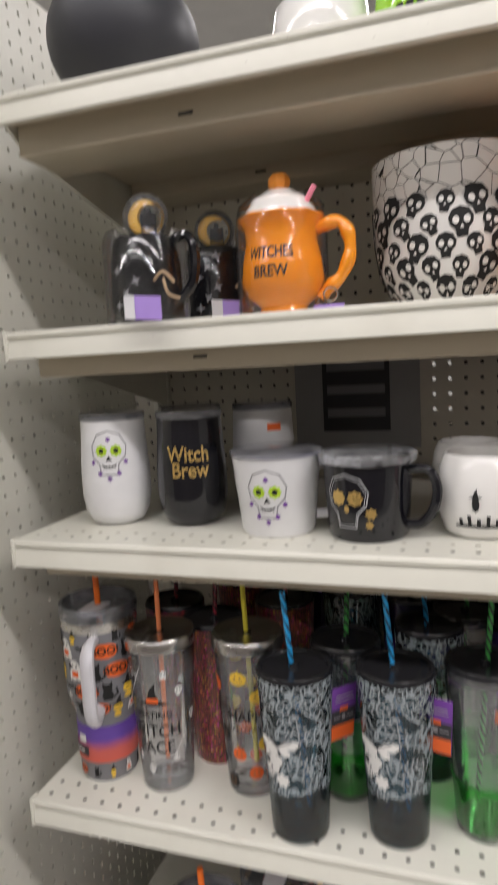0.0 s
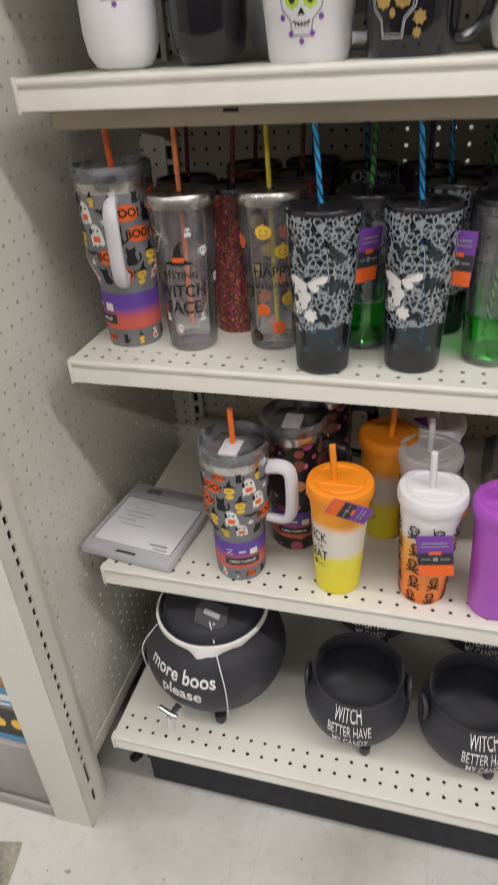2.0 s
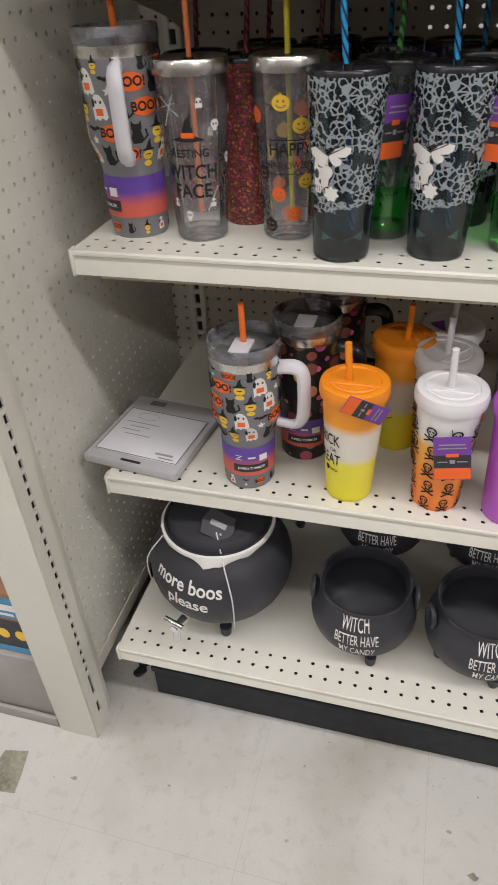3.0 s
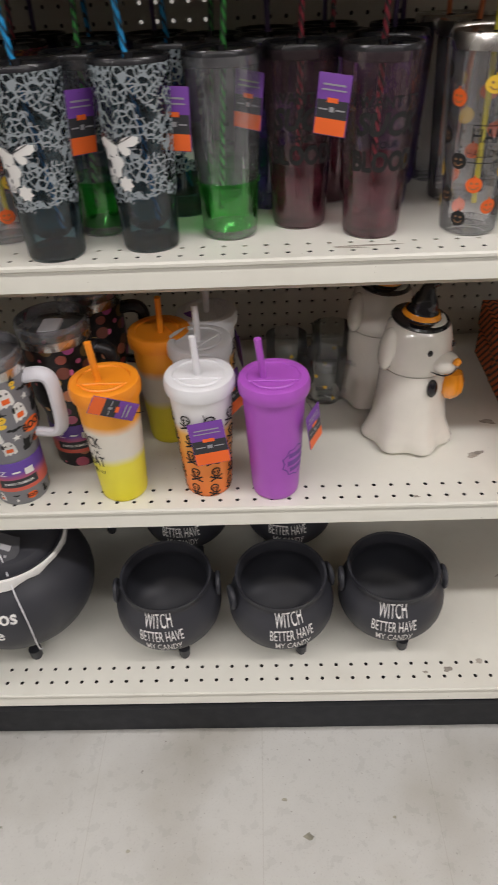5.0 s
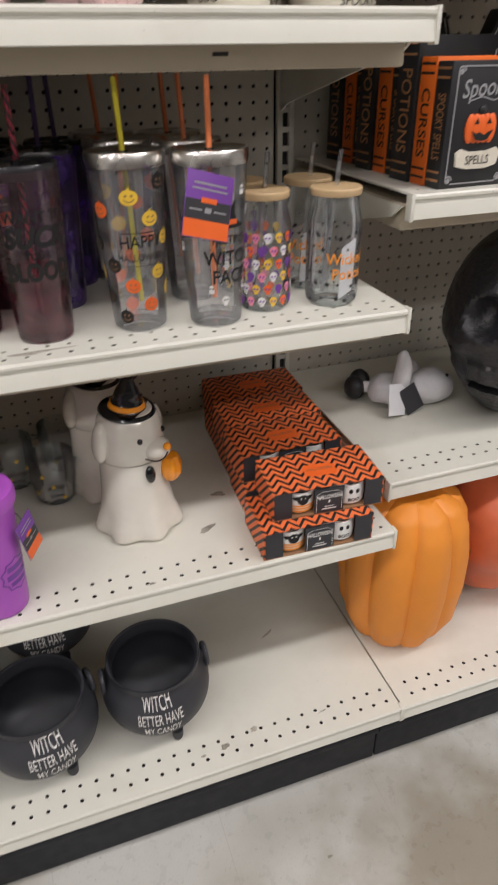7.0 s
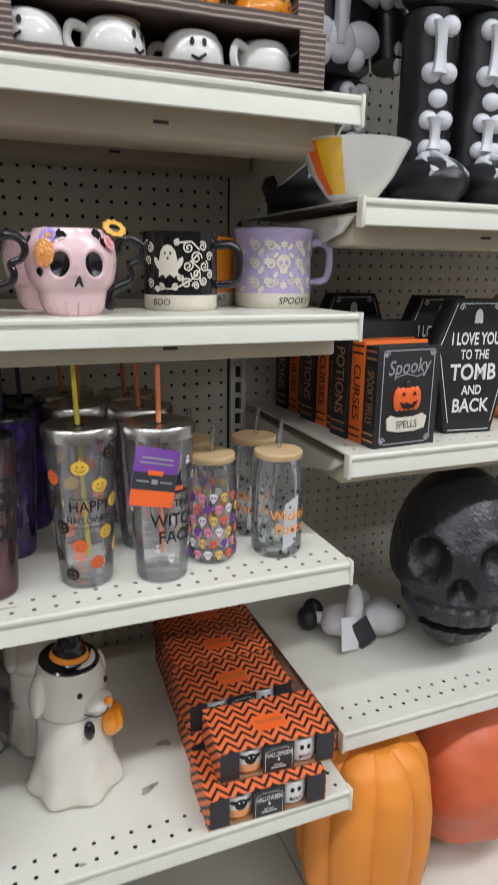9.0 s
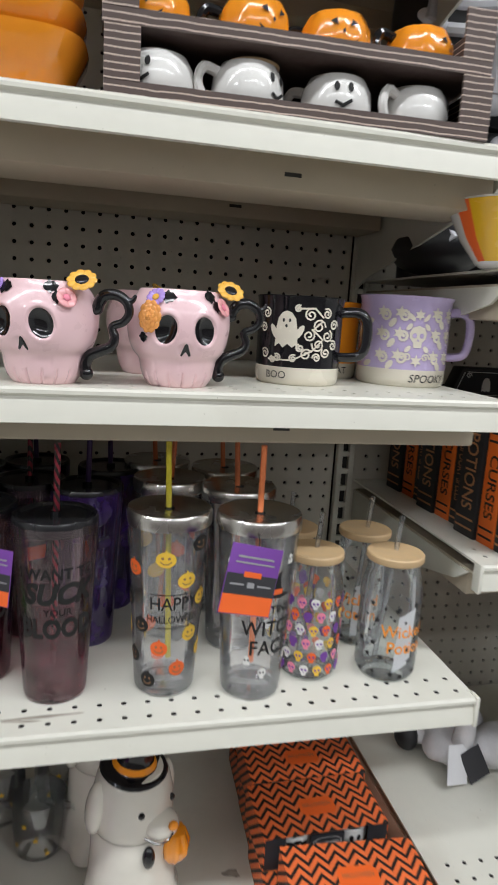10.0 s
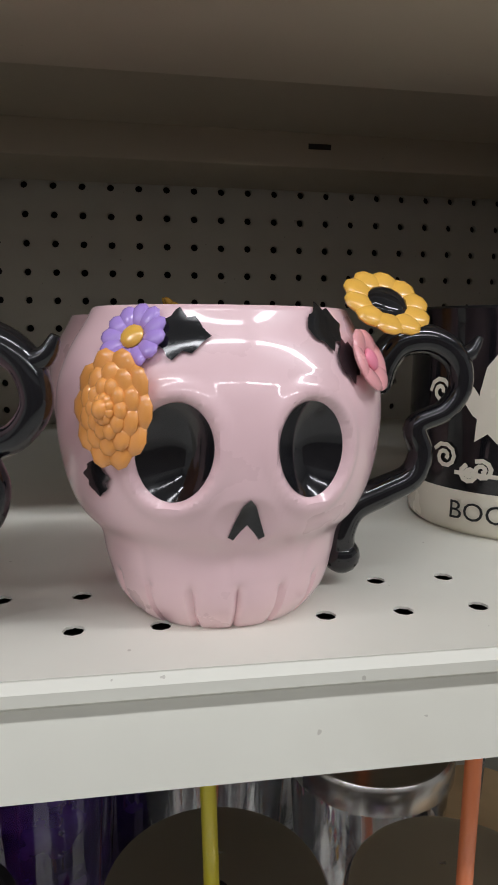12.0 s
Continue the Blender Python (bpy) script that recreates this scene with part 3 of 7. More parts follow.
bars = [box(-0.0525, -0.0492, -0.152, -0.143, 0.17 + k * 0.0254, 0.179 + k * 0.0254) for k in range(73)]
part("slot_bar", join(*bars), CREAM, side)
part("slot_bar", box(-0.0525, -0.0492, -0.152, -0.143, 0.0, 0.05), CREAM, side)
part("foot_strip", box(-0.0525, -0.0492, -0.152, -0.143, 0.085, 0.11), CREAM, side)

# ---- shelves ----


def shelf(name, x0, x1, yf, z, label, lip=0.034, rows=2, y_holes=0.03, beams=True):
    """Steel shelf: perforated front strip, rolled price-channel lip, ribs and end brackets under it."""
    ob = thing(name, label, "shelf", group="steel shelves")
    w = x1 - x0
    n = int((w - 0.01) / P)
    strip = rows * P * 0.95
    bm = pegboard(n, rows, P, 0.0033, 0.0008)
    ys = yf + y_holes - P / 2
    m = Matrix.Translation((x0 + (w - n * P) / 2, ys, z)) @ Matrix.Rotation(radians(-90), 4, "X")
    bm = moved(bm, m)
    e = (w - n * P) / 2
    yb = ys + rows * P
    plates = join(bm, box(x0, x1, yb, BACK - 0.016, z - 0.003, z), box(x0, x1, yf + 0.002, ys, z - 0.003, z), box(x0, x0 + e, ys, yb, z - 0.003, z), box(x1 - e, x1, ys, yb, z - 0.003, z))
    part("deck", plates, CREAM, ob, smooth=False)
    # added near-black strip stands for the shade in the deck holes
    part("hole_shade", box(x0 + 0.005, x1 - 0.005, yf + 0.014, yb, z - 0.0075, z - 0.0065), DARKBACKSHADE, ob, smooth=False)
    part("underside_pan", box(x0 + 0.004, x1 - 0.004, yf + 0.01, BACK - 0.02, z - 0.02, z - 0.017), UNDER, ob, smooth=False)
    prof = [(yf + 0.006, z), (yf + 0.002, z - 0.0005), (yf, z - 0.003), (yf, z - 0.0065), (yf + 0.004, z - 0.0095), (yf + 0.0025, z - 0.0145), (yf + 0.0003, z - lip + 0.006), (yf - 0.0005, z - lip + 0.001), (yf + 0.003, z - lip), (yf + 0.012, z - lip + 0.002), (yf + 0.012, z - 0.004)]
    lb = bmesh.new()
    ends = [[lb.verts.new((x, y, h)) for y, h in prof] for x in (x0, x1)]
    k = len(prof)
    for i in range(k):
        lb.faces.new((ends[0][i], ends[0][(i + 1) % k], ends[1][(i + 1) % k], ends[1][i]))
    lb.faces.new(ends[0][::-1])
    lb.faces.new(ends[1])
    bmesh.ops.recalc_face_normals(lb, faces=lb.faces[:])
    part("price_lip", lb, CREAM, ob)
    for x in (x0, x1):
        part("lip_end", box(x - 0.0025, x + 0.0025, yf - 0.0015, yf + 0.014, z - lip - 0.002, z + 0.0012, 0.001), CREAM, ob)
    if beams:
        for y0, y1, drop in ((yf + 0.045, yf + 0.14, 0.058), (0.375, 0.46, 0.046)):
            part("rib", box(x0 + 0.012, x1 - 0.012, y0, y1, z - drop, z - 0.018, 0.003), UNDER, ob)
            for sx in (0.2, 0.5, 0.8):
                # thin dark plates paint the shade inside the rib slots
                part("rib_slot", box(x0 + w * sx - 0.009, x0 + w * sx + 0.009, y0 - 0.0006, y0 + 0.001, z - drop + 0.014, z - drop + 0.018), DARKBACKSHADE, ob)
        for x in (x0 + 0.004, x1 - 0.004):
            out = [(yf + 0.03, z - 0.02), (BACK - 0.014, z - 0.02), (BACK - 0.014, z - 0.13), (BACK - 0.05, z - 0.115), (yf + 0.06, z - 0.04)]
            b = prism(out, -0.002, 0.002)
            part("bracket", moved(b, Matrix.Translation((x, 0, 0)) @ Matrix.Rotation(radians(90), 4, "Z")), CREAM, ob)
    return ob


ZB, ZA, Z2, Z3, Z4, Z5 = 0.234, 0.567, 0.924, 1.266, 1.524, 1.80
L, R = 0.008, 1.212
cream = "cream enamelled steel shelf"
shelf("wall_shelf", L, R, -0.035, ZA, cream + ", cups and boxes on it", y_holes=0.018)
shelf("wall_shelf", L, R, 0.0, Z2, cream + ", a row of tumblers on it", y_holes=0.018)
shelf("wall_shelf", L, R, 0.012, Z3, cream + ", mugs on it", y_holes=0.028)
shelf("wall_shelf", L, R, 0.035, Z4, cream + ", bowls and mug trays on it", y_holes=0.028)
shelf("wall_shelf", L, R, 0.035, Z5, cream + ", top shelf of the bay", y_holes=0.028)
shelf("wall_shelf", 1.226, 2.40, 0.017, 0.622, cream + ", black skull on it", y_holes=0.03)
shelf("wall_shelf", 1.236, 2.40, 0.06, 1.06, cream + ", book ornaments on it", y_holes=0.03)
shelf("wall_shelf", 1.2205, 2.40, 0.035, 1.409, cream + ", skeleton figures on it", y_holes=0.03)
base_label = "deep cream steel base deck close to the floor"
shelf("base_deck", L, 1.214, -0.122, ZB, base_label, lip=0.03, y_holes=0.024, beams=False)
shelf("base_deck", 1.217, 2.42, -0.122, ZB, base_label, lip=0.03, y_holes=0.024, beams=False)
for x0, x1 in ((0.03, 1.214), (1.2165, 2.42)):
    tagged(part("kick_plate", box(x0, x1, -0.055, -0.04, 0.0, 0.19, 0.003), KICK), "black scuffed kick plate under the base deck", "kick plate", group="kick plates", kind="structure")
    part_ob = tagged(part("kick_plate", box(x0, x1, -0.063, -0.0555, 0.085, 0.10, 0.002), KICK), "black ridge along the kick plate", "kick plate", kind="structure")

# ---- bay on the far side of the wing panel ----
tagged(part("base_plinth", box(-0.75, -0.135, -0.165, 0.3, 0.0, 0.205, 0.004), GREYKICK), "grey scuffed plinth of the next bay", "plinth", kind="structure")
tagged(part("base_rail", box(-0.75, -0.135, -0.175, -0.166, 0.0, 0.03, 0.003), GREYKICK), "grey floor rail of the next bay", "plinth", kind="structure")
tagged(part("neighbour_shelf", box(-0.75, -0.136, -0.168, 0.3, 0.568, 0.592, 0.002), CREAM), "cream shelf of the next bay over cartons", "shelf", kind="structure")
tagged(part("neighbour_back", box(-0.75, -0.136, 0.3, 0.32, 0.0, 2.0), PEG), "tan back of the next bay", "wall", kind="structure")


def carton(x0, x1, y0, y1, z0, z1, lab):
    ob = thing("food_carton", lab, "carton", Matrix.Translation((x0, y0, z0)), group="cartons in the next bay")
    w, d, h = x1 - x0, y1 - y0, z1 - z0
    part("box_body", box(0, w, 0, d, 0, h, 0.002), BOXBROWN, ob)
    f = on_plane((0, 0, 0), (1, 0, 0), (0, 0, 1))
    part("front_print", lay(art(rect(0.003, w - 0.003, h * 0.62, h * 0.95)), f, 0), BOXBLUE, ob)
    part("front_print", lay(art(rect(0.003, w - 0.003, 0.004, h * 0.58)), f, 0), TAGDARK, ob)
    part("front_print", lay(art(rect(0.01, w - 0.01, 0.004, h * 0.12)), on_plane((0, 0, 0), (1, 0, 0), (0, 0, 1), 0.001), 0), BOXBLUE, ob)
    g = on_plane((0, 0, 0), (1, 0, 0), (0, 0, 1), 0.0012)
    part("lettering", lay(art(rect(w * 0.3, w - 0.015, h * 0.74, h * 0.84), rect(w * 0.45, w - 0.02, h * 0.66, h * 0.7)), g, 0), PRINTW, ob)
    part("picture", lay(art(*[place2(oval(0, 0, 0.012, 0.014, 10), w - 0.022 - 0.035 * k, h * 0.34) for k in range(5)]), g, 0), PRINTY, ob)


carton(-0.42, -0.137, -0.155, 0.05, 0.206, 0.375, "open brown carton with blue printed front")
carton(-0.46, -0.146, -0.12, 0.1, 0.376, 0.47, "flat brown carton with blue printed label")
carton(-0.47, -0.146, -0.12, 0.1, 0.471, 0.53, "thin brown carton lying on another")
carton(-0.5, -0.15, -0.15, 0.1, 0.593, 0.80, "dark carton on the upper shelf of the next bay")

# smudges worn into the enamel of the decks
random.seed(11)
for x, y, z, w, d, turn in ((0.93, 0.075, 0.567, 0.022, 0.008, 20), (0.975, 0.16, 0.567, 0.016, 0.01, -15), (0.82, -0.02, 0.567, 0.006, 0.004, 0), (0.90, -0.085, 0.234, 0.012, 0.007, 10), (0.955, -0.07, 0.234, 0.009, 0.006, 40), (1.08, -0.078, 0.234, 0.012, 0.002, 8), (0.86, -0.09, 0.234, 0.006, 0.003, 0), (0.73, 0.03, 0.924, 0.05, 0.003, 2), (0.71, 0.025, 0.924, 0.03, 0.0025, -4), (1.05, 0.12, 0.234, 0.02, 0.004, 30)):
    o = [(w * (0.5 + 0.5 * random.random()) * math.cos(a), d * (0.4 + 0.6 * random.random()) * math.sin(a)) for a in (k * 0.52 for k in range(12))]
    tagged(part("scuff_mark", moved(flat_art([o]), pose(x, y, z + 0.0004, 0, 0, turn)), SMUDGE), "grey scuff worn into the shelf enamel", "scuff mark", kind="structure")

# scars on the vinyl
scar = flat_art([[(0, 0), (0.046, 0.002), (0.043, 0.04), (0.038, 0.078), (0.002, 0.072), (-0.003, 0.03)]])
tagged(part("floor_patch", moved(scar, pose(-0.215, -0.318, 0.0006, 0, 0, 4) @ Matrix.Diagonal((1.3, 1.05, 1, 1))), DIRT), "grey worn adhesive patch on the floor", "floor mark", kind="structure")
random.seed(5)
for x, y, s in ((-0.06, -0.26, 0.006), (0.12, -0.23, 0.004), (0.62, -0.19, 0.005), (0.81, -0.22, 0.004), (0.66, -0.25, 0.009), (1.05, -0.2, 0.005), (1.22, -0.24, 0.006), (0.35, -0.27, 0.004)):
    o = [(s * (0.6 + 0.8 * random.random()) * math.cos(a), 0.6 * s * (0.6 + 0.8 * random.random()) * math.sin(a)) for a in (k * 0.785 for k in range(8))]
    tagged(part("floor_chip", moved(flat_art([o]), pose(x, y, 0.0007)), DIRT), "small dark chip in the vinyl floor", "floor mark", kind="structure")
for k, (x, y, s) in enumerate(((-0.02, 0.02, 0.02), (0.0, 0.1, 0.03), (-0.025, -0.02, 0.012), (-0.01, 0.16, 0.022))):
    b = ball(s, s * 1.4, s * 0.5, (0, 0, s * 0.4), 10)
    for v in b.verts:
        v.co += 0.5 * s * noise.noise_vector(v.co * 90)
        v.co.z = max(v.co.z, 0)
    tagged(part("litter_scrap", moved(b, Matrix.Translation((x, y, 0))), TAGDARK), "crumpled dark scrap of litter on the floor", "litter", group="litter by the panel")

# ---- cups and tumblers ----


def at(x, y, z, turn=0.0):
    return pose(x, y, z, 0, 0, turn)


def straw(parent, p0, p1, material, r=0.0033):
    return part("straw", tube([p0, p1], r, 10), material, parent)


def hang_tag(parent, m, w=0.034, h=0.062, label="purple, black and orange hang tag"):
    """Printed card tag with a cord."""
    card = part("tag", moved(box(-w / 2, w / 2, -0.0004, 0.0004, -h, 0, 0.0002), m), PRINTP, parent, label)
    f = lambda lift: (lambda u, v, d: m @ Vector((u, -0.0006 - lift - d, v)))
    e = 0.0006
    part("tag_print", lay(art(rect(-w / 2 + e, w / 2 - e, -h * 0.72, -h * 0.42)), f(0), 0), TAGDARK, card)
    part("tag_print", lay(art(rect(-w / 2 + e, w / 2 - e, -h + e, -h * 0.72)), f(0), 0), PRINTO, card)
    part("tag_print", lay(art(rect(-w * 0.17, w * 0.17, -h * 0.46, -h * 0.38)), f(0.0003), 0), PRINTO, card)
    part("tag_print", lay(art(rect(-w * 0.4, -w * 0.13, -h * 0.585, -h * 0.56), rect(w * 0.13, w * 0.4, -h * 0.585, -h * 0.56), rect(-w * 0.07, w * 0.07, -h * 0.61, -h * 0.53), rect(-w * 0.35, w * 0.35, -h * 0.19, -h * 0.16), rect(-w * 0.38, w * 0.38, -h * 0.27, -h * 0.245)), f(0.0003), 0), PRINTGREY, card)
    part("cord", moved(tube([(0, 0, -0.004), (0.001, 0.002, 0.004), (0, 0.006, 0.012)], 0.0006, 5), m), PRINTK, card)


GHOST = [(-0.5, -0.7), (-0.3, -0.55), (-0.12, -0.72), (0.08, -0.55), (0.28, -0.7), (0.5, -0.55), (0.46, 0.1), (0.38, 0.5), (0.2, 0.75), (0, 0.82), (-0.2, 0.75), (-0.38, 0.5), (-0.46, 0.1)]
CAT = [(-0.3, -0.8), (0.3, -0.8), (0.42, -0.4), (0.28, 0.05), (0.36, 0.3), (0.34, 0.78), (0.14, 0.55), (-0.14, 0.55), (-0.34, 0.78), (-0.36, 0.3), (-0.28, 0.05), (-0.42, -0.4)]
HAT = [(-0.8, -0.25), (-0.3, -0.32), (0.3, -0.32), (0.8, -0.25), (0.3, -0.05), (0.16, 0.45), (0.2, 0.9), (-0.1, 0.55), (-0.3, -0.05)]
BAT = [(0, 0.25), (0.12, 0.42), (0.2, 0.22), (0.5, 0.45), (1.0, 0.3), (0.7, 0.02), (0.42, 0.06), (0.2, -0.18), (0, -0.05), (-0.2, -0.18), (-0.42, 0.06), (-0.7, 0.02), (-1.0, 0.3), (-0.5, 0.45), (-0.2, 0.22), (-0.12, 0.42)]
SKULL = [(-0.3, -0.8), (0.3, -0.8), (0.36, -0.38), (0.62, -0.1), (0.68, 0.3), (0.45, 0.72), (0, 0.88), (-0.45, 0.72), (-0.68, 0.3), (-0.62, -0.1), (-0.36, -0.38)]


def skull_faces(s, cu, cv, turn=0.0):
    return [place2(oval(-0.27, 0.12, 0.17, 0.2, 10), cu, cv, s, turn), place2(oval(0.27, 0.12, 0.17, 0.2, 10), cu, cv, s, turn), place2([(0, -0.1), (0.1, -0.3), (-0.1, -0.3)], cu, cv, s, turn)]


TALL = [(0.0, 0.0), (0.0325, 0.0), (0.034, 0.004), (0.0362, 0.05), (0.0402, 0.12), (0.0442, 0.19), (0.0445, 0.196)]


def tumbler(name, label, m, shell, lid_mat, straw_mat, liner=None, base=None, group="lidded tumblers", lean=(0.0, 0.0), rise=0.075, inner=True):
    ob = thing(name, label, "tumbler", m, group)
    wall_ob = part("cup_wall", lathe(TALL, 44), shell, ob)
    wall_ob.visible_shadow = shell not in (CLEAR, ROSECLEAR)
    part("foot_ring", lathe([(0.0, 0.0008), (0.031, 0.0008), (0.0332, 0.003), (0.0336, 0.007), (0.031, 0.009), (0, 0.009)], 40), base or CLEAR, ob)
    if inner and liner not in (None, CLEAR):
        wall = [(0.0, 0.022), (0.018, 0.024), (0.028, 0.034), (0.031, 0.06), (0.034, 0.12), (0.0385, 0.192)]
        part("inner_cup", lathe(wall, 36), liner or CLEAR, ob)
    if lid_mat is STEEL:
        lid = part("lid", lathe([(0.0435, 0.192), (0.0462, 0.193), (0.0465, 0.206), (0.0448, 0.2085), (0.042, 0.2075), (0.0, 0.206)], 48), STEEL, ob, "brushed steel screw lid")
    else:
        lid = part("lid", lathe([(0.0425, 0.186), (0.0438, 0.187), (0.0442, 0.199), (0.0425, 0.202), (0.039, 0.2015), (0.037, 0.199), (0.0, 0.199)], 48), lid_mat, ob, "glossy black press-on lid")
    # on steel lids a flat black disc stands for the dark straw hole
    hole_seal_top = 0.2072 if lid_mat is STEEL else 0.2035
    part("straw_hole_seal", lathe([(0.0056, 0.199), (0.0056, hole_seal_top), (0.0046, hole_seal_top + 0.0004), (0.0, hole_seal_top + 0.0004)], 16), LIDBLACK, lid)
    straw(ob, (lean[0] * -0.4, lean[1] * -0.4, 0.03), (lean[0] * 0.35, lean[1] * 0.35, 0.206 + rise), straw_mat)
    return ob


def witch_prints(ob, a):
    f = lambda d, z, l=0.0006: around(TALL, a + d, z, l)
    part("lettering", lay(art(text_art("RESTING", 0.0135, 0, 0.022, 0.9, 0, 0.01), text_art("WITCH", 0.024, 0, 0.0, 0.85, 0, 0.012), text_art("FACE", 0.024, 0, -0.023, 0.9, 0, 0.012)), f(0, 0.088)), PRINTK, ob)
    part("hat_print", lay(art(place2(HAT, 0, 0, 0.026)), f(0, 0.132)), PRINTK, ob)
    part("hat_band", lay(art(rect(-0.008, 0.008, -0.004, 0.002)), f(0, 0.132, 0.0009)), PRINTO, ob)
    spots = [(-70, 0.16), (22, 0.165), (48, 0.14), (-40, 0.05), (-12, 0.035), (40, 0.05), (80, 0.1), (110, 0.15), (120, 0.06), (-100, 0.1), (-120, 0.05), (165, 0.12)]
    part("ghost_print", lay(art(*[place2(GHOST if k % 2 else SKULL, radians(d) * 0.038, z, 0.0075) for k, (d, z) in enumerate(spots)]), around(TALL, a, 0.0, ref=0.038)), PRINTW, ob)
    part("ghost_eyes", lay(art(*[place2(oval(s * 0.25, 0.2, 0.14, 0.2, 8), radians(d) * 0.038, z, 0.0075) for d, z in spots for s in (-1, 1)]), around(TALL, a, 0.0, 0.0009, ref=0.038)), PRINTK, ob)
    part("web_print", lay(art(*line2([(-0.028, 0.14), (-0.012, 0.175)], 0.0008), *line2([(-0.03, 0.172), (-0.008, 0.152)], 0.0008), *line2([(-0.03, 0.16), (-0.01, 0.166)], 0.0006), *line2([(0.018, 0.04), (0.034, 0.07)], 0.0008)), around(TALL, a, 0.0, ref=0.038)), PRINTW, ob)


def happy_prints(ob, a):
    part("lettering", lay(art(text_art("HAPPY", 0.021, 0, 0.0, 0.85, 0, 0.005), text_art("HALLOWEEN", 0.012, 0, -0.018, 0.85), rect(-0.026, 0.026, 0.0105, 0.0115), rect(-0.026, 0.026, -0.028, -0.0272)), around(TALL, a, 0.112)), PRINTK, ob)
    random.seed(3)
    sets = {0: [], 1: [], 2: []}
    eyes = []
    for k in range(34):
        d, z = (k * 137.5) % 360 - 180, 0.016 + 0.0049 * k
        if abs(d) < 42 and 0.078 < z < 0.135:
            continue
        u = radians(d) * 0.038
        sets[(k * 2 + k // 3) % 3] += [place2(oval(0, 0, 0.0096, 0.0088, 16), u, z), rect(u - 0.001, u + 0.001, z + 0.007, z + 0.011)]
        eyes += [oval(u - 0.003, z + 0.002, 0.0015, 0.0015, 6), oval(u + 0.003, z + 0.002, 0.0015, 0.0015, 6), *line2([(u - 0.005, z - 0.002), (u - 0.002, z - 0.0045), (u + 0.002, z - 0.0045), (u + 0.005, z - 0.002)], 0.0011)]
    for k, m in ((0, PRINTO), (1, PRINTY), (2, PRINTK)):
        part("pumpkin_print", lay(art(*sets[k]), around(TALL, a, 0.0, ref=0.038)), m, ob)
    part("pumpkin_faces", lay(art(*eyes), around(TALL, a, 0.0, 0.0009, ref=0.038)), BOXBROWN, ob)


def blood_prints(ob, a):
    part("lettering", lay(art(text_art("I WANT TO", 0.0165, 0, 0.037, 0.9, 0, 0.02), text_art("SUCK", 0.031, 0, 0.0145, 0.9, 0, 0.045, 0.25), text_art("YOUR", 0.0105, 0, -0.005, 1, 0, 0.02), text_art("BLOOD", 0.029, 0, -0.024, 0.8, 0, 0.045)), around(TALL, a, 0.112)), PRINTK, ob)


def skull_butterfly(ob, a):
    f = around(TALL, a, 0.0, 0.0007, ref=0.038)
    s = 0.019
    head = [(-0.55, -0.9), (-0.1, -0.95), (0.12, -0.6), (0.42, -0.45), (0.5, 0.2), (0.42, 0.9), (0.0, 1.15), (-0.5, 1.0), (-0.62, 0.4)]
    part("skull_print", lay(art(place2(head, -0.006, 0.098, s)), f), PRINTW, ob)
    part("skull_holes", lay(art(place2(oval(-0.38, 0.15, 0.2, 0.28, 12), -0.006, 0.098, s), *[place2(rect(-0.5 + 0.16 * k, -0.45 + 0.16 * k, -0.85, -0.5), -0.006, 0.098, s) for k in range(4)], place2(oval(-0.05, 0.62, 0.22, 0.09, 10), -0.006, 0.098, s), place2(oval(-0.1, -0.25, 0.07, 0.14, 8), -0.006, 0.098, s), place2(oval(0.32, 0.55, 0.06, 0.28, 8), -0.006, 0.098, s)), around(TALL, a, 0.0, 0.001, ref=0.038)), TAGDARK, ob)
    wing = [(0.02, 0.05), (0.25, 0.6), (0.6, 0.98), (0.98, 1.02), (1.02, 0.6), (0.82, 0.25), (0.5, 0.1), (0.72, -0.05), (0.76, -0.35), (0.55, -0.6), (0.3, -0.5), (0.05, -0.15)]
    part("butterfly_print", lay(art(place2([(x * 1.2, y * 0.85) for x, y in wing], 0.003, 0.122, 0.0165, -0.3), place2([(-x * 1.2, y * 0.85) for x, y in wing][::-1], 0.003, 0.122, 0.0175, 0.5), place2(oval(0, 0, 0.4, 0.42, 14), 0.001, 0.104, 0.0165), place2(star(0, 0, 0.55, 7, 0.7), 0.006, 0.081, 0.017)), around(TALL, a, 0.0, 0.0013, ref=0.038)), PRINTW, ob)
    part("butterfly_lines", lay(art(*line2([(0.002, 0.122), (0.017, 0.138)], 0.0012), *line2([(0.002, 0.122), (0.019, 0.131)], 0.001), *line2([(0.002, 0.122), (-0.011, 0.14)], 0.0012), *line2([(0.002, 0.122), (-0.013, 0.13)], 0.001)), around(TALL, a, 0.0, 0.0017, ref=0.038)), TAGDARK, ob)


CARRY = [(0.0, 0.0), (0.0365, 0.0), (0.0385, 0.004), (0.0395, 0.085), (0.0415, 0.098), (0.0485, 0.118), (0.0495, 0.125), (0.0505, 0.212)]


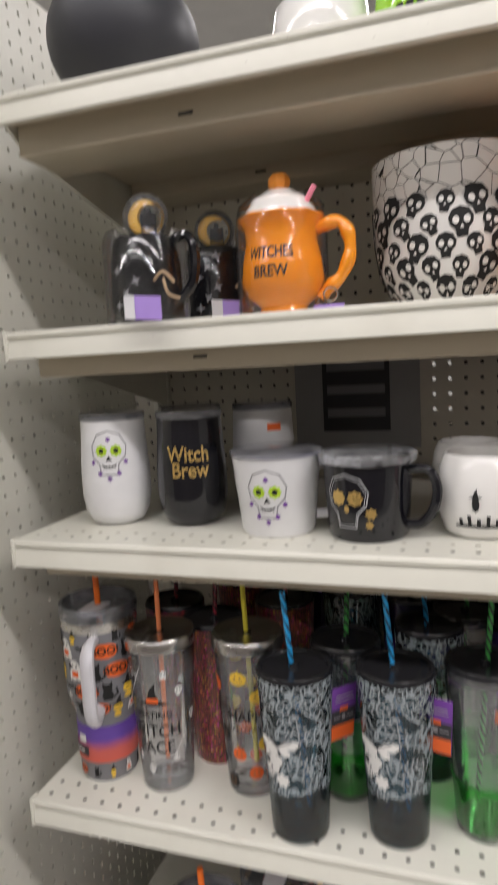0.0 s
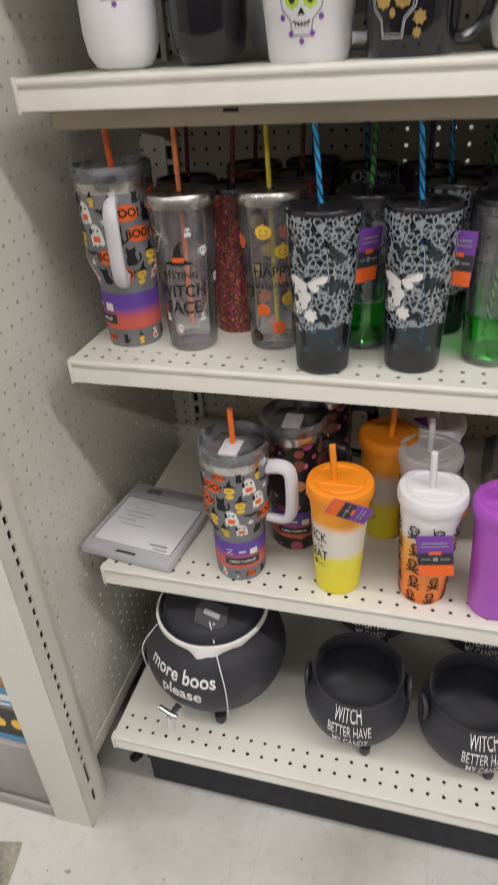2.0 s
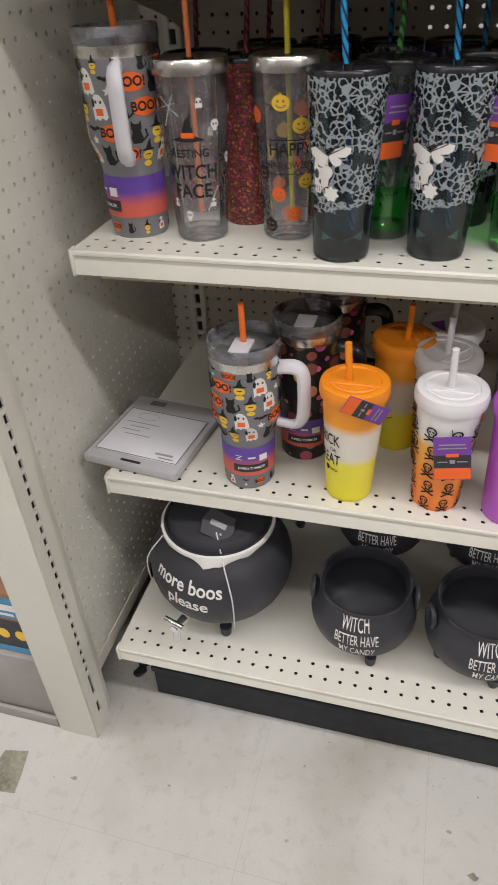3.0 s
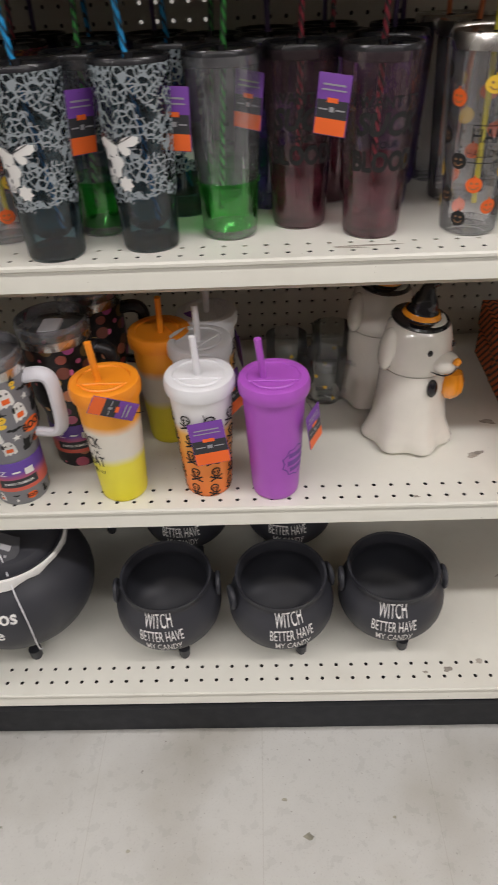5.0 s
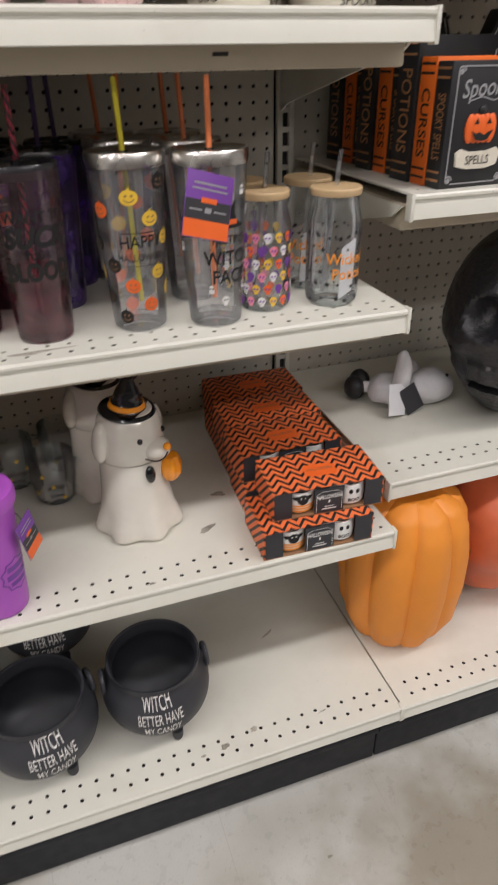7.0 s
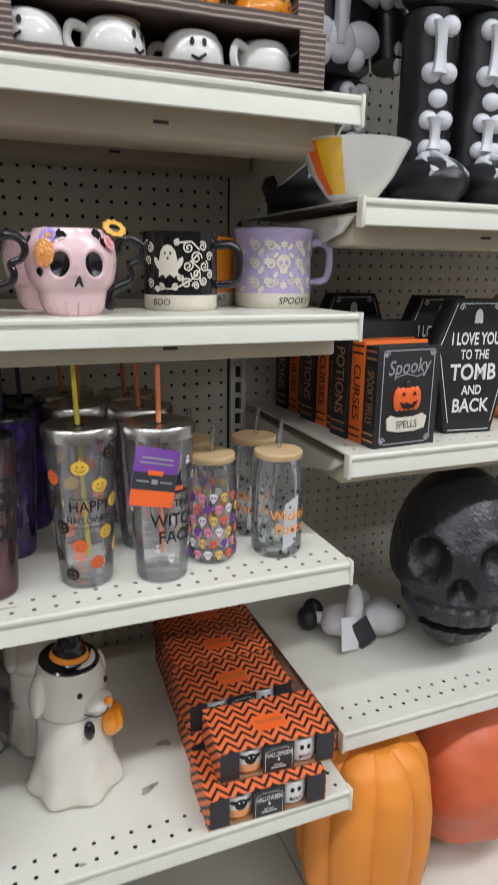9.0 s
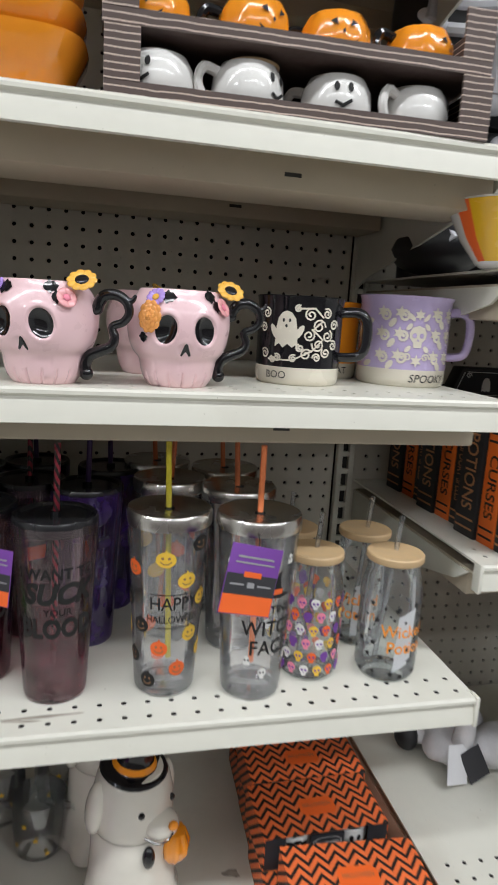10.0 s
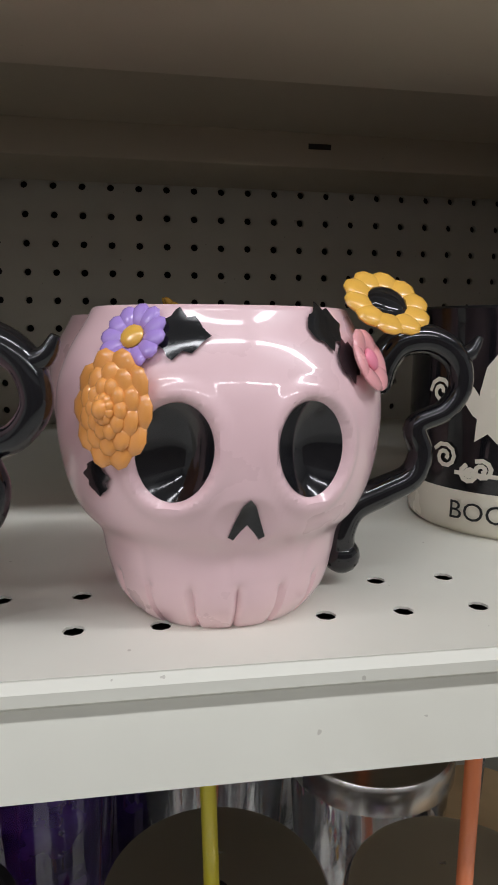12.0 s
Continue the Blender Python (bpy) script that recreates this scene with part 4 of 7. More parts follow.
def boo_prints(ob, a):
    f = lambda l: around(CARRY, a, 0.0, l, ref=0.045)
    white, black, orange, yellow, eyes, boos = [], [], [], [], [], []
    kinds = ["ghost", "cat", "boo", "witch", "ghost", "bat", "boo", "cat", "witch"]
    k = 0
    for row, z in enumerate((0.015, 0.107, 0.133, 0.160, 0.187, 0.206)):
        for c in range(11):
            u = (c + 0.5 * (row % 2) - 5.2) * 0.0258
            kd = kinds[(k + 2 * row) % 9]
            k += 1
            s = 0.0172 if row not in (0, 5) else 0.010
            if kd == "ghost":
                white.append(place2(GHOST, u, z, s * 1.1, 0.1))
                orange.append(place2(rect(-0.28, 0.28, -0.45, 0.0), u, z, s))
                eyes += [place2(oval(x, 0.42, 0.08, 0.12, 6), u, z, s) for x in (-0.18, 0.18)]
                black.append(place2(oval(-0.42, 0.35, 0.12, 0.3, 8), u, z, s))
            elif kd == "cat":
                black += [place2(CAT, u, z, s * 0.95), *[place2(o, u, z, s) for o in line2([(0.35, -0.6), (0.7, -0.3), (0.6, 0.1)], 0.14)]]
            elif kd == "boo":
                orange.append(place2(oval(0, 0, 0.95, 0.6, 14), u, z, s))
                boos.append(text_art("BOO!", s * 0.85, u, z, 0.9, 0, 0.03))
            elif kd == "witch":
                yellow += [place2(oval(0, -0.15, 0.42, 0.36, 10), u, z, s), place2(oval(0, -0.75, 0.34, 0.22, 10), u, z, s)]
                black.append(place2(HAT, u, z + 0.4 * s, s * 0.72))
                eyes += [place2(rect(-0.2, 0.2, -0.12, -0.06), u, z, s)]
            else:
                black.append(place2(BAT, u, z + 0.003, s * 0.6))
                white.append(place2(star(0, -0.5, 0.35), u, z, s))
    for n, o, m, l in (("ghost_print", white, PRINTW, 0.0005), ("cat_print", black, PRINTK, 0.0007), ("orange_print", orange, PRINTO, 0.0008), ("witch_print", yellow, PRINTY, 0.0006), ("eye_print", eyes, PRINTK, 0.0011)):
        part(n, lay(art(*o), f(l)), m, ob)
    part("lettering", lay(art(*boos), f(0.0011)), PRINTK, ob)


def carry_tumbler(label, m, body, handle_turn, handle_mat, straw_mat, prints=True, straw_top=True):
    ob = thing("handled_tumbler", label, "tumbler", m, "insulated tumblers with handles")
    part("body", lathe(CARRY, 48), body, ob)
    part("steel_rim", lathe([(0.0507, 0.211), (0.0512, 0.213), (0.0512, 0.224), (0.0495, 0.2245), (0.0495, 0.215)], 48), STEEL, ob, "polished steel rim")
    lid = part("lid", lathe([(0.0495, 0.222), (0.0515, 0.224), (0.0525, 0.234), (0.051, 0.242), (0.048, 0.242), (0.0465, 0.232), (0.0, 0.229)], 48), LIDCLEAR, ob, "smoky clear lid")
    part("sip_slider", moved(box(-0.014, 0.014, -0.03, 0.01, 0.2295, 0.2345, 0.0015), Matrix()), HANDLEGREY, lid)
    band = [(0.0398, 0.028), (0.0403, 0.0285), (0.0406, 0.079), (0.0402, 0.0795)]
    wrap = part("paper_band", lathe(band, 44), BANDFADE, ob, "purple to orange paper band")
    part("band_print", lay(art(rect(-0.026, 0.03, -0.006, 0.008)), around([(0.041, 0), (0.041, 0.1)], handle_turn - 70, 0.042, 0.0002)), TAGDARK, wrap)
    part("band_print", lay(art(text_art("JUMBO TUMBLER", 0.0058, 0.002, 0.001, 0.95, 0, 0.02), rect(-0.022, -0.012, 0.0235, 0.0245), rect(-0.022, -0.012, 0.0165, 0.0175), *line2([(-0.021, 0.017), (-0.013, 0.024)], 0.0012), rect(-0.003, 0.008, 0.019, 0.022), rect(0.014, 0.027, 0.013, 0.024)), around([(0.041, 0), (0.041, 0.1)], handle_turn - 70, 0.042, 0.0006)), PRINTW, wrap)
    hb = tube([(0.048, 0, 0.20), (0.07, 0, 0.203), (0.083, 0, 0.195), (0.086, 0, 0.17), (0.0855, 0, 0.13), (0.080, 0, 0.112), (0.068, 0, 0.107), (0.047, 0, 0.109)], 0.0108, 10, 4, 0.68)
    part("handle", moved(hb, pose(0, 0, 0, 0, 0, handle_turn - 90)), handle_mat, ob, "grey loop handle")
    if straw_top:
        straw(ob, (0.004, 0.0, 0.05), (-0.001, 0.0, 0.29), straw_mat, 0.0042)
    if prints:
        boo_prints(ob, handle_turn - 75)
    return ob


# row of tumblers on the third shelf
for x, y, t, s, lab in ((0.165, 0.086, 0, STRAWRUST, "clear witch-face tumbler with steel lid and coral straw"), (0.955, 0.061, 12, STRAWRUST, "clear witch-face tumbler with hang tag and steel lid")):
    ob = tumbler("tumbler", lab, at(x, y, Z2, t), CLEAR, STEEL, s)
    witch_prints(ob, 6)
    if t:
        hang_tag(ob, pose(-0.024, -0.050, 0.188, -8, 16, 4), 0.062, 0.07)
for x, y, t in ((0.28, 0.105, 12), (0.859, 0.081, 4)):
    happy_prints(tumbler("tumbler", "clear tumbler with orange and black pumpkins, steel lid, yellow straw", at(x, y, Z2, t), CLEAR, STEEL, STRAWY, lean=(-0.01, 0)), 2)
skull_cup = tumbler("tumbler", "smoky blue lace tumbler with white skull and butterfly", at(0.358, 0.041, Z2), LACE, LIDBLACK, STRAWBLUE, BLUECLEAR, BLUECLEAR, lean=(-0.03, 0.0), rise=0.08)
skull_butterfly(skull_cup, -22)
copy_thing(skull_cup, at(0.47, 0.062, Z2, -8))
copy_thing(skull_cup, at(0.50, 0.19, Z2, 40))
copy_thing(skull_cup, at(0.38, 0.31, Z2, 70))

green = tumbler("tumbler", "clear tumbler with bright green lower cup and black lid", at(0.566, 0.094, Z2), CLEAR, LIDBLACK, STRAWGREEN, CLEAR, GREENCLEAR, lean=(0.025, 0.0), rise=0.08)
part("green_cup", lathe([(0.0, 0.010), (0.0335, 0.010), (0.0345, 0.012), (0.0369, 0.062), (0.0392, 0.064), (0.0392, 0.067), (0.036, 0.066)], 44), GREENCLEAR, green, "bright green lower cup")
hang_tag(green, pose(-0.052, -0.042, 0.172, 4, 3, -10), 0.036, 0.066)
for x, y, t in ((0.402, 0.125, 60), (0.545, 0.25, 30), (0.62, 0.3, 80)):
    copy_thing(green, at(x, y, Z2, t))
blood = tumbler("tumbler", "rosy clear tumbler with dark red cup and black lettering", at(0.74, 0.083, Z2, 3), ROSECLEAR, LIDBLACK, STRAWRED, None, REDCLEAR, lean=(0.006, 0.0), rise=0.07)
part("wine_cup", lathe([(0.0, 0.012), (0.033, 0.012), (0.0345, 0.03), (0.036, 0.062), (0.0362, 0.064)], 40), REDCLEAR, blood, "dark red lower cup")
part("wine_core", lathe([(0.0, 0.022), (0.014, 0.024), (0.0235, 0.034), (0.027, 0.05), (0.0295, 0.088)], 30), REDCLEAR, blood)
blood_prints(blood, 4)
hang_tag(blood, pose(-0.055, -0.035, 0.178, 0, 6, -25), 0.036, 0.06)
copy_thing(blood, at(0.654, 0.126, Z2, -4))
copy_thing(blood, at(0.70, 0.23, Z2, 70))
glit = tumbler("tumbler", "black tumbler filled with red glitter, half hidden", at(0.212, 0.16, Z2), GLITTER, LIDBLACK, STRAWRED, CLEAR, None, inner=False, lean=(0.02, 0))
for x, y, t in ((0.13, 0.21, 0), (0.29, 0.25, 40), (0.2, 0.33, 0)):
    copy_thing(glit, at(x, y, Z2, t))
dark = tumbler("tumbler", "dark violet tumbler with black lid standing at the back", at(0.77, 0.2, Z2), PURPLECLEAR, LIDBLACK, STRAWVIO, PURPLECLEAR, PURPLECLEAR, lean=(0.01, 0))
for x, y in ((0.70, 0.33), (0.8, 0.3), (0.62, 0.21), (0.47, 0.3), (0.29, 0.36)):
    copy_thing(dark, at(x, y, Z2, x * 300))
steelback = tumbler("tumbler", "clear tumbler with steel lid standing at the back", at(0.872, 0.21, Z2), CLEAR, STEEL, STRAWRUST, lean=(0.02, 0))
for x, y in ((0.955, 0.27), (0.865, 0.31), (0.955, 0.17)):
    copy_thing(steelback, at(x, y, Z2, x * 200))

boo = carry_tumbler("grey ghost-print insulated tumbler with pale handle and orange straw", at(0.072, 0.092, Z2), GREYBODY, 20, HANDLEGREY, STRAWO)

CAN = [(0.0, 0.0), (0.031, 0.0), (0.0345, 0.004), (0.0365, 0.01), (0.0365, 0.108), (0.0345, 0.12), (0.031, 0.13), (0.0305, 0.142)]


def can_glass(label, m, kind):
    ob = thing("can_glass", label, "glass", m, "can-shaped glasses with bamboo lids")
    part("glass_wall", lathe(CAN, 44), CLEARGLASS, ob).visible_shadow = False
    part("thick_base", lathe([(0.0, 0.001), (0.03, 0.001), (0.034, 0.005), (0.0355, 0.01), (0.03, 0.013), (0.0, 0.012)], 40), CLEARGLASS, ob)
    lid = part("bamboo_lid", lathe([(0.0, 0.143), (0.0325, 0.143), (0.034, 0.145), (0.034, 0.151), (0.0328, 0.1525), (0.0, 0.1525)], 44), WOODLID, ob, "round bamboo lid")
    straw(ob, (-0.008, 0.01, 0.012), (0.006, 0.002, 0.195), STRAWCLEAR, 0.003)
    f = lambda l: around(CAN, 0, 0.0, l, ref=0.0365)
    if kind == "skulls":
        groups = {k: [] for k in range(5)}
        eyes = []
        k = 0
        for row in range(6):
            for c in range(15):
                u, z = (c + 0.5 * (row % 2) - 7) * 0.0153, 0.016 + row * 0.0165
                k += 1
                groups[(k * 3 + row) % 5].append(place2(SKULL, u, z, 0.0078))
                eyes += skull_faces(0.0078, u, z)
        for k, mt in enumerate((PRINTP, PRINTW, PRINTO, PRINTPINK, PRINTY)):
            part("skull_print", lay(art(*groups[k]), f(0.0005)), mt, ob)
        part("skull_eyes", lay(art(*eyes), f(0.0008)), PRINTP, ob)
    else:
        random.seed(8)
        part("star_print", lay(art(*[star((c - 6 + 0.4 * (r % 2)) * 0.0175 + random.uniform(-0.004, 0.004), 0.014 + r * 0.0165 + random.uniform(-0.004, 0.004), random.choice((0.0028, 0.0042))) for r in range(6) for c in range(12)]), f(0.0005)), PRINTK, ob)
        part("lettering", lay(art(text_art("Wicked", 0.021, 0, 0.066, 0.9, 0, 0.01), text_art("Potion", 0.021, 0.003, 0.046, 0.9, 0, 0.01)), f(0.0008)), BRIGHTO, ob)
        part("paper_slip", lay(flat_art([rect(-0.011, 0.011, 0.0, 0.07)]), lambda u, v, h: (u + 0.006 + v * 0.03, -0.026 - h + abs(u) * 0.1, 0.014 + v + u * 0.5), 0.003), CARDWHITE, ob)
    return ob


can_glass("clear can glass printed with small coloured skulls", at(1.033, 0.09, Z2), "skulls")
can_glass("clear can glass printed with small coloured skulls, behind", at(1.03, 0.175, Z2, 70), "skulls")
wick = can_glass("clear can glass with orange lettering and black stars", at(1.128, 0.075, Z2, 8), "stars")
copy_thing(wick, at(1.125, 0.16, Z2, -30))

# second shelf: handled tumblers, soft plastic cups
jum = carry_tumbler("grey ghost-print jumbo tumbler with handle and orange straw", at(0.233, 0.02, ZA), GREYBODY, 88, HANDLEGREY, STRAWO)
jd = carry_tumbler("black jumbo tumbler covered in red skulls, black handle", at(0.305, 0.108, ZA), SKULLWRAP, 75, LIDBLACK, STRAWVIO, False, False)
copy_thing(jd, at(0.33, 0.225, ZA, 10))

SOFT = [(0.0, 0.0), (0.031, 0.0), (0.0335, 0.003), (0.0345, 0.01), (0.0435, 0.178)]


def soft_cup(label, m, body, lid, straw_mat, lean=(-0.012, 0)):
    ob = thing("plastic_cup", label, "cup", m, "soft plastic cups with lids")
    part("body", lathe(SOFT, 48), body, ob)
    cap = part("lid", lathe([(0.044, 0.172), (0.0475, 0.173), (0.0485, 0.178), (0.0485, 0.186), (0.0465, 0.1925), (0.043, 0.1945), (0.036, 0.1935), (0.035, 0.1915), (0.0, 0.1915)], 52), lid, ob)
    part("lid_ridge", tube([(0.03 * math.cos(a), -0.004 + 0.026 * math.sin(a), 0.1918) for a in (math.pi + 0.3 + 2.54 * k / 12 for k in range(13))], 0.0022, 6), lid, cap)
    part("lid_ridge", tube([(-0.035, -0.012, 0.1922), (0.035, -0.012, 0.1922)], 0.0016, 6), lid, cap)
    straw(ob, (0.004, 0.0, 0.03), (lean[0], lean[1], 0.248), straw_mat, 0.0048)
    return ob


oc = soft_cup("orange, white and yellow faded cup with orange lid", at(0.389, 0.016, ZA), OMBRE1, LIDORANGE, LIDORANGE)
part("lettering", lay(art(text_art("TRICK", 0.026, 0.0, 0.1, 0.62, 0, 0.01), text_art("OR", 0.009, 0.012, 0.083, 0.9), text_art("TREAT", 0.026, 0.0, 0.066, 0.62, 0, 0.01), place2(SKULL, 0.0, 0.047, 0.006), text_art("OXO", 0.007, 0.012, 0.047)), around(SOFT, -50, 0.012, ref=0.04)), PRINTK, oc)
hang_tag(oc, pose(0.046, -0.043, 0.166, -12, 118, 8), 0.028, 0.062)
copy_thing(oc, at(0.446, 0.157, ZA, 120))
wc = soft_cup("white to orange faded cup with black skulls, white lid", at(0.516, 0.023, ZA), OMBRE2, CUPWHITE, CUPWHITE, (-0.004, 0))
bones = []
for r in range(5):
    for c in range(8):
        u, z = (c - 3.6 + 0.12 * (r % 2)) * 0.031, 0.014 + r * 0.031
        bones += [*line2([(u - 0.009, z - 0.012), (u + 0.009, z - 0.003)], 0.0026), *line2([(u + 0.009, z - 0.012), (u - 0.009, z - 0.003)], 0.0026)]
        bones += [*line2(place2(SKULL + SKULL[:1], u, z + 0.004, 0.0088), 0.0022), *skull_faces(0.0085, u, z + 0.004)]
part("skull_print", lay(art(*bones), around(SOFT, 0, 0.0, ref=0.039)), PRINTK, wc)
hang_tag(wc, pose(0.006, -0.0465, 0.145, -6, -8, 4), 0.048, 0.066)
copy_thing(wc, at(0.51, 0.12, ZA, 50))
copy_thing(wc, at(0.515, 0.215, ZA, 100))
pc = soft_cup("bright orchid purple cup with lid and straw", at(0.616, 0.012, ZA), CUPPURPLE, CUPPURPLE, CUPPURPLE, (-0.02, 0))
part("badge_outline", lay(art(*line2(place2(star(0, 0, 1.0, 10, 0.86) + star(0, 0, 1.0, 10, 0.86)[:1], 0, 0.07, 0.027), 0.002)), around(SOFT, 52, 0.0, ref=0.04)), PRINTP, pc)
part("badge_lettering", lay(art(rect(-0.016, 0.016, 0.078, 0.086), rect(-0.018, 0.018, 0.064, 0.073), rect(-0.014, 0.014, 0.053, 0.06)), around(SOFT, 52, 0.0, ref=0.04)), PRINTP, pc)
hang_tag(pc, pose(0.05, -0.02, 0.15, 0, -14, 58), 0.036, 0.066)

# clear punch mugs behind the cups


def punch_mug(m):
    ob = thing("glass_mug", "small clear glass mug with a handle", "mug", m, "clear glass mugs")
    prof = [(0.0, 0.004), (0.03, 0.004), (0.035, 0.01), (0.038, 0.05), (0.037, 0.09), (0.0355, 0.09), (0.0365, 0.05), (0.033, 0.014), (0.0, 0.01)]
    part("glass_wall", lathe(prof, 36), CLEARGLASS, ob)
    part("handle", tube([(0.036, 0, 0.078), (0.056, 0, 0.074), (0.06, 0, 0.05), (0.05, 0, 0.026), (0.036, 0, 0.022)], 0.0045, 8, 4), CLEARGLASS, ob)
    part("star_print", lay(art(*[star(u, v, 0.005) for u, v in ((-0.02, 0.03), (0.01, 0.045), (0.025, 0.02), (-0.005, 0.065))]), around(prof[:5], 0, 0.0, 0.0008, ref=0.036)), PRINTY, ob)


punch_mug(at(0.709, 0.25, ZA, -20))
punch_mug(at(0.645, 0.32, ZA, 20))
punch_mug(at(0.73, 0.35, ZA, 10))

# grey blister pack lying by the panel
pack = thing("blister_pack", "flat grey plastic blister pack with white card, lying", "package", pose(0.052, 0.066, ZA + 0.001, 0, 0, -7))
part("tray", box(-0.085, 0.085, -0.085, 0.105, 0.0, 0.016, 0.004), GREYTRAY, pack)
part("card", box(-0.074, 0.076, -0.064, 0.06, 0.0162, 0.018, 0.0005), CARDWHITE, pack)
part("hang_slot", box(-0.018, 0.018, -0.079, -0.0735, 0.0155, 0.0164), TAGDARK, pack)
f = on_plane((0, 0, 0.0181), (1, 0, 0), (0, 1, 0), 0.0003)
part("card_print", lay(art(*[rect(-0.06 + 0.01 * (k % 2), 0.0 - 0.012 * (k % 3), 0.02 - k * 0.011, 0.022 - k * 0.011) for k in range(4)], *line2(oval(-0.03, 0.042, 0.02, 0.01, 16), 0.0008), rect(0.03, 0.062, -0.05, -0.045), rect(0.04, 0.066, -0.058, -0.0545)), f, 0), PRINTGREY, pack)
part("card_border", lay(art(*line2([(-0.073, -0.063), (0.075, -0.063), (0.075, 0.059), (-0.073, 0.059), (-0.073, -0.063)], 0.0012)), f, 0), PRINTK, pack)
part("bar_code", lay(art(*[rect(-0.05 + 0.003 * k, -0.0485 + 0.003 * k, 0.08, 0.094) for k in range(10)]), on_plane((0, 0, 0.016), (1, 0, 0), (0, 1, 0), 0.0004), 0), PRINTK, pack)

# ---- base deck: cauldrons ----


def cauldron_profile(r, h, mouth, end=0.76):
    pts = []
    for k in range(15):
        a = -math.pi / 2 + (math.pi / 2 + end) * k / 14
        pts.append((max(r * math.cos(a), 0.0), 0.012 + r * 0.86 * (1 + math.sin(a))))
    top = pts[-1][1]
    pts = [(q, z) for q, z in pts]
    pts[0] = (0.0, pts[0][1])
    neck = pts[-1][0]
    pts += [(mouth * 0.985, top + 0.004), (mouth, top + 0.012), (mouth * 1.03, top + 0.016), (mouth * 1.02, top + 0.021), (mouth * 0.97, top + 0.019)]
    return pts, top


def cauldron_feet(ob, r, rad=0.009):
    for a in (20, 140, 260):
        x, y = 0.62 * r * math.sin(radians(a)), -0.62 * r * math.cos(radians(a))
        part("foot", lathe([(0.0, 0.0), (rad * 0.8, 0.0), (rad, 0.004), (rad * 1.1, 0.022), (0, 0.022)], 14), CAULDRON, ob).matrix_basis = Matrix.Translation((x, y, 0))


def candy_bowl(label, m):
    ob = thing("cauldron_bowl", label, "candy bowl", m, "black cauldron bowls")
    prof, top = cauldron_profile(0.0895, 0.2, 0.0745, 0.6)
    prof = [(r, z + 0.001) for r, z in prof]
    inner = [(r * 0.93, z + 0.005 * (z < 0.05)) for r, z in reversed(prof[:-4])]
    part("body", lathe(prof + inner, 52), CAULDRON, ob)
    cauldron_feet(ob, 0.09)
    for s in (-1, 1):
        ring = [(0.017 * math.cos(a), 0, 0.017 * math.sin(a)) for a in (2 * math.pi * k / 20 for k in range(21))]
        part("ring_handle", moved(tube(ring, 0.0045, 8), pose(s * 0.0855, 0.0, 0.122, 0, s * -14, 90)), CAULDRON, ob)
    pr = [p for p in prof if p[1] > 0.02][:-5]
    part("lettering", lay(art(text_art("WITCH", 0.036, -0.004, 0.033, 0.43, 0.05, 0.004), text_art("BETTER HAVE", 0.03, 0, 0.005, 0.4, 0.03, 0.004), text_art("MY CANDY", 0.027, 0.002, -0.021, 0.43, 0.0, 0.004)), around(pr, -6, 0.096)), PRINTW, ob)
    return ob


b1 = candy_bowl("matte black cauldron candy bowl with white lettering", at(0.43, 0.002, ZB, 4))
copy_thing(b1, at(0.622, 0.0, ZB, 16))
copy_thing(b1, at(0.81, 0.012, ZB, 0))
copy_thing(b1, at(0.44, 0.235, ZB, 4))
copy_thing(b1, at(0.645, 0.235, ZB, 2))
copy_thing(b1, at(0.25, 0.31, ZB, 2))

disp = thing("drink_dispenser", "black ceramic cauldron drink dispenser with white drip rim", "drink dispenser", at(0.168, 0.032, ZB, -3))
dprof, dtop = cauldron_profile(0.128, 0.25, 0.092)
part("body", lathe(dprof, 60), CAULDRON, disp)
cauldron_feet(disp, 0.13, 0.01)
dz = dtop + 0.012
lid = part("lid", lathe([(0.089, dz), (0.089, dz + 0.006), (0.08, dz + 0.02), (0.05, dz + 0.03), (0.02, dz + 0.034), (0.012, dz + 0.04), (0.018, dz + 0.052), (0.0, dz + 0.056)], 48), CAULDRON, disp, "black domed lid with knob")
drip = bmesh.new()
ring = []
for k in range(72):
    a = 2 * math.pi * k / 72
    low = dz - 0.004 - 0.012 * max(0, math.sin(3 * a + 0.6)) ** 2 - 0.008 * max(0, math.sin(8 * a + 1)) ** 2
    rr = float(np.interp(low, [p[1] for p in dprof[:-5]] + [dz], [p[0] for p in dprof[:-5]] + [0.096]))
    ring.append([drip.verts.new((q * math.sin(a), -q * math.cos(a), z)) for q, z in ((rr + 0.001, low), (rr + 0.004, low + 0.002), (0.1, dz + 0.001), (0.099, dz + 0.006), (0.095, dz + 0.007), (0.091, dz + 0.004))])
for p, q in zip(ring, ring[1:] + ring[:1]):
    for i in range(5):
        drip.faces.new((p[i], q[i], q[i + 1], p[i + 1]))
part("drip_rim", drip, WHITEGLAZE, disp, "white dripping glaze rim")
pr = [p for p in dprof if p[1] > 0.02][:-5]
part("lettering", lay(art(text_art("more boos", 0.034, 0, 0.016, 0.9, -0.05, 0.02), text_art("please", 0.034, 0.004, -0.016, 0.9, -0.05, 0.02)), around(pr, -10, 0.144)), PRINTW, disp)
tap = part("spigot", moved(join(tube([(0, 0, 0), (0, -0.03, 0)], 0.008, 12), tube([(0, -0.022, 0.004), (0, -0.026, -0.03)], 0.007, 12), tube([(-0.02, -0.026, 0.014), (0.02, -0.026, 0.014)], 0.005, 10), tube([(0, -0.022, 0), (0, -0.026, 0.014)], 0.004, 8)), pose(-0.03, -0.118, 0.075, 0, 0, -16)), CHROME, disp, "chrome drink tap")
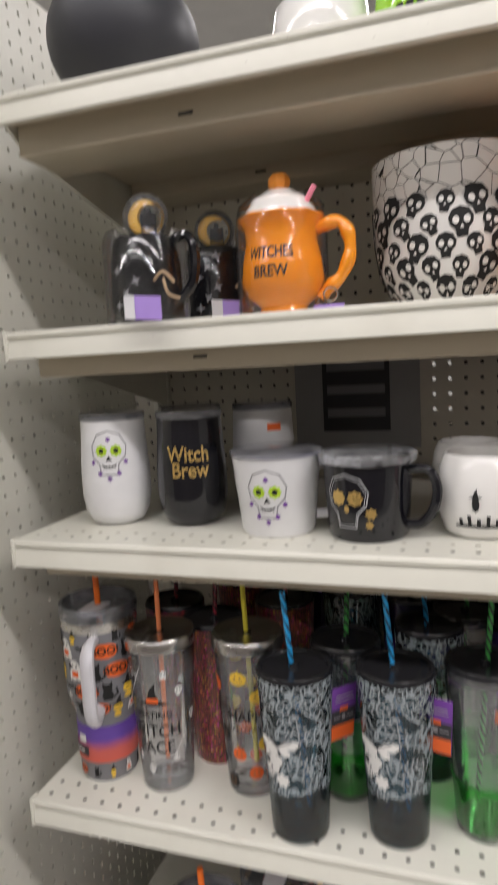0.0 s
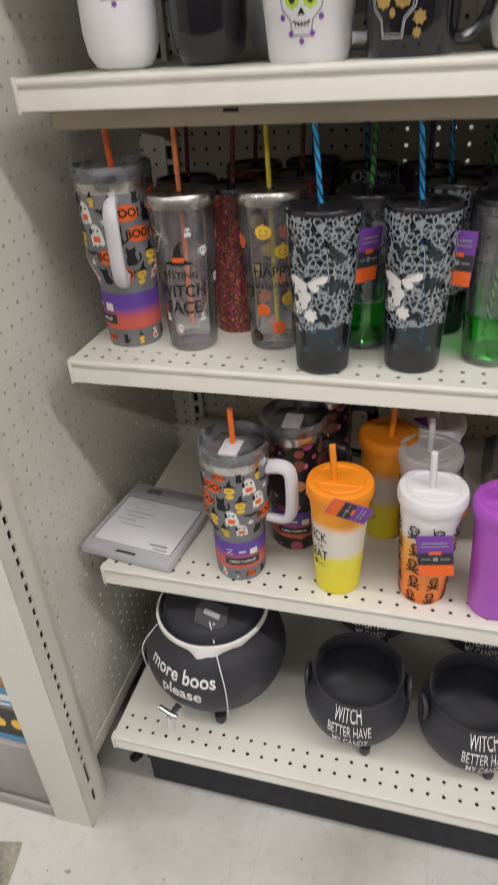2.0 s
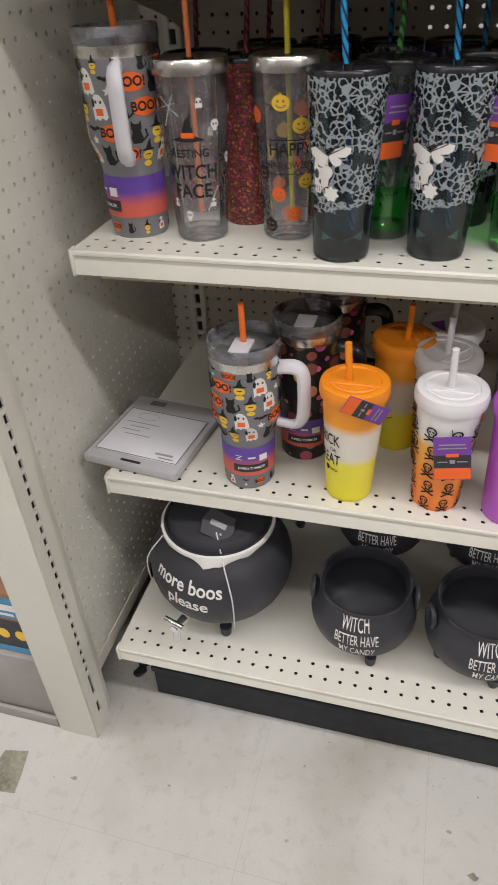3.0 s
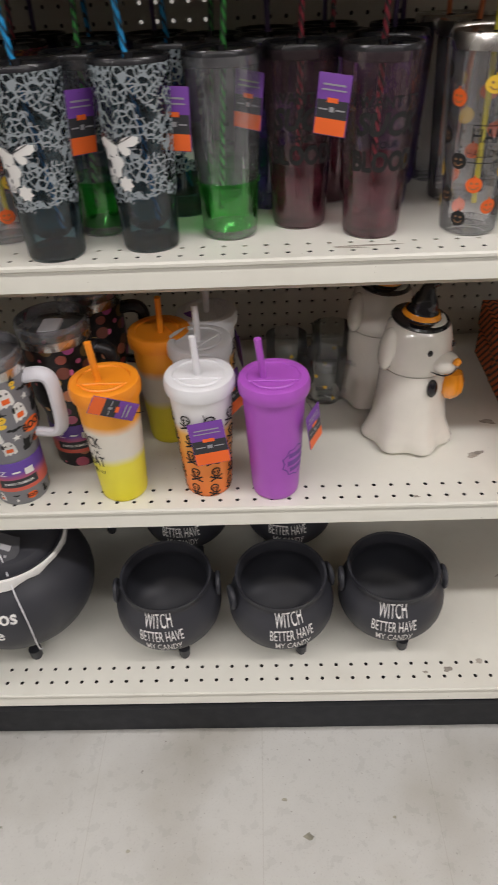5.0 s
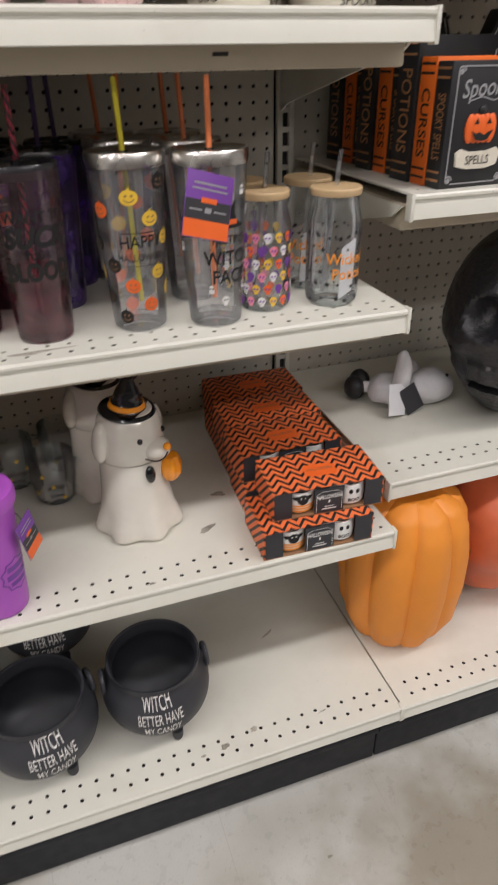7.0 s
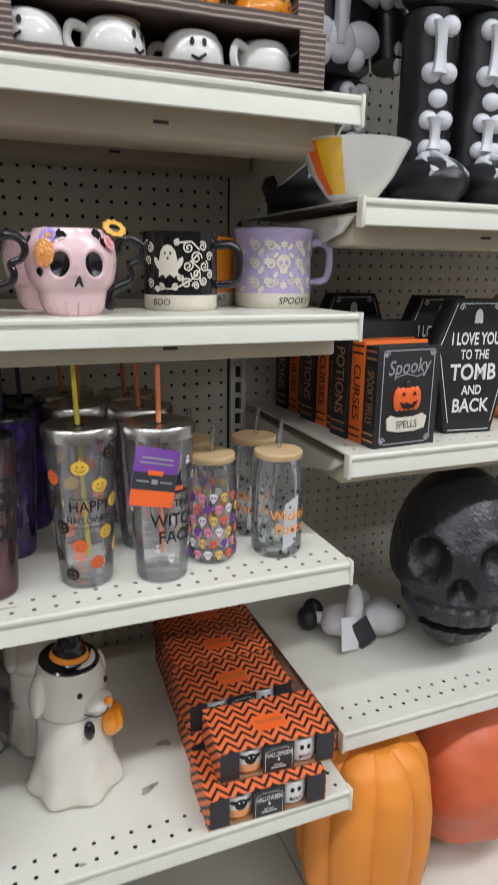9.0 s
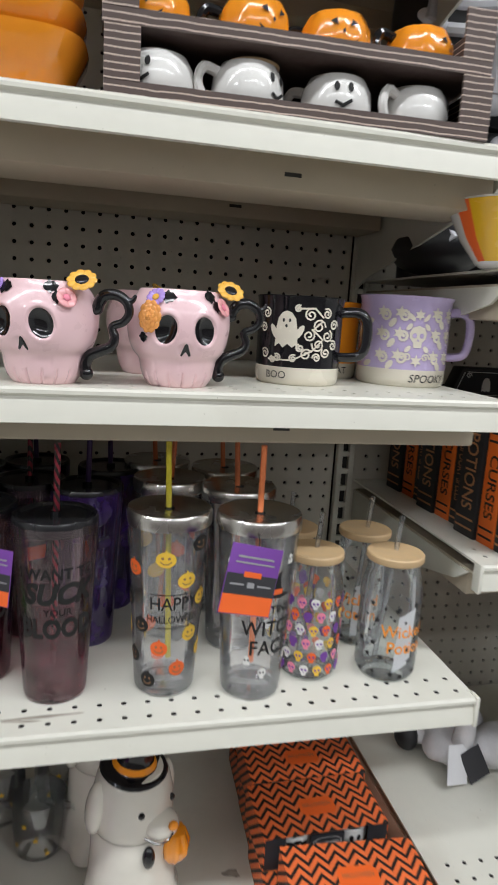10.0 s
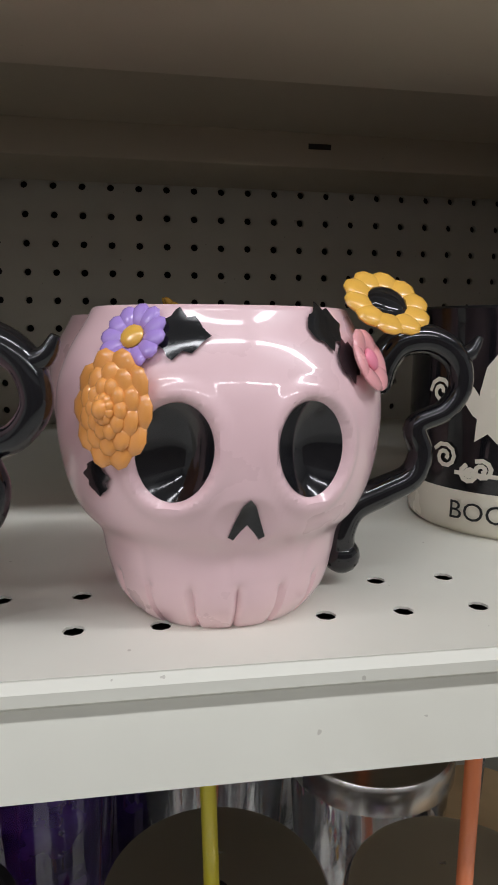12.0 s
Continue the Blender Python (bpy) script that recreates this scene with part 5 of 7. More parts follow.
part("tag", moved(prism([(-0.022, -0.022), (0.022, -0.022), (0.028, 0), (0.022, 0.022), (-0.022, 0.022), (-0.028, 0)], -0.0006, 0.0006), pose(0.02, -0.05, dz + 0.036, -58, 20, 0)), TAGDARK, disp, "dark hexagonal paper tag")
part("tag_print", lay(art(rect(-0.014, 0.014, -0.003, 0.006), rect(0.008, 0.012, -0.014, -0.01)), lambda u, v, h: pose(0.02, -0.05, dz + 0.036, -58, 20, 0) @ Vector((u, -0.0012 - h, v)), 0), PRINTGREY, disp)
cordline = [(0.02, -0.06, dz + 0.03), (0.045, -0.098, dz - 0.012), (0.062, -0.118, dz - 0.06), (0.06, -0.112, 0.08), (0.045, -0.08, 0.028)]
part("cord", tube(cordline, 0.0012, 6, 6), CARDWHITE, disp)
cordline = [(-0.08, -0.06, dz - 0.004), (-0.108, -0.075, dz - 0.05), (-0.112, -0.07, 0.1)]
part("cord", tube(cordline, 0.0012, 6, 6), CARDWHITE, disp)

# ---- ghost dog cookie jar ----


def dog_jar(m):
    ob = thing("cookie_jar", "glazed ivory ghost-dog cookie jar with black witch hat", "cookie jar", m, "ghost dog jars")
    wave = lambda a, r, z: r * (1 + 0.07 * max(0, 1 - z / 0.05) * math.sin(7 * a) + 0.018 * max(0, 1 - z / 0.12) * math.sin(7 * a + 0.4))
    part("body", lathe([(0.0, 0.002), (0.058, 0.002), (0.0665, 0.006), (0.068, 0.014), (0.063, 0.026), (0.0575, 0.045), (0.0545, 0.07), (0.0525, 0.1), (0.0515, 0.124), (0.0485, 0.1335), (0.0, 0.134)], 48, wave), IVORYGLAZE, ob)
    head = part("head_lid", lathe([(0.048, 0.1345), (0.0505, 0.138), (0.0515, 0.155), (0.0505, 0.178), (0.046, 0.198), (0.036, 0.209), (0, 0.213)], 40, lambda a, r, z: r * (1 + 0.12 * math.exp(-((a - 0.5) / 0.5) ** 2) * math.exp(-((z - 0.16) / 0.016) ** 2))), IVORYGLAZE, ob)
    part("ear", moved(ball(0.013, 0.02, 0.034, (0, 0, 0), 18), pose(-0.047, -0.014, 0.168, 0, 8, 0)), IVORYGLAZE, head)
    part("ear", ball(0.011, 0.016, 0.028, (0.046, 0.02, 0.168), 16), IVORYGLAZE, head)
    part("muzzle", ball(0.023, 0.023, 0.016, (0.029, -0.042, 0.156), 20), IVORYGLAZE, head)
    part("nose", ball(0.0062, 0.005, 0.0065, (0.041, -0.062, 0.166), 12), ORANGEGLAZE, head, "orange nose")
    part("mouth", tube([(0.008, -0.0545, 0.148), (0.022, -0.0635, 0.146), (0.034, -0.0655, 0.15), (0.041, -0.063, 0.158)], 0.0011, 6, 4), BLACKGLAZE, head)
    for x, y in ((0.004, -0.0502), (0.0445, -0.0255)):
        part("eye", ball(0.0045, 0.0035, 0.005, (x, y, 0.176), 12), BLACKGLAZE, head)
    hat = part("witch_hat", moved(lathe([(0.0, 0.0), (0.041, 0.001), (0.043, 0.004), (0.041, 0.007), (0.029, 0.009), (0.0235, 0.016), (0.019, 0.025), (0.0195, 0.029), (0.015, 0.04), (0.0125, 0.043), (0.009, 0.054), (0.003, 0.061), (0, 0.062)], 40), pose(0.0, 0.0, 0.204, 4, 6, 0)), BLACKGLAZE, head, "glossy black witch hat")
    part("hat_band", moved(lathe([(0.0282, 0.0105), (0.0252, 0.0165), (0.024, 0.017)], 36), pose(0.0, 0.0, 0.2045, 4, 6, 0)), ORANGEGLAZE, ob, "orange hat band")
    part("hat_tip", ball(0.011, 0.008, 0.008, (0.012, 0.002, 0.259), 14), BLACKGLAZE, ob)
    part("paw", ball(0.008, 0.008, 0.015, (0.014, -0.0525, 0.118), 14), BLACKGLAZE, ob, "black paw")
    part("paw", ball(0.008, 0.008, 0.015, (0.05, -0.03, 0.12), 14), BLACKGLAZE, ob, "black paw")
    part("bucket", lathe([(0.0, 0.0), (0.01, 0.001), (0.0175, 0.01), (0.018, 0.02), (0.013, 0.031), (0.0, 0.034)], 64, lambda a, r, z: r * (1 + 0.06 * math.cos(8 * a))), ORANGEGLAZE, ob, "small orange pumpkin bucket").matrix_basis = Matrix.Translation((0.05, -0.03, 0.088)) @ Matrix.Diagonal((1.05, 1.05, 1.4, 1))
    return ob


dj = dog_jar(at(0.832, 0.136, ZA, 4))
copy_thing(dj, at(0.80, 0.262, ZA, 8))

# ---- zigzag cartons of ramekins ----


def ramekin(parent, x, y, body, bat):
    cup = part("ramekin", lathe([(0.0, 0.0), (0.022, 0.0), (0.026, 0.004), (0.0275, 0.02), (0.0265, 0.037), (0.0245, 0.0385), (0.022, 0.036)], 28), body, parent)
    cup.matrix_basis = Matrix.Translation((x, y, 0.003))
    pr = [(0.026, 0.004), (0.0275, 0.02), (0.0265, 0.037)]
    if bat:
        part("bat_print", lay(art(place2(BAT, 0, 0.026, 0.017), oval(0, 0.027, 0.009, 0.009, 10)), around(pr, 0, 0, 0.0006, 0.026)), PRINTK, cup)
        part("eye_print", lay(art(oval(-0.003, 0.03, 0.0013, 0.0013, 6), oval(0.003, 0.03, 0.0013, 0.0013, 6)), around(pr, 0, 0, 0.001, 0.026)), PRINTW, cup)
        for z in (0.006, 0.011, 0.016):
            part("band_print", lathe([(float(np.interp(z, [0.004, 0.02], [0.026, 0.0275])) + 0.0004, z - 0.0016), (float(np.interp(z, [0.004, 0.02], [0.026, 0.0275])) + 0.0005, z + 0.0016)], 28), BRIGHTO, cup)
    else:
        part("eye_print", lay(art(oval(-0.005, 0.027, 0.003, 0.0042, 10), oval(0.005, 0.027, 0.003, 0.0042, 10), text_art("BOO", 0.009, 0, 0.011, 0.9, 0, 0.02)), around(pr, 0, 0, 0.0006, 0.026)), PRINTK, cup)


def zig_carton(label, m):
    ob = thing("ramekin_carton", label, "carton", m, "zigzag cartons")
    w, d, h = 0.178, 0.1, 0.05
    part("carton_tray", box(0, w, 0, d, 0, 0.0022), BOXBROWN, ob)
    part("carton_back", box(0, w, d - 0.002, d, 0.0022, h - 0.002), TAGDARK, ob)
    for x in (0, w - 0.002):
        part("carton_side", box(x, x + 0.002, 0, d - 0.002, 0.0022, h - 0.002), ZIGZAG, ob)
    part("carton_top", box(0, w, 0, d, h - 0.002, h, 0.0006), ZIGZAG, ob, "orange and black zigzag top")
    for x0, x1 in ((0.0021, 0.03), (w - 0.03, w - 0.0021)):
        part("front_panel", box(x0, x1, -0.0006, 0.0014, 0.0022, h - 0.002), TAGDARK, ob)
    lb = part("front_label", box(0.0655, 0.1125, -0.001, 0.001, 0.0022, h - 0.004), TAGDARK, ob, "charcoal label with white lettering")
    part("lettering", lay(art(text_art("HALLOWEEN", 0.0105, 0.1015, 0.031, 0.62, 0, 0.02), place2(GHOST, 0.1015, 0.0225, 0.0035), rect(0.094, 0.109, 0.013, 0.0145), rect(0.09, 0.113, 0.0085, 0.0105), *line2([(0.081, 0.005), (0.081, 0.036), (0.09, 0.041), (0.113, 0.041), (0.122, 0.036), (0.122, 0.005)], 0.0007)), on_plane((-0.0125, -0.001, 0), (1, 0, 0), (0, 0, 1)), 0), PRINTW, lb)
    badge = [(-0.026, -0.009), (-0.02, -0.016), (0.02, -0.016), (0.026, -0.009), (0.026, 0.009), (0.02, 0.016), (-0.02, 0.016), (-0.026, 0.009)]
    bd = part("top_badge", lay(art(place2(badge, 0.089, 0.045)), on_plane((0, 0, h), (1, 0, 0), (0, 1, 0)), 0), PRINTO, ob, "orange printed badge")
    part("lettering", lay(art(text_art("HALLOWEEN", 0.0105, 0.089, 0.047, 0.66)), on_plane((0, 0, h), (1, 0, 0), (0, 1, 0), 0.001), 0), BOXBROWN, bd)
    ramekin(ob, 0.048, 0.029, WHITEGLAZE, True)
    ramekin(ob, 0.131, 0.029, WHITEGLAZE, False)
    return ob


zc = zig_carton("orange zigzag carton with two small ramekins showing", at(0.989, -0.030, ZA, -2))
for y, x in ((0.085, 1.0), (0.19, 1.008), (0.295, 1.013)):
    copy_thing(zc, at(x, y, ZA, -2))
copy_thing(zc, at(1.012, -0.006, ZA + 0.0505, -4))
for y, x, t in ((0.107, 1.002, 1), (0.211, 1.01, 0), (0.315, 1.016, -2)):
    copy_thing(zc, at(x, y, ZA + 0.0505, t))

# ---- fourth shelf: mugs ----
PZ = [0.0, 0.002, 0.008, 0.0166, 0.0266, 0.0331, 0.0414, 0.0518, 0.06, 0.0683, 0.0745, 0.0828, 0.089, 0.0921, 0.0931]
PR = [0.0285, 0.0303, 0.034, 0.0368, 0.039, 0.0443, 0.048, 0.0502, 0.0509, 0.0506, 0.0492, 0.0455, 0.0416, 0.0399, 0.0394]


def spline(zs, rs, z):
    i = int(min(max(np.searchsorted(zs, z) - 1, 0), len(zs) - 2))
    t = (z - zs[i]) / (zs[i + 1] - zs[i])
    g = lambda k: (rs[min(k + 1, len(rs) - 1)] - rs[max(k - 1, 0)]) / (zs[min(k + 1, len(zs) - 1)] - zs[max(k - 1, 0)])
    h = zs[i + 1] - zs[i]
    return (2 * t ** 3 - 3 * t * t + 1) * rs[i] + (t ** 3 - 2 * t * t + t) * h * g(i) + (3 * t * t - 2 * t ** 3) * rs[i + 1] + (t ** 3 - t * t) * h * g(i + 1)


def skull_point(a, z, lift=0.0, dents=True):
    """Surface of the skull mug: a is the angle from the face, z the height."""
    r = spline(PZ, PR, z)
    if dents:
        for s in (-1, 1):
            q = math.hypot((a - s * 0.392 + s * (z - 0.056) * 2.2) / 0.218, (z - 0.056) / 0.0132)
            if q < 1.12:
                r -= 0.0085 * max(0.0, 1 - (q / 1.12) ** 2) ** 0.9
            if 1.0 < q < 1.5:
                r += 0.0007 * math.sin((q - 1.0) / 0.5 * math.pi)
        q = math.hypot(a / 0.16, (z - 0.0365) / 0.0065)
        if q < 1.2:
            r -= 0.0022 * (1 - (q / 1.2) ** 2)
    if z < 0.017:
        t = abs(math.sin(a * 8.3))
        if abs(a) < 1.3:
            r -= 0.0019 * max(0, 1 - t / 0.34) * min(1, (0.017 - z) / 0.004) * (1 if z < 0.0145 else 0.7)
            r += 0.0005 * math.sin(min(1, z / 0.016) * math.pi)
    if 0.014 < z < 0.028 and abs(a) < 1.4:
        r -= 0.0005 * max(0, 1 - abs(math.sin(a * 4.6 + 0.4)) / 0.3) * math.sin((z - 0.014) / 0.014 * math.pi)
    r += lift
    return Vector((r * math.sin(a), -r * math.cos(a) * 0.96, z))


def skull_patch(outline, ca, cz, lift, rings=10):
    """A patch that follows the mug's surface, filled from its middle; outline in (angle, height) offsets."""
    bm = bmesh.new()
    mid = bm.verts.new(skull_point(ca, cz, lift))
    prev = None
    for k in range(1, rings + 1):
        ring = [bm.verts.new(skull_point(ca + u * k / rings, cz + v * k / rings, lift)) for u, v in outline]
        n = len(ring)
        for i in range(n):
            j = (i + 1) % n
            if prev is None:
                bm.faces.new((mid, ring[i], ring[j]))
            else:
                bm.faces.new((prev[i], ring[i], ring[j], prev[j]))
        prev = ring
    return bm


def flower(parent, name, m, r, petals, material, heart, rows=1, core=0.34):
    fl = bmesh.new()
    for row in range(rows):
        rr = r * (1 - 0.23 * row)
        for k in range(petals):
            a = 2 * math.pi * (k + 0.5 * (row % 2)) / petals
            b = ball(rr * 0.36, rr * math.pi / petals * 1.08, r * (0.13 if rows == 1 else 0.1), (rr * 0.64, 0, r * (0.1 + 0.1 * row)), 10)
            fl = join(fl, moved(b, Matrix.Rotation(a, 4, "Z") @ Matrix.Rotation(-0.12, 4, "Y")))
    f = part(name, moved(fl, m), material, parent)
    f["kind"] = "stuff"
    part("heart", moved(ball(r * core, r * core, r * 0.14, (0, 0, r * (0.14 + 0.09 * rows)), 12), m), heart, f)


def facing(a, z, lift=0.0):
    """A pose on the mug's surface whose z axis points outwards."""
    p = skull_point(a, z, lift, False)
    nrm = Vector((math.sin(a), -math.cos(a), (spline(PZ, PR, z - 0.002) - spline(PZ, PR, z + 0.002)) / 0.004)).normalized()
    return Matrix.Translation(p) @ nrm.to_track_quat("Z", "Y").to_matrix().to_4x4()


def skull_mug(m):
    ob = thing("skull_mug", "glossy pink ceramic skull mug with flowers and black handle", "mug", m, "pink skull mugs")
    nz, na = 90, 220
    bm = bmesh.new()
    rings = []
    for j in range(nz + 1):
        z = 0.0931 * j / nz
        rings.append([bm.verts.new(skull_point(-math.pi + 2 * math.pi * i / na, z)) for i in range(na)])
    for rr, z in ((0.0386, 0.0936), (0.0376, 0.0933), (0.0369, 0.0915), (0.037, 0.08), (0.0365, 0.06), (0.035, 0.035), (0.027, 0.012), (0.0, 0.008)):
        rings.append([bm.verts.new((rr * math.sin(a), -rr * math.cos(a) * 0.96, z)) for a in (-math.pi + 2 * math.pi * i / na for i in range(na))])
    for p, q in zip(rings, rings[1:]):
        for i in range(na):
            bm.faces.new((p[i], p[(i + 1) % na], q[(i + 1) % na], q[i]))
    bm.faces.new(rings[0][::-1])
    body = part("body", bm, PINK, ob)
    for s in (-1, 1):
        o = [(0.218 * math.cos(t) - s * 0.0132 * math.sin(t) * 2.2, 0.0132 * math.sin(t)) for t in (2 * math.pi * k / 48 for k in range(48))]
        part("eye_socket", skull_patch(o, s * 0.392, 0.056, 0.0003, 14), BLACKGLAZE, body, "glossy black hollow eye socket")
    nose = [(0.0, 0.0075), (0.045, 0.005), (0.095, -0.001), (0.14, -0.0062), (0.1, -0.0075), (0.05, -0.0045), (0.0, -0.002), (-0.05, -0.0045), (-0.1, -0.0075), (-0.14, -0.0062), (-0.095, -0.001), (-0.045, 0.005)]
    part("nose_mark", skull_patch([(u * 0.82, v * 0.85) for u, v in nose], 0.02, 0.0378, 0.0004, 4), BLACKGLAZE, body)
    flower(body, "marigold", facing(-0.68, 0.067, -0.001) @ Matrix.Diagonal((0.82, 1.02, 1, 1)), 0.0158, 10, MUM, MUM, 4, 0.16)
    flower(body, "daisy", facing(-0.66, 0.0842, -0.001), 0.0102, 12, VIOLET, SUNF)
    flower(body, "blossom", facing(0.84, 0.0785, 0.001), 0.0098, 6, ROSE, PRINTPINK)
    flower(body, "sunflower", pose(0.046, -0.019, 0.0935, 44, 0, 10), 0.0142, 10, SUNF, BLACKGLAZE, 1, 0.46)
    edge = [(t, 0.0043 * math.sin(math.pi * t ** 0.85) * (1 + 0.2 * math.sin(19 * t))) for t in (k / 14 for k in range(15))]
    leaf = [(0.25 * t, v) for t, v in edge] + [(0.25 * t, -v) for t, v in edge[-2:0:-1]]
    for ca, cz, c, sx in ((-0.5, 0.0862, 0.2, 1.3), (0.46, 0.0885, -0.25, 1.2), (0.56, 0.0795, -0.2, 0.8)):
        o = [((u - 0.12) * sx * 1.12, v * 1.3 - c * (u - 0.12) * 0.02) for u, v in leaf]
        part("leaf", skull_patch(o, ca + 0.12, cz, 0.001, 5), BLACKGLAZE, body)
    o = [(v * 22, -(u - 0.12) * 0.042) for u, v in leaf]
    part("leaf", skull_patch(o, -0.86, 0.0478, 0.001, 5), BLACKGLAZE, body)
    hp = [(0.044, 0, 0.071), (0.052, 0, 0.0705), (0.0545, 0, 0.077), (0.06, 0, 0.0835), (0.071, 0, 0.0845), (0.0805, 0, 0.079), (0.0835, 0, 0.069), (0.078, 0, 0.0605), (0.0675, 0, 0.0555), (0.07, 0, 0.046), (0.0665, 0, 0.0375), (0.056, 0, 0.0325), (0.0455, 0, 0.0275), (0.0415, 0, 0.0185), (0.0425, 0, 0.0115)]
    hd = part("handle", join(tube(hp, lambda t: 0.0047 + 0.0008 * math.sin(t * 9), 12, 6), ball(0.0065, 0.006, 0.0065, (0.0425, 0, 0.0105), 16), ball(0.006, 0.0055, 0.006, (0.0525, 0, 0.0715), 14), tube([(0.08, 0, 0.078), (0.0865, 0, 0.0805), (0.0895, 0, 0.0855)], lambda t: 0.0042 * (1 - 0.7 * t), 10, 4)), BLACKGLAZE, body, "curled glossy black branch handle")
    return ob


sm = skull_mug(at(0.859, 0.063, Z3, 2))
copy_thing(sm, at(0.731, 0.056, Z3, -22))
copy_thing(sm, at(0.838, 0.185, Z3, 95))


def enamel_mug(label, m, top, handle_turn, r=0.043, h=0.095, base_h=0.02, flare=0.002):
    ob = thing("mug", label, "mug", m, "straight-sided mugs")
    prof = [(0.0, 0.0), (r - 0.004, 0.0), (r - 0.001, 0.003), (r, 0.01), (r, base_h), (r, h - 0.015), (r + flare * 0.4, h - 0.006), (r + flare, h - 0.001), (r + flare - 0.001, h), (r - 0.003, h - 0.001), (r - 0.004, h - 0.012), (r - 0.005, 0.01), (0.0, 0.008)]
    part("base_band", lathe(prof[:5], 48), CREAMGLAZE, ob, "bare cream base band")
    part("body", lathe(prof[4:], 48), top, ob)
    hb = tube([(r - 0.002, 0, h * 0.84), (r + 0.018, 0, h * 0.85), (r + 0.028, 0, h * 0.76), (r + 0.029, 0, h * 0.52), (r + 0.022, 0, h * 0.36), (r - 0.002, 0, h * 0.33)], 0.0065, 10, 5, 0.8)
    part("handle", moved(hb, pose(0, 0, 0, 0, 0, handle_turn - 90)), top, ob)
    return ob, prof[3:7]


bm_, pf = enamel_mug("black mug with raised cream ghost and scrollwork", at(1.008, 0.138, Z3), BLACKGLAZE, 62, 0.0485, 0.098)
f = around(pf, -34, 0.022, 0.0008, 0.0485)
part("ghost_relief", lay(art(place2(GHOST, 0, 0.038, 0.026), *[place2(oval(s * 0.58, -0.05, 0.14, 0.35, 10, s * -0.5), 0, 0.038, 0.025) for s in (-1, 1)]), f), CREAMGLAZE, bm_)
part("ghost_face", lay(art(oval(-0.0035, 0.049, 0.0013, 0.0022, 8), oval(0.0035, 0.049, 0.0013, 0.0022, 8), oval(0, 0.043, 0.0014, 0.002, 8)), around(pf, -34, 0.022, 0.0012, 0.0485)), PRINTK, bm_)
scr = []
for u, v, rr, fl, st in ((0.026, 0.056, 0.007, 1, 1.5), (0.036, 0.044, 0.008, 1, 0), (0.025, 0.034, 0.007, -1, 2), (0.036, 0.024, 0.0075, 1, 3), (0.023, 0.013, 0.0065, 1, 0.5), (0.035, 0.01, 0.005, -1, 0), (-0.026, 0.056, 0.006, -1, 1.5), (-0.03, 0.04, 0.006, -1, 0), (-0.026, 0.012, 0.006, -1, 0.5), (0.009, 0.008, 0.0045, 1, 1), (-0.009, 0.008, 0.0045, -1, 1), (0.012, 0.062, 0.004, 1, 1)):
    scr += swirl(u, v, rr, 1.5, 0.0018, fl, st)
for u, v, rr, fl, st in ((0.045, 0.058, 0.006, -1, 1), (0.047, 0.034, 0.007, -1, 2), (0.046, 0.016, 0.006, 1, 2.5), (0.056, 0.046, 0.006, 1, 0), (0.056, 0.024, 0.006, -1, 1), (0.016, 0.02, 0.0045, 1, 2), (-0.014, 0.006, 0.004, 1, 2)):
    scr += swirl(u, v, rr, 1.5, 0.0019, fl, st)
scr += [*line2([(0.012, 0.062), (0.03, 0.063), (0.04, 0.054)], 0.002), *line2([(0.04, 0.05), (0.029, 0.04), (0.041, 0.03), (0.03, 0.018), (0.008, 0.006), (-0.02, 0.006)], 0.0018)]
part("scroll_relief", lay(art(*scr), f), CREAMGLAZE, bm_)
part("scroll_relief", lay(art(*[o for k in range(4) for o in swirl(-0.004 + 0.008 * (k % 2), 0.012 + 0.015 * k, 0.006, 1.4, 0.0016, 1 - 2 * (k % 2), k)]), around(pf, 92, 0.022, 0.0008, 0.0485)), CREAMGLAZE, bm_)
part("lettering", lay(art(text_art("BOO", 0.0115, 0, 0.011, 1, 0, 0.0)), around([(0.0485, 0), (0.0485, 0.03)], -46, 0.0)), PRINTK, bm_)

sp_, pf = enamel_mug("lilac mug with cream skull relief and cream base", at(1.157, 0.174, Z3), LILAC, 78, 0.055, 0.108, 0.021, 0.003)
f = around(pf, -8, 0.022, 0.0008, 0.055)
sk = [place2(SKULL, 0, 0.038, 0.0155)]
for side in (-2, -1, 1, 2):
    for v in (0.012, 0.038, 0.062):
        sk += swirl(side * 0.022 + 0.004, v, 0.0068, 1.3, 0.003, 1 if side > 0 else -1, 1.0)
        sk += [star(side * 0.022, v + 0.004, 0.008, 6, 0.5), oval(side * 0.031, v - 0.008, 0.0038, 0.0065, 8, side * 0.6)]
sk += [star(0, 0.064, 0.007, 6, 0.5), star(0, 0.01, 0.0075, 6, 0.5), oval(-0.009, 0.061, 0.0025, 0.006, 8, 0.7), oval(0.009, 0.061, 0.0025, 0.006, 8, -0.7), *swirl(-0.011, 0.014, 0.005, 1.3, 0.002, -1), *swirl(0.011, 0.014, 0.005, 1.3, 0.002, 1)]
sk += [oval(q * 0.011, v, 0.0028, 0.005, 8, q * 0.7) for q in (-1, 1) for v in (0.024, 0.05)]
sk += [place2(SKULL, s * 0.078, 0.038, 0.013) for s in (-1, 1)]
part("skull_relief", lay(art(*sk), f), CREAMGLAZE, sp_)
part("skull_face", lay(art(*skull_faces(0.0155, 0, 0.038)), around(pf, -8, 0.022, 0.0013, 0.055)), LILAC, sp_)
part("lettering", lay(art(text_art("SPOOKY", 0.0135, 0.0, 0.0105, 1, 0, 0.0, 0.2)), around([(0.055, 0), (0.055, 0.03)], 12, 0.0)), PRINTK, sp_)
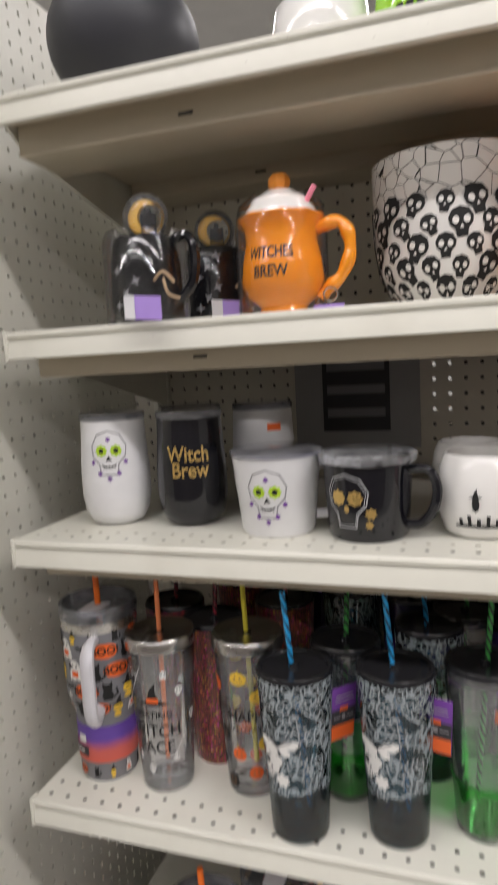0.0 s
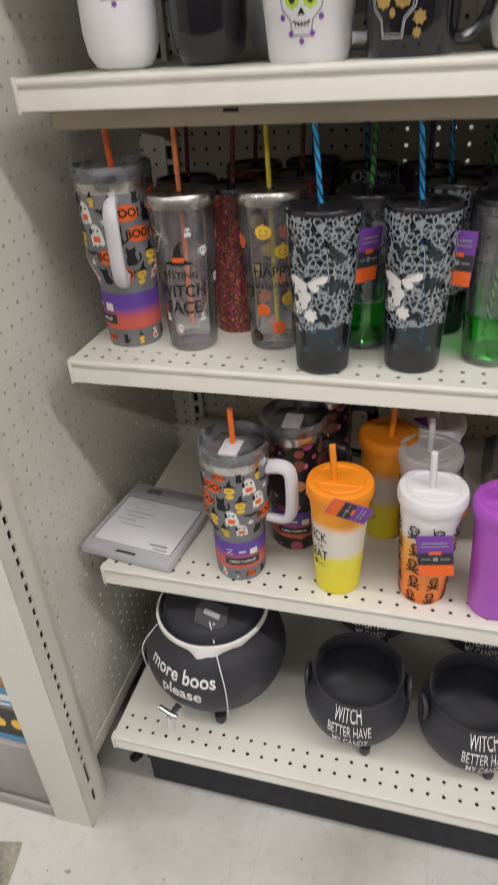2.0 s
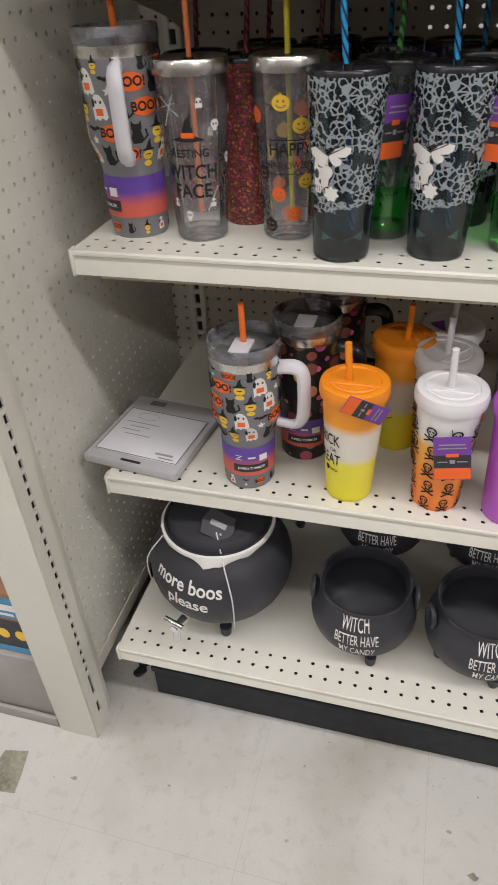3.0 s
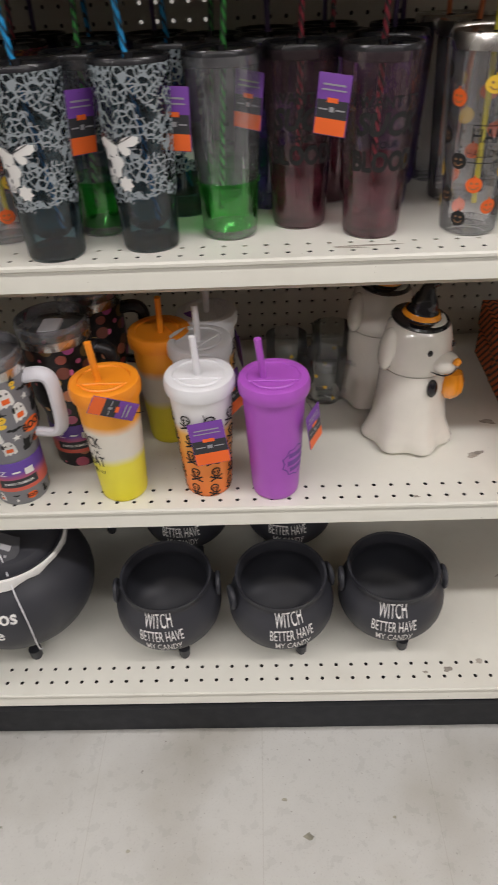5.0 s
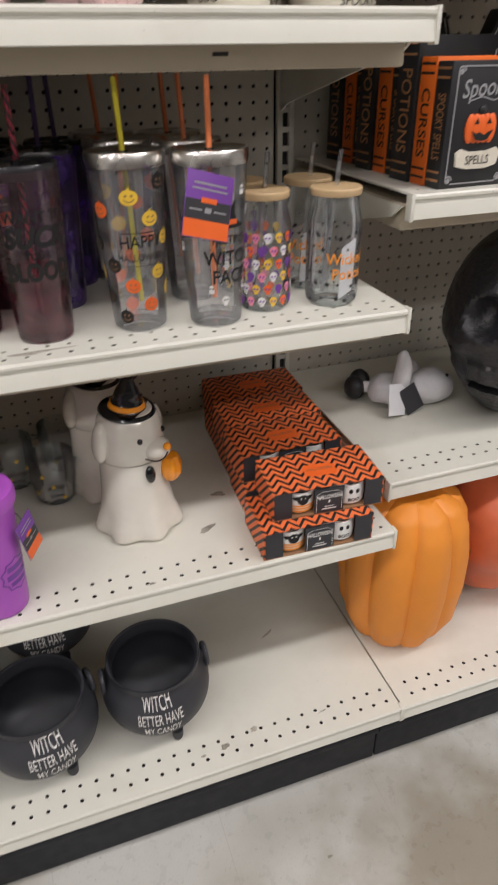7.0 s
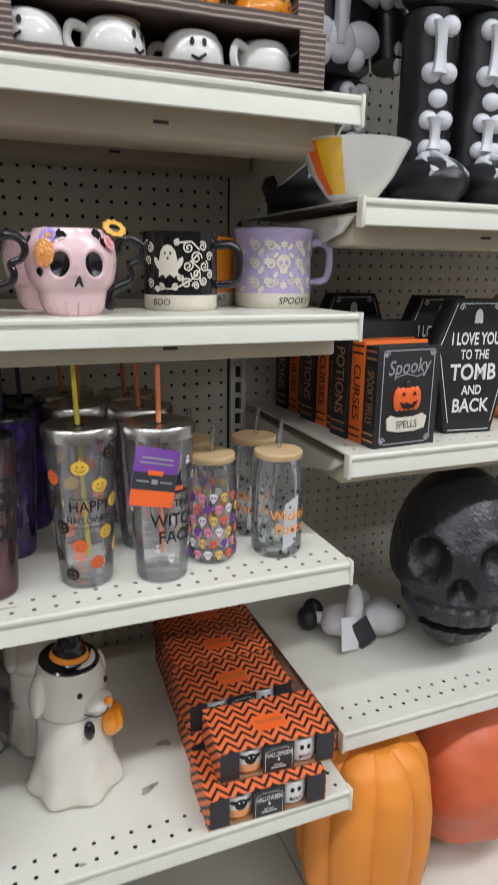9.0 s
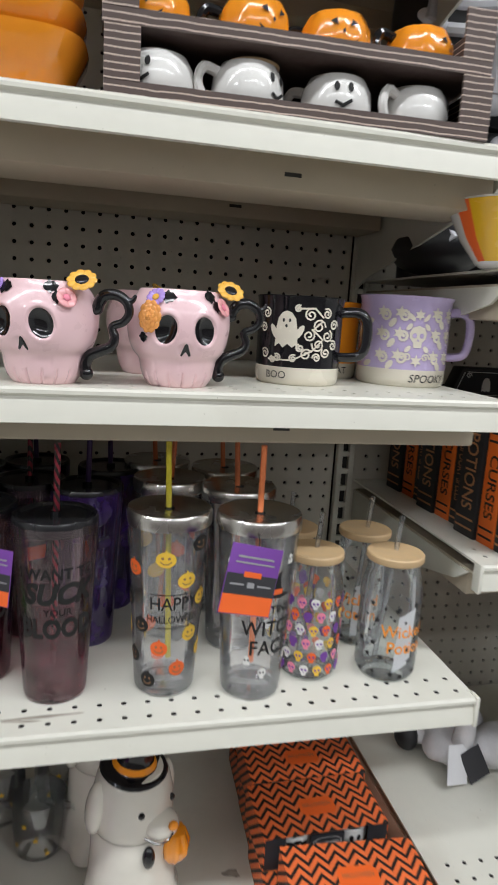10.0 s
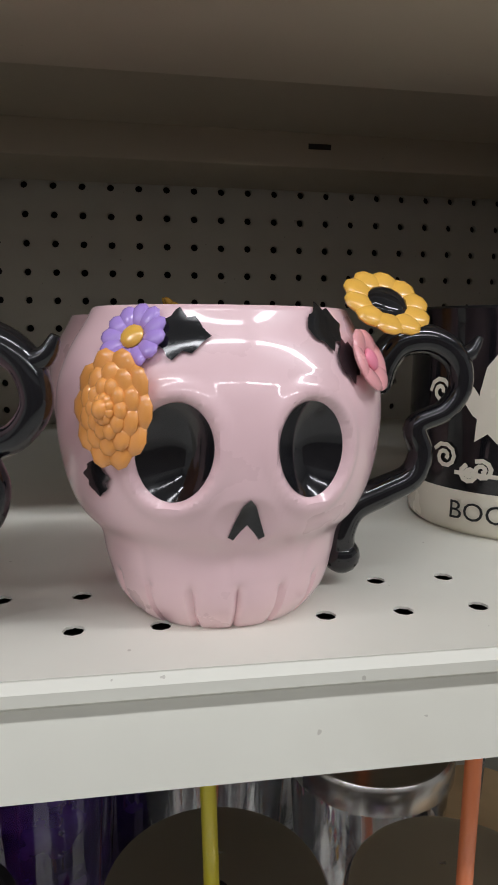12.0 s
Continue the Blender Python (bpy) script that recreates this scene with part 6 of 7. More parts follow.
tr_, pf = enamel_mug("orange mug with cream base, mostly hidden", at(1.078, 0.24, Z3), ORANGEGLAZE, 60, 0.042, 0.098)
part("lettering", lay(art(text_art("TREAT", 0.012, 0, 0.011)), around([(0.042, 0), (0.042, 0.03)], -2, 0.0)), PRINTK, tr_)


def sugar_skull(parent, prof, a, z0, s):
    f = lambda l: around(prof, a, z0, l)
    part("skull_outline", lay(art(*line2(place2(SKULL + SKULL[:1], 0, 0, s), s * 0.05)), f(0.0006)), PRINTGREY, parent)
    part("skull_eyes", lay(art(place2(star(-0.28, 0.12, 0.24, 8, 0.82), 0, 0, s), place2(star(0.28, 0.12, 0.24, 8, 0.82), 0, 0, s)), f(0.0006)), PRINTG, parent)
    part("skull_marks", lay(art(place2(oval(-0.28, 0.12, 0.1, 0.1, 8), 0, 0, s), place2(oval(0.28, 0.12, 0.1, 0.1, 8), 0, 0, s), place2([(0, -0.06), (0.13, -0.28), (0.02, -0.25), (-0.02, -0.25), (-0.13, -0.28)], 0, 0, s), *[place2(o, 0, 0, s) for o in line2([(-0.26, -0.42), (-0.1, -0.5), (0.1, -0.5), (0.26, -0.42)], 0.05)], *[place2(rect(-0.2 + 0.1 * k, -0.185 + 0.1 * k, -0.58, -0.42), 0, 0, s) for k in range(5)]), f(0.001)), PRINTK, parent)
    part("skull_flowers", lay(art(*[place2(star(x, y, 0.11, 6, 0.6), 0, 0, s) for x, y in ((-0.62, -0.32), (0.62, -0.32), (0, -0.95), (0, 0.55), (-0.35, -0.75), (0.35, -0.75))]), f(0.0008)), PRINTP, parent)


STEM = [(0.0, 0.0), (0.024, 0.0), (0.034, 0.004), (0.0425, 0.018), (0.046, 0.04), (0.046, 0.07), (0.0435, 0.11), (0.042, 0.142)]


def stemless(label, m, body):
    ob = thing("wine_tumbler", label, "tumbler", m, "stemless tumblers")
    part("body", lathe(STEM, 48), body, ob)
    part("lid", lathe([(0.0425, 0.14), (0.0435, 0.142), (0.0435, 0.148), (0.041, 0.15), (0.0, 0.149)], 44), LIDCLEAR, ob, "thin smoky clear lid")
    return ob


w1 = stemless("white stemless tumbler with sugar-skull print", at(0.095, 0.128, Z3, 14), CUPWHITE)
sugar_skull(w1, STEM, 6, 0.098, 0.034)
w2 = stemless("glossy black stemless tumbler with gold lettering", at(0.205, 0.134, Z3, 8), BLUEMUG)
part("lettering", lay(art(text_art("Witch", 0.027, 0, 0.0, 0.8, 0, 0.02), text_art("Brew", 0.027, 0.002, -0.02, 0.8, 0, 0.02)), around(STEM, 10, 0.095)), PRINTGOLD, w2)
w3 = stemless("white stemless tumbler at the back, mostly hidden", at(0.165, 0.235, Z3, 20), CUPWHITE)
part("lettering", lay(art(place2(oval(0, 0, 0.01, 0.009, 12), 0, 0.022), rect(-0.006, 0.006, -0.015, 0.005), rect(-0.01, 0.01, -0.04, -0.022)), around(STEM, 5, 0.09)), PRINTO, w3)
w4 = stemless("white stemless tumbler at the back, behind the black one", at(0.27, 0.25, Z3, 20), CUPWHITE)
part("lettering", lay(art(rect(0.0, 0.02, -0.004, 0.006)), around(STEM, 5, 0.115)), PRINTO, w4)

CUP = [(0.0, 0.0), (0.042, 0.0), (0.045, 0.004), (0.054, 0.094), (0.055, 0.098)]
wcup = thing("plastic_mug", "white tapered mug with sugar-skull print", "mug", at(0.329, 0.108, Z3, 5))
part("body", lathe(CUP, 48), CUPWHITE, wcup)
part("lid", lathe([(0.055, 0.094), (0.057, 0.096), (0.057, 0.1), (0.05, 0.103), (0.0, 0.102)], 48), LIDCLEAR, wcup, "clear press-on lid")
part("handle", tube([(0.05, 0, 0.08), (0.075, 0.01, 0.078), (0.082, 0.012, 0.05), (0.07, 0.01, 0.022), (0.046, 0, 0.02)], 0.006, 8, 5), CUPWHITE, wcup)
sugar_skull(wcup, CUP, -4, 0.052, 0.034)
bmug = thing("plastic_mug", "glossy black mug with sugar skull and clear lid", "mug", at(0.44, 0.1, Z3, 5))
BM = [(0.0, 0.0), (0.043, 0.0), (0.046, 0.004), (0.0485, 0.04), (0.0515, 0.09)]
part("body", lathe(BM, 48), BLUEMUG, bmug)
part("lid", lathe([(0.0515, 0.086), (0.056, 0.088), (0.057, 0.096), (0.053, 0.099), (0.0, 0.098)], 48), clear("lid_rim_plastic", (0.75, 0.77, 0.85), 0.3, 0.1), bmug, "milky clear lid")
part("handle", moved(tube([(0.048, 0, 0.078), (0.07, 0, 0.079), (0.08, 0, 0.06), (0.076, 0, 0.035), (0.062, 0, 0.018), (0.044, 0, 0.016)], 0.0055, 8, 5), pose(0, 0, 0, 0, 0, -18)), BLUEMUG, bmug)
f = lambda l: around(BM, -26, 0.047, l, 0.048)
part("skull_outline", lay(art(*line2(place2(SKULL + SKULL[:1], 0, 0, 0.036), 0.0016), *line2(place2(SKULL + SKULL[:1], 0, 0, 0.032), 0.0009)), f(0.0006)), PRINTGREY, bmug)
part("skull_eyes", lay(art(place2(star(-0.28, 0.12, 0.26, 8, 0.82), 0, 0, 0.036), place2(star(0.28, 0.12, 0.26, 8, 0.82), 0, 0, 0.036), place2(star(0.75, -0.35, 0.2, 7, 0.7), 0, 0, 0.036), place2(star(0.7, -0.7, 0.14, 7, 0.7), 0, 0, 0.036), place2(oval(0, -0.22, 0.09, 0.12, 8), 0, 0, 0.036)), f(0.0006)), PRINTGOLD, bmug)
pm = thing("pumpkin_mug", "white glazed pumpkin mug with black graveyard print", "mug", at(0.565, 0.122, Z3), "white pumpkin mugs")
PM = [(0.0, 0.0), (0.034, 0.0), (0.042, 0.006), (0.049, 0.03), (0.05, 0.055), (0.046, 0.08), (0.041, 0.092), (0.038, 0.093), (0.036, 0.08)]
part("body", lathe(PM, 64, lambda a, r, z: r * (1 - 0.035 * abs(math.cos(4 * a)) ** 6)), WHITEGLAZE, pm)
part("print", lay(art(rect(-0.03, 0.03, 0.0, 0.003), *[rect(-0.025 + 0.01 * k, -0.021 + 0.01 * k, 0.003, 0.01 + 0.004 * (k % 2)) for k in range(6)], place2(HAT, -0.006, 0.036, 0.009), place2(oval(0, 0, 0.004, 0.009, 8), -0.006, 0.027)), around(PM[:8], -2, 0.016, 0.001, 0.05)), PRINTK, pm)
copy_thing(pm, at(0.555, 0.225, Z3, 40))

# black picture hung on the back board
pic = thing("price_sign", "dark shelf sign with a grey surround", "sign", at(0.37, BACK - 0.003, 1.3))
part("surround", box(-0.108, 0.108, -0.002, 0, 0.015, 0.2), PRINTGREY, pic)
part("dark_panel", box(-0.058, 0.058, -0.004, -0.002, 0.045, 0.195), TAGDARK, pic)
part("print_bar", lay(art(*[rect(-0.05, 0.05, 0.07 + 0.04 * k, 0.085 + 0.04 * k) for k in range(3)]), on_plane((0, -0.004, 0), (1, 0, 0), (0, 0, 1)), 0), GREYBODY, pic)

# ---- fifth shelf: mugs, bowls, tray displays ----
bk = thing("covered_mug", "glossy black mug under a clear cover with a moon dome", "mug", at(0.188, 0.075, Z4))
part("body", lathe([(0.0, 0.0), (0.034, 0.0), (0.04, 0.006), (0.043, 0.03), (0.041, 0.07), (0.036, 0.098), (0.034, 0.1)], 40), BLACKGLAZE, bk)
part("handle", tube([(0.036, -0.01, 0.09), (0.06, -0.014, 0.096), (0.07, -0.015, 0.075), (0.064, -0.014, 0.04), (0.036, -0.01, 0.02)], 0.006, 8, 5), BLACKGLAZE, bk)
dome = part("moon_dome", ball(0.027, 0.027, 0.027, (0.006, -0.005, 0.123), 28), CLEARGLASS, bk, "clear dome with a yellow moon")
moon = [(0.02 * math.cos(t), 0.02 * math.sin(t)) for t in (0.9 + 4.5 * k / 20 for k in range(21))] + [(0.006 + 0.014 * math.cos(t), 0.014 * math.sin(t)) for t in (5.2 - 4.1 * k / 20 for k in range(21))]
part("moon", moved(prism(moon, -0.003, 0.003), Matrix.Translation((0.004, -0.004, 0.123))), SUNF, dome)
part("castle", moved(join(box(-0.006, 0.012, -0.003, 0.003, -0.02, 0.004), box(0.0, 0.006, -0.003, 0.003, 0.004, 0.01)), Matrix.Translation((0.006, -0.004, 0.123))), BLACKGLAZE, dome)
part("cover_film", lathe([(0.05, 0.0), (0.05, 0.095), (0.046, 0.105), (0.032, 0.11)], 40), FILM, bk).visible_shadow = False
part("crest_print", lay(art(*[place2(star(0, 0, 1, 4, 0.3), -0.012 + 0.012 * (k % 3), 0.02 + 0.013 * k, 0.007, k) for k in range(6)]), around([(0.044, 0), (0.044, 0.1)], -6, 0.0)), PRINTGREY, bk)
part("price_label", lay(flat_art([rect(-0.012, 0.036, 0.0, 0.026)]), lambda u, v, h: (0.01 + u, -0.058 - 0.1 * u - h, 0.002 + v - 0.1 * u), 0.006), VIOLET, bk, "purple paper label")
part("price_label", lay(flat_art([rect(-0.012, 0.002, 0.0, 0.026)]), lambda u, v, h: (0.01 + u, -0.0586 - 0.1 * u - h, 0.002 + v - 0.1 * u), 0.006), CARDWHITE, bk)
part("twine_bow", join(tube([(0.03, -0.042, 0.045), (0.045, -0.05, 0.052), (0.056, -0.045, 0.04)], 0.0018, 6, 5), tube([(0.045, -0.05, 0.045), (0.05, -0.05, 0.028), (0.062, -0.046, 0.022)], 0.0016, 6, 5)), TWINE, bk)
copy_thing(bk, at(0.228, 0.19, Z4, 20))

om = thing("lidded_mug", "glossy orange mug with whipped-cream lid and black lettering", "mug", at(0.346, 0.115, Z4))
OM = [(0.0, 0.0), (0.028, 0.0), (0.03, 0.004), (0.028, 0.01), (0.042, 0.022), (0.049, 0.04), (0.047, 0.062), (0.042, 0.085), (0.043, 0.1), (0.05, 0.112), (0.048, 0.114), (0.042, 0.104)]
part("body", lathe(OM, 56, lambda a, r, z: r * (1 + 0.035 * max(0, (z - 0.1) / 0.014) * math.sin(9 * a))), ORANGEGLAZE, om)
cr = part("cream_lid", lathe([(0.044, 0.104), (0.045, 0.112), (0.04, 0.122), (0.036, 0.126), (0.034, 0.132), (0.022, 0.139), (0.016, 0.143), (0.0, 0.145)], 40), WHITEGLAZE, om, "white whipped-cream lid")
part("pumpkin_knob", lathe([(0.0, 0.0), (0.008, 0.0), (0.0125, 0.006), (0.0125, 0.013), (0.008, 0.019), (0.0, 0.02)], 24, lambda a, r, z: r * (1 + 0.07 * math.cos(8 * a))), PUMPKIN, cr, "small orange pumpkin knob").matrix_basis = Matrix.Translation((0, 0, 0.143))
part("candy_stick", tube([(0.03, -0.01, 0.12), (0.044, -0.012, 0.142)], 0.0035, 8), PRINTPINK, cr)
part("handle", tube([(0.042, 0, 0.096), (0.066, 0, 0.102), (0.078, 0, 0.09), (0.08, 0, 0.066), (0.07, 0, 0.042), (0.056, 0, 0.03), (0.045, 0, 0.018)], lambda t: 0.0068 + 0.0018 * math.sin(t * 14) ** 2, 10, 6), ORANGEGLAZE, om, "lumpy orange stem handle")
part("lettering", lay(art(text_art("WITCHES", 0.0185, 0, 0.012, 0.7, 0, 0.02), text_art("BREW", 0.0185, 0, -0.009, 0.8, 0, 0.02)), around(OM[2:9], -3, 0.056)), PRINTK, om)
part("cover_film", lathe([(0.054, 0.0), (0.054, 0.1), (0.05, 0.125), (0.03, 0.142)], 40), FILM, om).visible_shadow = False
part("charm_ring", tube([(0.058 + 0.008 * math.cos(t), -0.012, 0.02 + 0.008 * math.sin(t)) for t in (0.5 * k for k in range(14))], 0.0012, 6), CHROME, om)
part("price_label", box(0.04, 0.075, -0.022, -0.02, 0.001, 0.008), VIOLET, om)

bowls = thing("skull_bowl", "white bowl covered in black skulls", "bowl", at(0.53, 0.215, Z4))
SB = [(0.0, 0.0), (0.045, 0.0), (0.052, 0.004), (0.07, 0.02), (0.082, 0.045), (0.088, 0.085), (0.089, 0.115), (0.085, 0.115), (0.08, 0.05)]
part("body", lathe(SB, 56), WHITEGLAZE, bowls)
big, face, k = [], [], 0
for r in range(5):
    for c in range(17):
        u, z, s = (c + 0.5 * (r % 2) - 8) * 0.0325, 0.018 + r * 0.0235, (0.0165, 0.0195, 0.0145)[(c * 2 + r) % 3]
        t = 0.5 * math.sin(7.1 * c + 3 * r)
        big.append(place2(SKULL, u, z, s, t))
        face += skull_faces(s * 1.1, u, z, t)
part("skull_print", lay(art(*big), around(SB[:7], 0, 0, 0.0006, 0.085)), PRINTK, bowls)
part("skull_face_print", lay(art(*face), around(SB[:7], 0, 0, 0.001, 0.085)), PRINTW, bowls)
wb = thing("cobweb_bowl", "white bowl with fine black cobweb print, nested on another", "bowl", at(0.53, 0.215, Z4 + 0.056))
part("body", lathe([(0.0, 0.005), (0.06, 0.005), (0.078, 0.03), (0.0865, 0.05), (0.089, 0.085), (0.0895, 0.118), (0.086, 0.118), (0.078, 0.04)], 56), WEB, wb)


def corn_bowl(m, label):
    """Square-mouthed bowl banded like candy corn."""
    ob = thing("candy_corn_bowl", label, "bowl", m, "stacked candy corn bowls")
    mk = lambda a, r, z: r * (1 + 0.16 * abs(math.sin(2 * a + math.pi / 2 * 0)) ** 3)
    b = lathe([(0.0, 0.0), (0.042, 0.0), (0.048, 0.004), (0.072, 0.05), (0.073, 0.053), (0.07, 0.053), (0.046, 0.008), (0, 0.006)], 56, mk)
    part("body", b, ORANGEGLAZE, ob)
    s = lay(flat_art([rect(-0.05, -0.012, 0.006, 0.05)]), lambda u, v, h: (mk(0, 1, 0) * (0.048 + v / 0.046 * 0.024 - 0.0025) * 0.0 + u, -float(np.interp(v, [0, 0.004, 0.05], [0.042, 0.048, 0.072])) * (1 + 0.16 * abs(math.sin(2 * math.atan2(u, 0.06))) ** 3) * math.cos(math.atan2(u, 0.06)) - 0.003, v), 0.003)
    part("yellow_panel", s, CONEBOWL, ob, "yellow band")
    return ob


cbx = corn_bowl(at(0.695, 0.125, Z4), "glossy orange candy corn bowl with a yellow band")
copy_thing(cbx, at(0.693, 0.126, Z4 + 0.025))
copy_thing(cbx, at(0.69, 0.127, Z4 + 0.05))


def tray(m):
    ob = thing("display_tray", "brown striped cardboard tray holding mugs", "tray", m, "striped mug trays")
    w, d = 0.375, 0.22
    part("tray_floor", box(0, w, 0, d, 0, 0.003), CORRUG, ob)
    part("tray_front", box(0, w, -0.003, 0, 0, 0.014), CORRUG, ob)
    part("tray_back", box(0, w, d, d + 0.003, 0, 0.058), CORRUG, ob)
    for x in (0.0, w - 0.003):
        part("tray_side", box(x, x + 0.003, 0.0, d, 0.003, 0.058), CORRUG, ob)
    for x in (0.0, w - 0.032):
        part("tray_corner", box(x, x + 0.032, -0.0035, -0.0005, 0.014, 0.0585), CORRUG, ob)
    return ob


t1 = tray(at(0.782, 0.05, Z4, -2))
copy_thing(t1, at(0.780, 0.053, Z4 + 0.0602, -2))


def little_mug(name, label, m, body, handle, ribbed, handle_turn):
    ob = thing(name, label, "mug", m, "small mugs in the trays")
    prof = [(0.0, 0.0), (0.028, 0.0), (0.034, 0.006), (0.0365, 0.018), (0.035, 0.032), (0.029, 0.042), (0.02, 0.0455), (0.0, 0.046)]
    part("body", lathe(prof, 40, (lambda a, r, z: r * (1 - 0.05 * abs(math.cos(4.5 * a)) ** 6)) if ribbed else None), body, ob)
    part("handle", moved(tube([(0.031, 0, 0.034), (0.047, 0, 0.036), (0.053, 0, 0.024), (0.046, 0, 0.012), (0.033, 0, 0.01)], 0.0048, 8, 4), pose(0, 0, 0, 0, 0, handle_turn - 90)), handle, ob)
    f = around(prof[2:6], handle_turn + 115, 0.0, 0.0009, 0.036)
    if ribbed:
        part("face_print", lay(art([(-0.014, 0.03), (-0.006, 0.027), (-0.008, 0.033)], [(0.014, 0.03), (0.006, 0.027), (0.008, 0.033)], oval(0, 0.023, 0.0014, 0.0018, 6), [(-0.015, 0.018), (-0.008, 0.014), (0, 0.0125), (0.008, 0.014), (0.015, 0.018), (0.011, 0.01), (0, 0.007), (-0.011, 0.01)]), f), PRINTK, ob)
    else:
        part("face_print", lay(art(oval(-0.007, 0.03, 0.0028, 0.0042, 10), oval(0.007, 0.03, 0.0028, 0.0042, 10), *line2([(-0.007, 0.017), (0, 0.0145), (0.008, 0.019)], 0.0028)), f), PRINTK, ob)
    return ob


TALLER = Matrix.Diagonal((1.0, 1.0, 1.06, 1))
pl_ = little_mug("pumpkin_mug", "small glossy orange pumpkin mug with black face", at(0.828, 0.098, Z4 + 0.0634, 0) @ TALLER, ORANGEGLAZE, BLACKGLAZE, True, -130)
for x, t in ((0.925, 35), (1.01, 10), (1.102, 50)):
    copy_thing(pl_, at(x, 0.096, Z4 + 0.0634, t) @ TALLER)
gl_ = little_mug("ghost_mug", "small glossy white ghost mug with black face", at(0.832, 0.086, Z4 + 0.0032, 125) @ TALLER, WHITEGLAZE, WHITEGLAZE, False, 90)
for x, t in ((0.92, -165), (1.012, 148), (1.098, -150)):
    copy_thing(gl_, at(x, 0.085, Z4 + 0.0032, t) @ TALLER)
bulge = [(0.0, 0.0), (0.026, 0.0), (0.027, 0.003), (0.0, 0.004)]
lidm = thing("round_lid", "tan round lid lying on a ghost mug", "lid", at(0.925, 0.09, Z4 + 0.0522))
part("disc", lathe(bulge, 30), WOODLID, lidm)

# top shelf: bottoms of what stands there
kettle = thing("cauldron", "matte black rounded cauldron on the top shelf", "cauldron", at(0.135, 0.165, Z5))
kp, _t = cauldron_profile(0.1, 0.2, 0.075)
part("body", lathe([(max(r, 0), z - 0.012) for r, z in kp], 48, lambda a, r, z: r * (1 + 0.05 * math.cos(2 * a))), CAULDRON, kettle)
wp = thing("white_jar", "glossy white rounded jar on the top shelf", "jar", at(0.395, 0.155, Z5))
part("body", lathe([(0.0, 0.0), (0.045, 0.0), (0.056, 0.01), (0.06, 0.035), (0.054, 0.07), (0.03, 0.095), (0.0, 0.1)], 40), WHITEGLAZE, wp)
gp = thing("green_jar", "lime green glazed pot with black lettering", "jar", at(0.51, 0.15, Z5))
part("body", lathe([(0.0, 0.0), (0.04, 0.0), (0.05, 0.01), (0.054, 0.04), (0.05, 0.085), (0.0, 0.09)], 40), mat("lime_glaze", (0.3, 0.62, 0.02), 0.2, coat=0.5), gp)
part("lettering", lay(art(*[rect(-0.03 + 0.011 * k, -0.022 + 0.011 * k, 0.022, 0.034) for k in range(6)]), around([(0.055, 0), (0.055, 0.1)], 4, 0.0)), PRINTK, gp)
wq = thing("white_jar", "second glossy white jar on the top shelf", "jar", at(0.63, 0.15, Z5))
part("body", lathe([(0.0, 0.0), (0.045, 0.0), (0.056, 0.01), (0.06, 0.035), (0.054, 0.07), (0.03, 0.095), (0.0, 0.1)], 40), WHITEGLAZE, wq)

# ---- bay with skeletons, books, skull, pumpkins ----
pum = thing("pumpkin_lantern", "large orange moulded plastic pumpkin lantern on the deck", "pumpkin", at(1.302, 0.066, ZB, 38))
PP = [(0.0, 0.004), (0.06, 0.002), (0.095, 0.02), (0.118, 0.07), (0.126, 0.15), (0.125, 0.22), (0.115, 0.28), (0.095, 0.315), (0.06, 0.332), (0.0, 0.322)]
pshape = lambda a, r, z: r * (1 + 0.03 * math.cos(9 * a)) * (1 - 0.055 * max(0, math.cos(9 * a + math.pi)) ** 8)
part("body", lathe([(float(np.interp(t, range(10), [p[0] * 0.92 for p in PP])), float(np.interp(t, range(10), [p[1] for p in PP]))) for t in np.linspace(0, 9, 37)], 108, pshape), PUMPKIN, pum)
pf = around([(p[0] * 0.92, p[1]) for p in PP[2:8]], 30, 0.0, 0.0035, 0.125)
part("eye_hole", lay(art([(-0.055, 0.2), (-0.02, 0.195), (-0.035, 0.24)], [(0.055, 0.2), (0.02, 0.195), (0.035, 0.24)]), pf), TAGDARK, pum)
part("mouth_hole", lay(art([(-0.07, 0.12), (-0.05, 0.105), (-0.045, 0.115), (0, 0.085), (0.045, 0.115), (0.05, 0.105), (0.07, 0.12), (0.04, 0.07), (0, 0.055), (-0.04, 0.07)]), pf), TAGDARK, pum)
red = thing("rust_skull", "rust-red wrinkled moulded pumpkin head on the deck", "pumpkin", at(1.565, 0.13, ZB, 0))
rb = ball(0.145, 0.15, 0.165, (0, 0, 0.165), 48)
for v in rb.verts:
    n = (v.co - Vector((0, 0, 0.165))).normalized()
    v.co += n * (0.014 * noise.noise(v.co * 14) + 0.006 * noise.noise(v.co * 40))
    v.co.z = max(v.co.z, 0.0)
part("body", rb, REDPUMP, red)
skl = thing("black_skull", "large glossy black foil skull on the shelf", "skull ornament", at(1.555, 0.185, 0.622, -35))
sb = bmesh.new()
bmesh.ops.create_uvsphere(sb, u_segments=120, v_segments=80, radius=1)
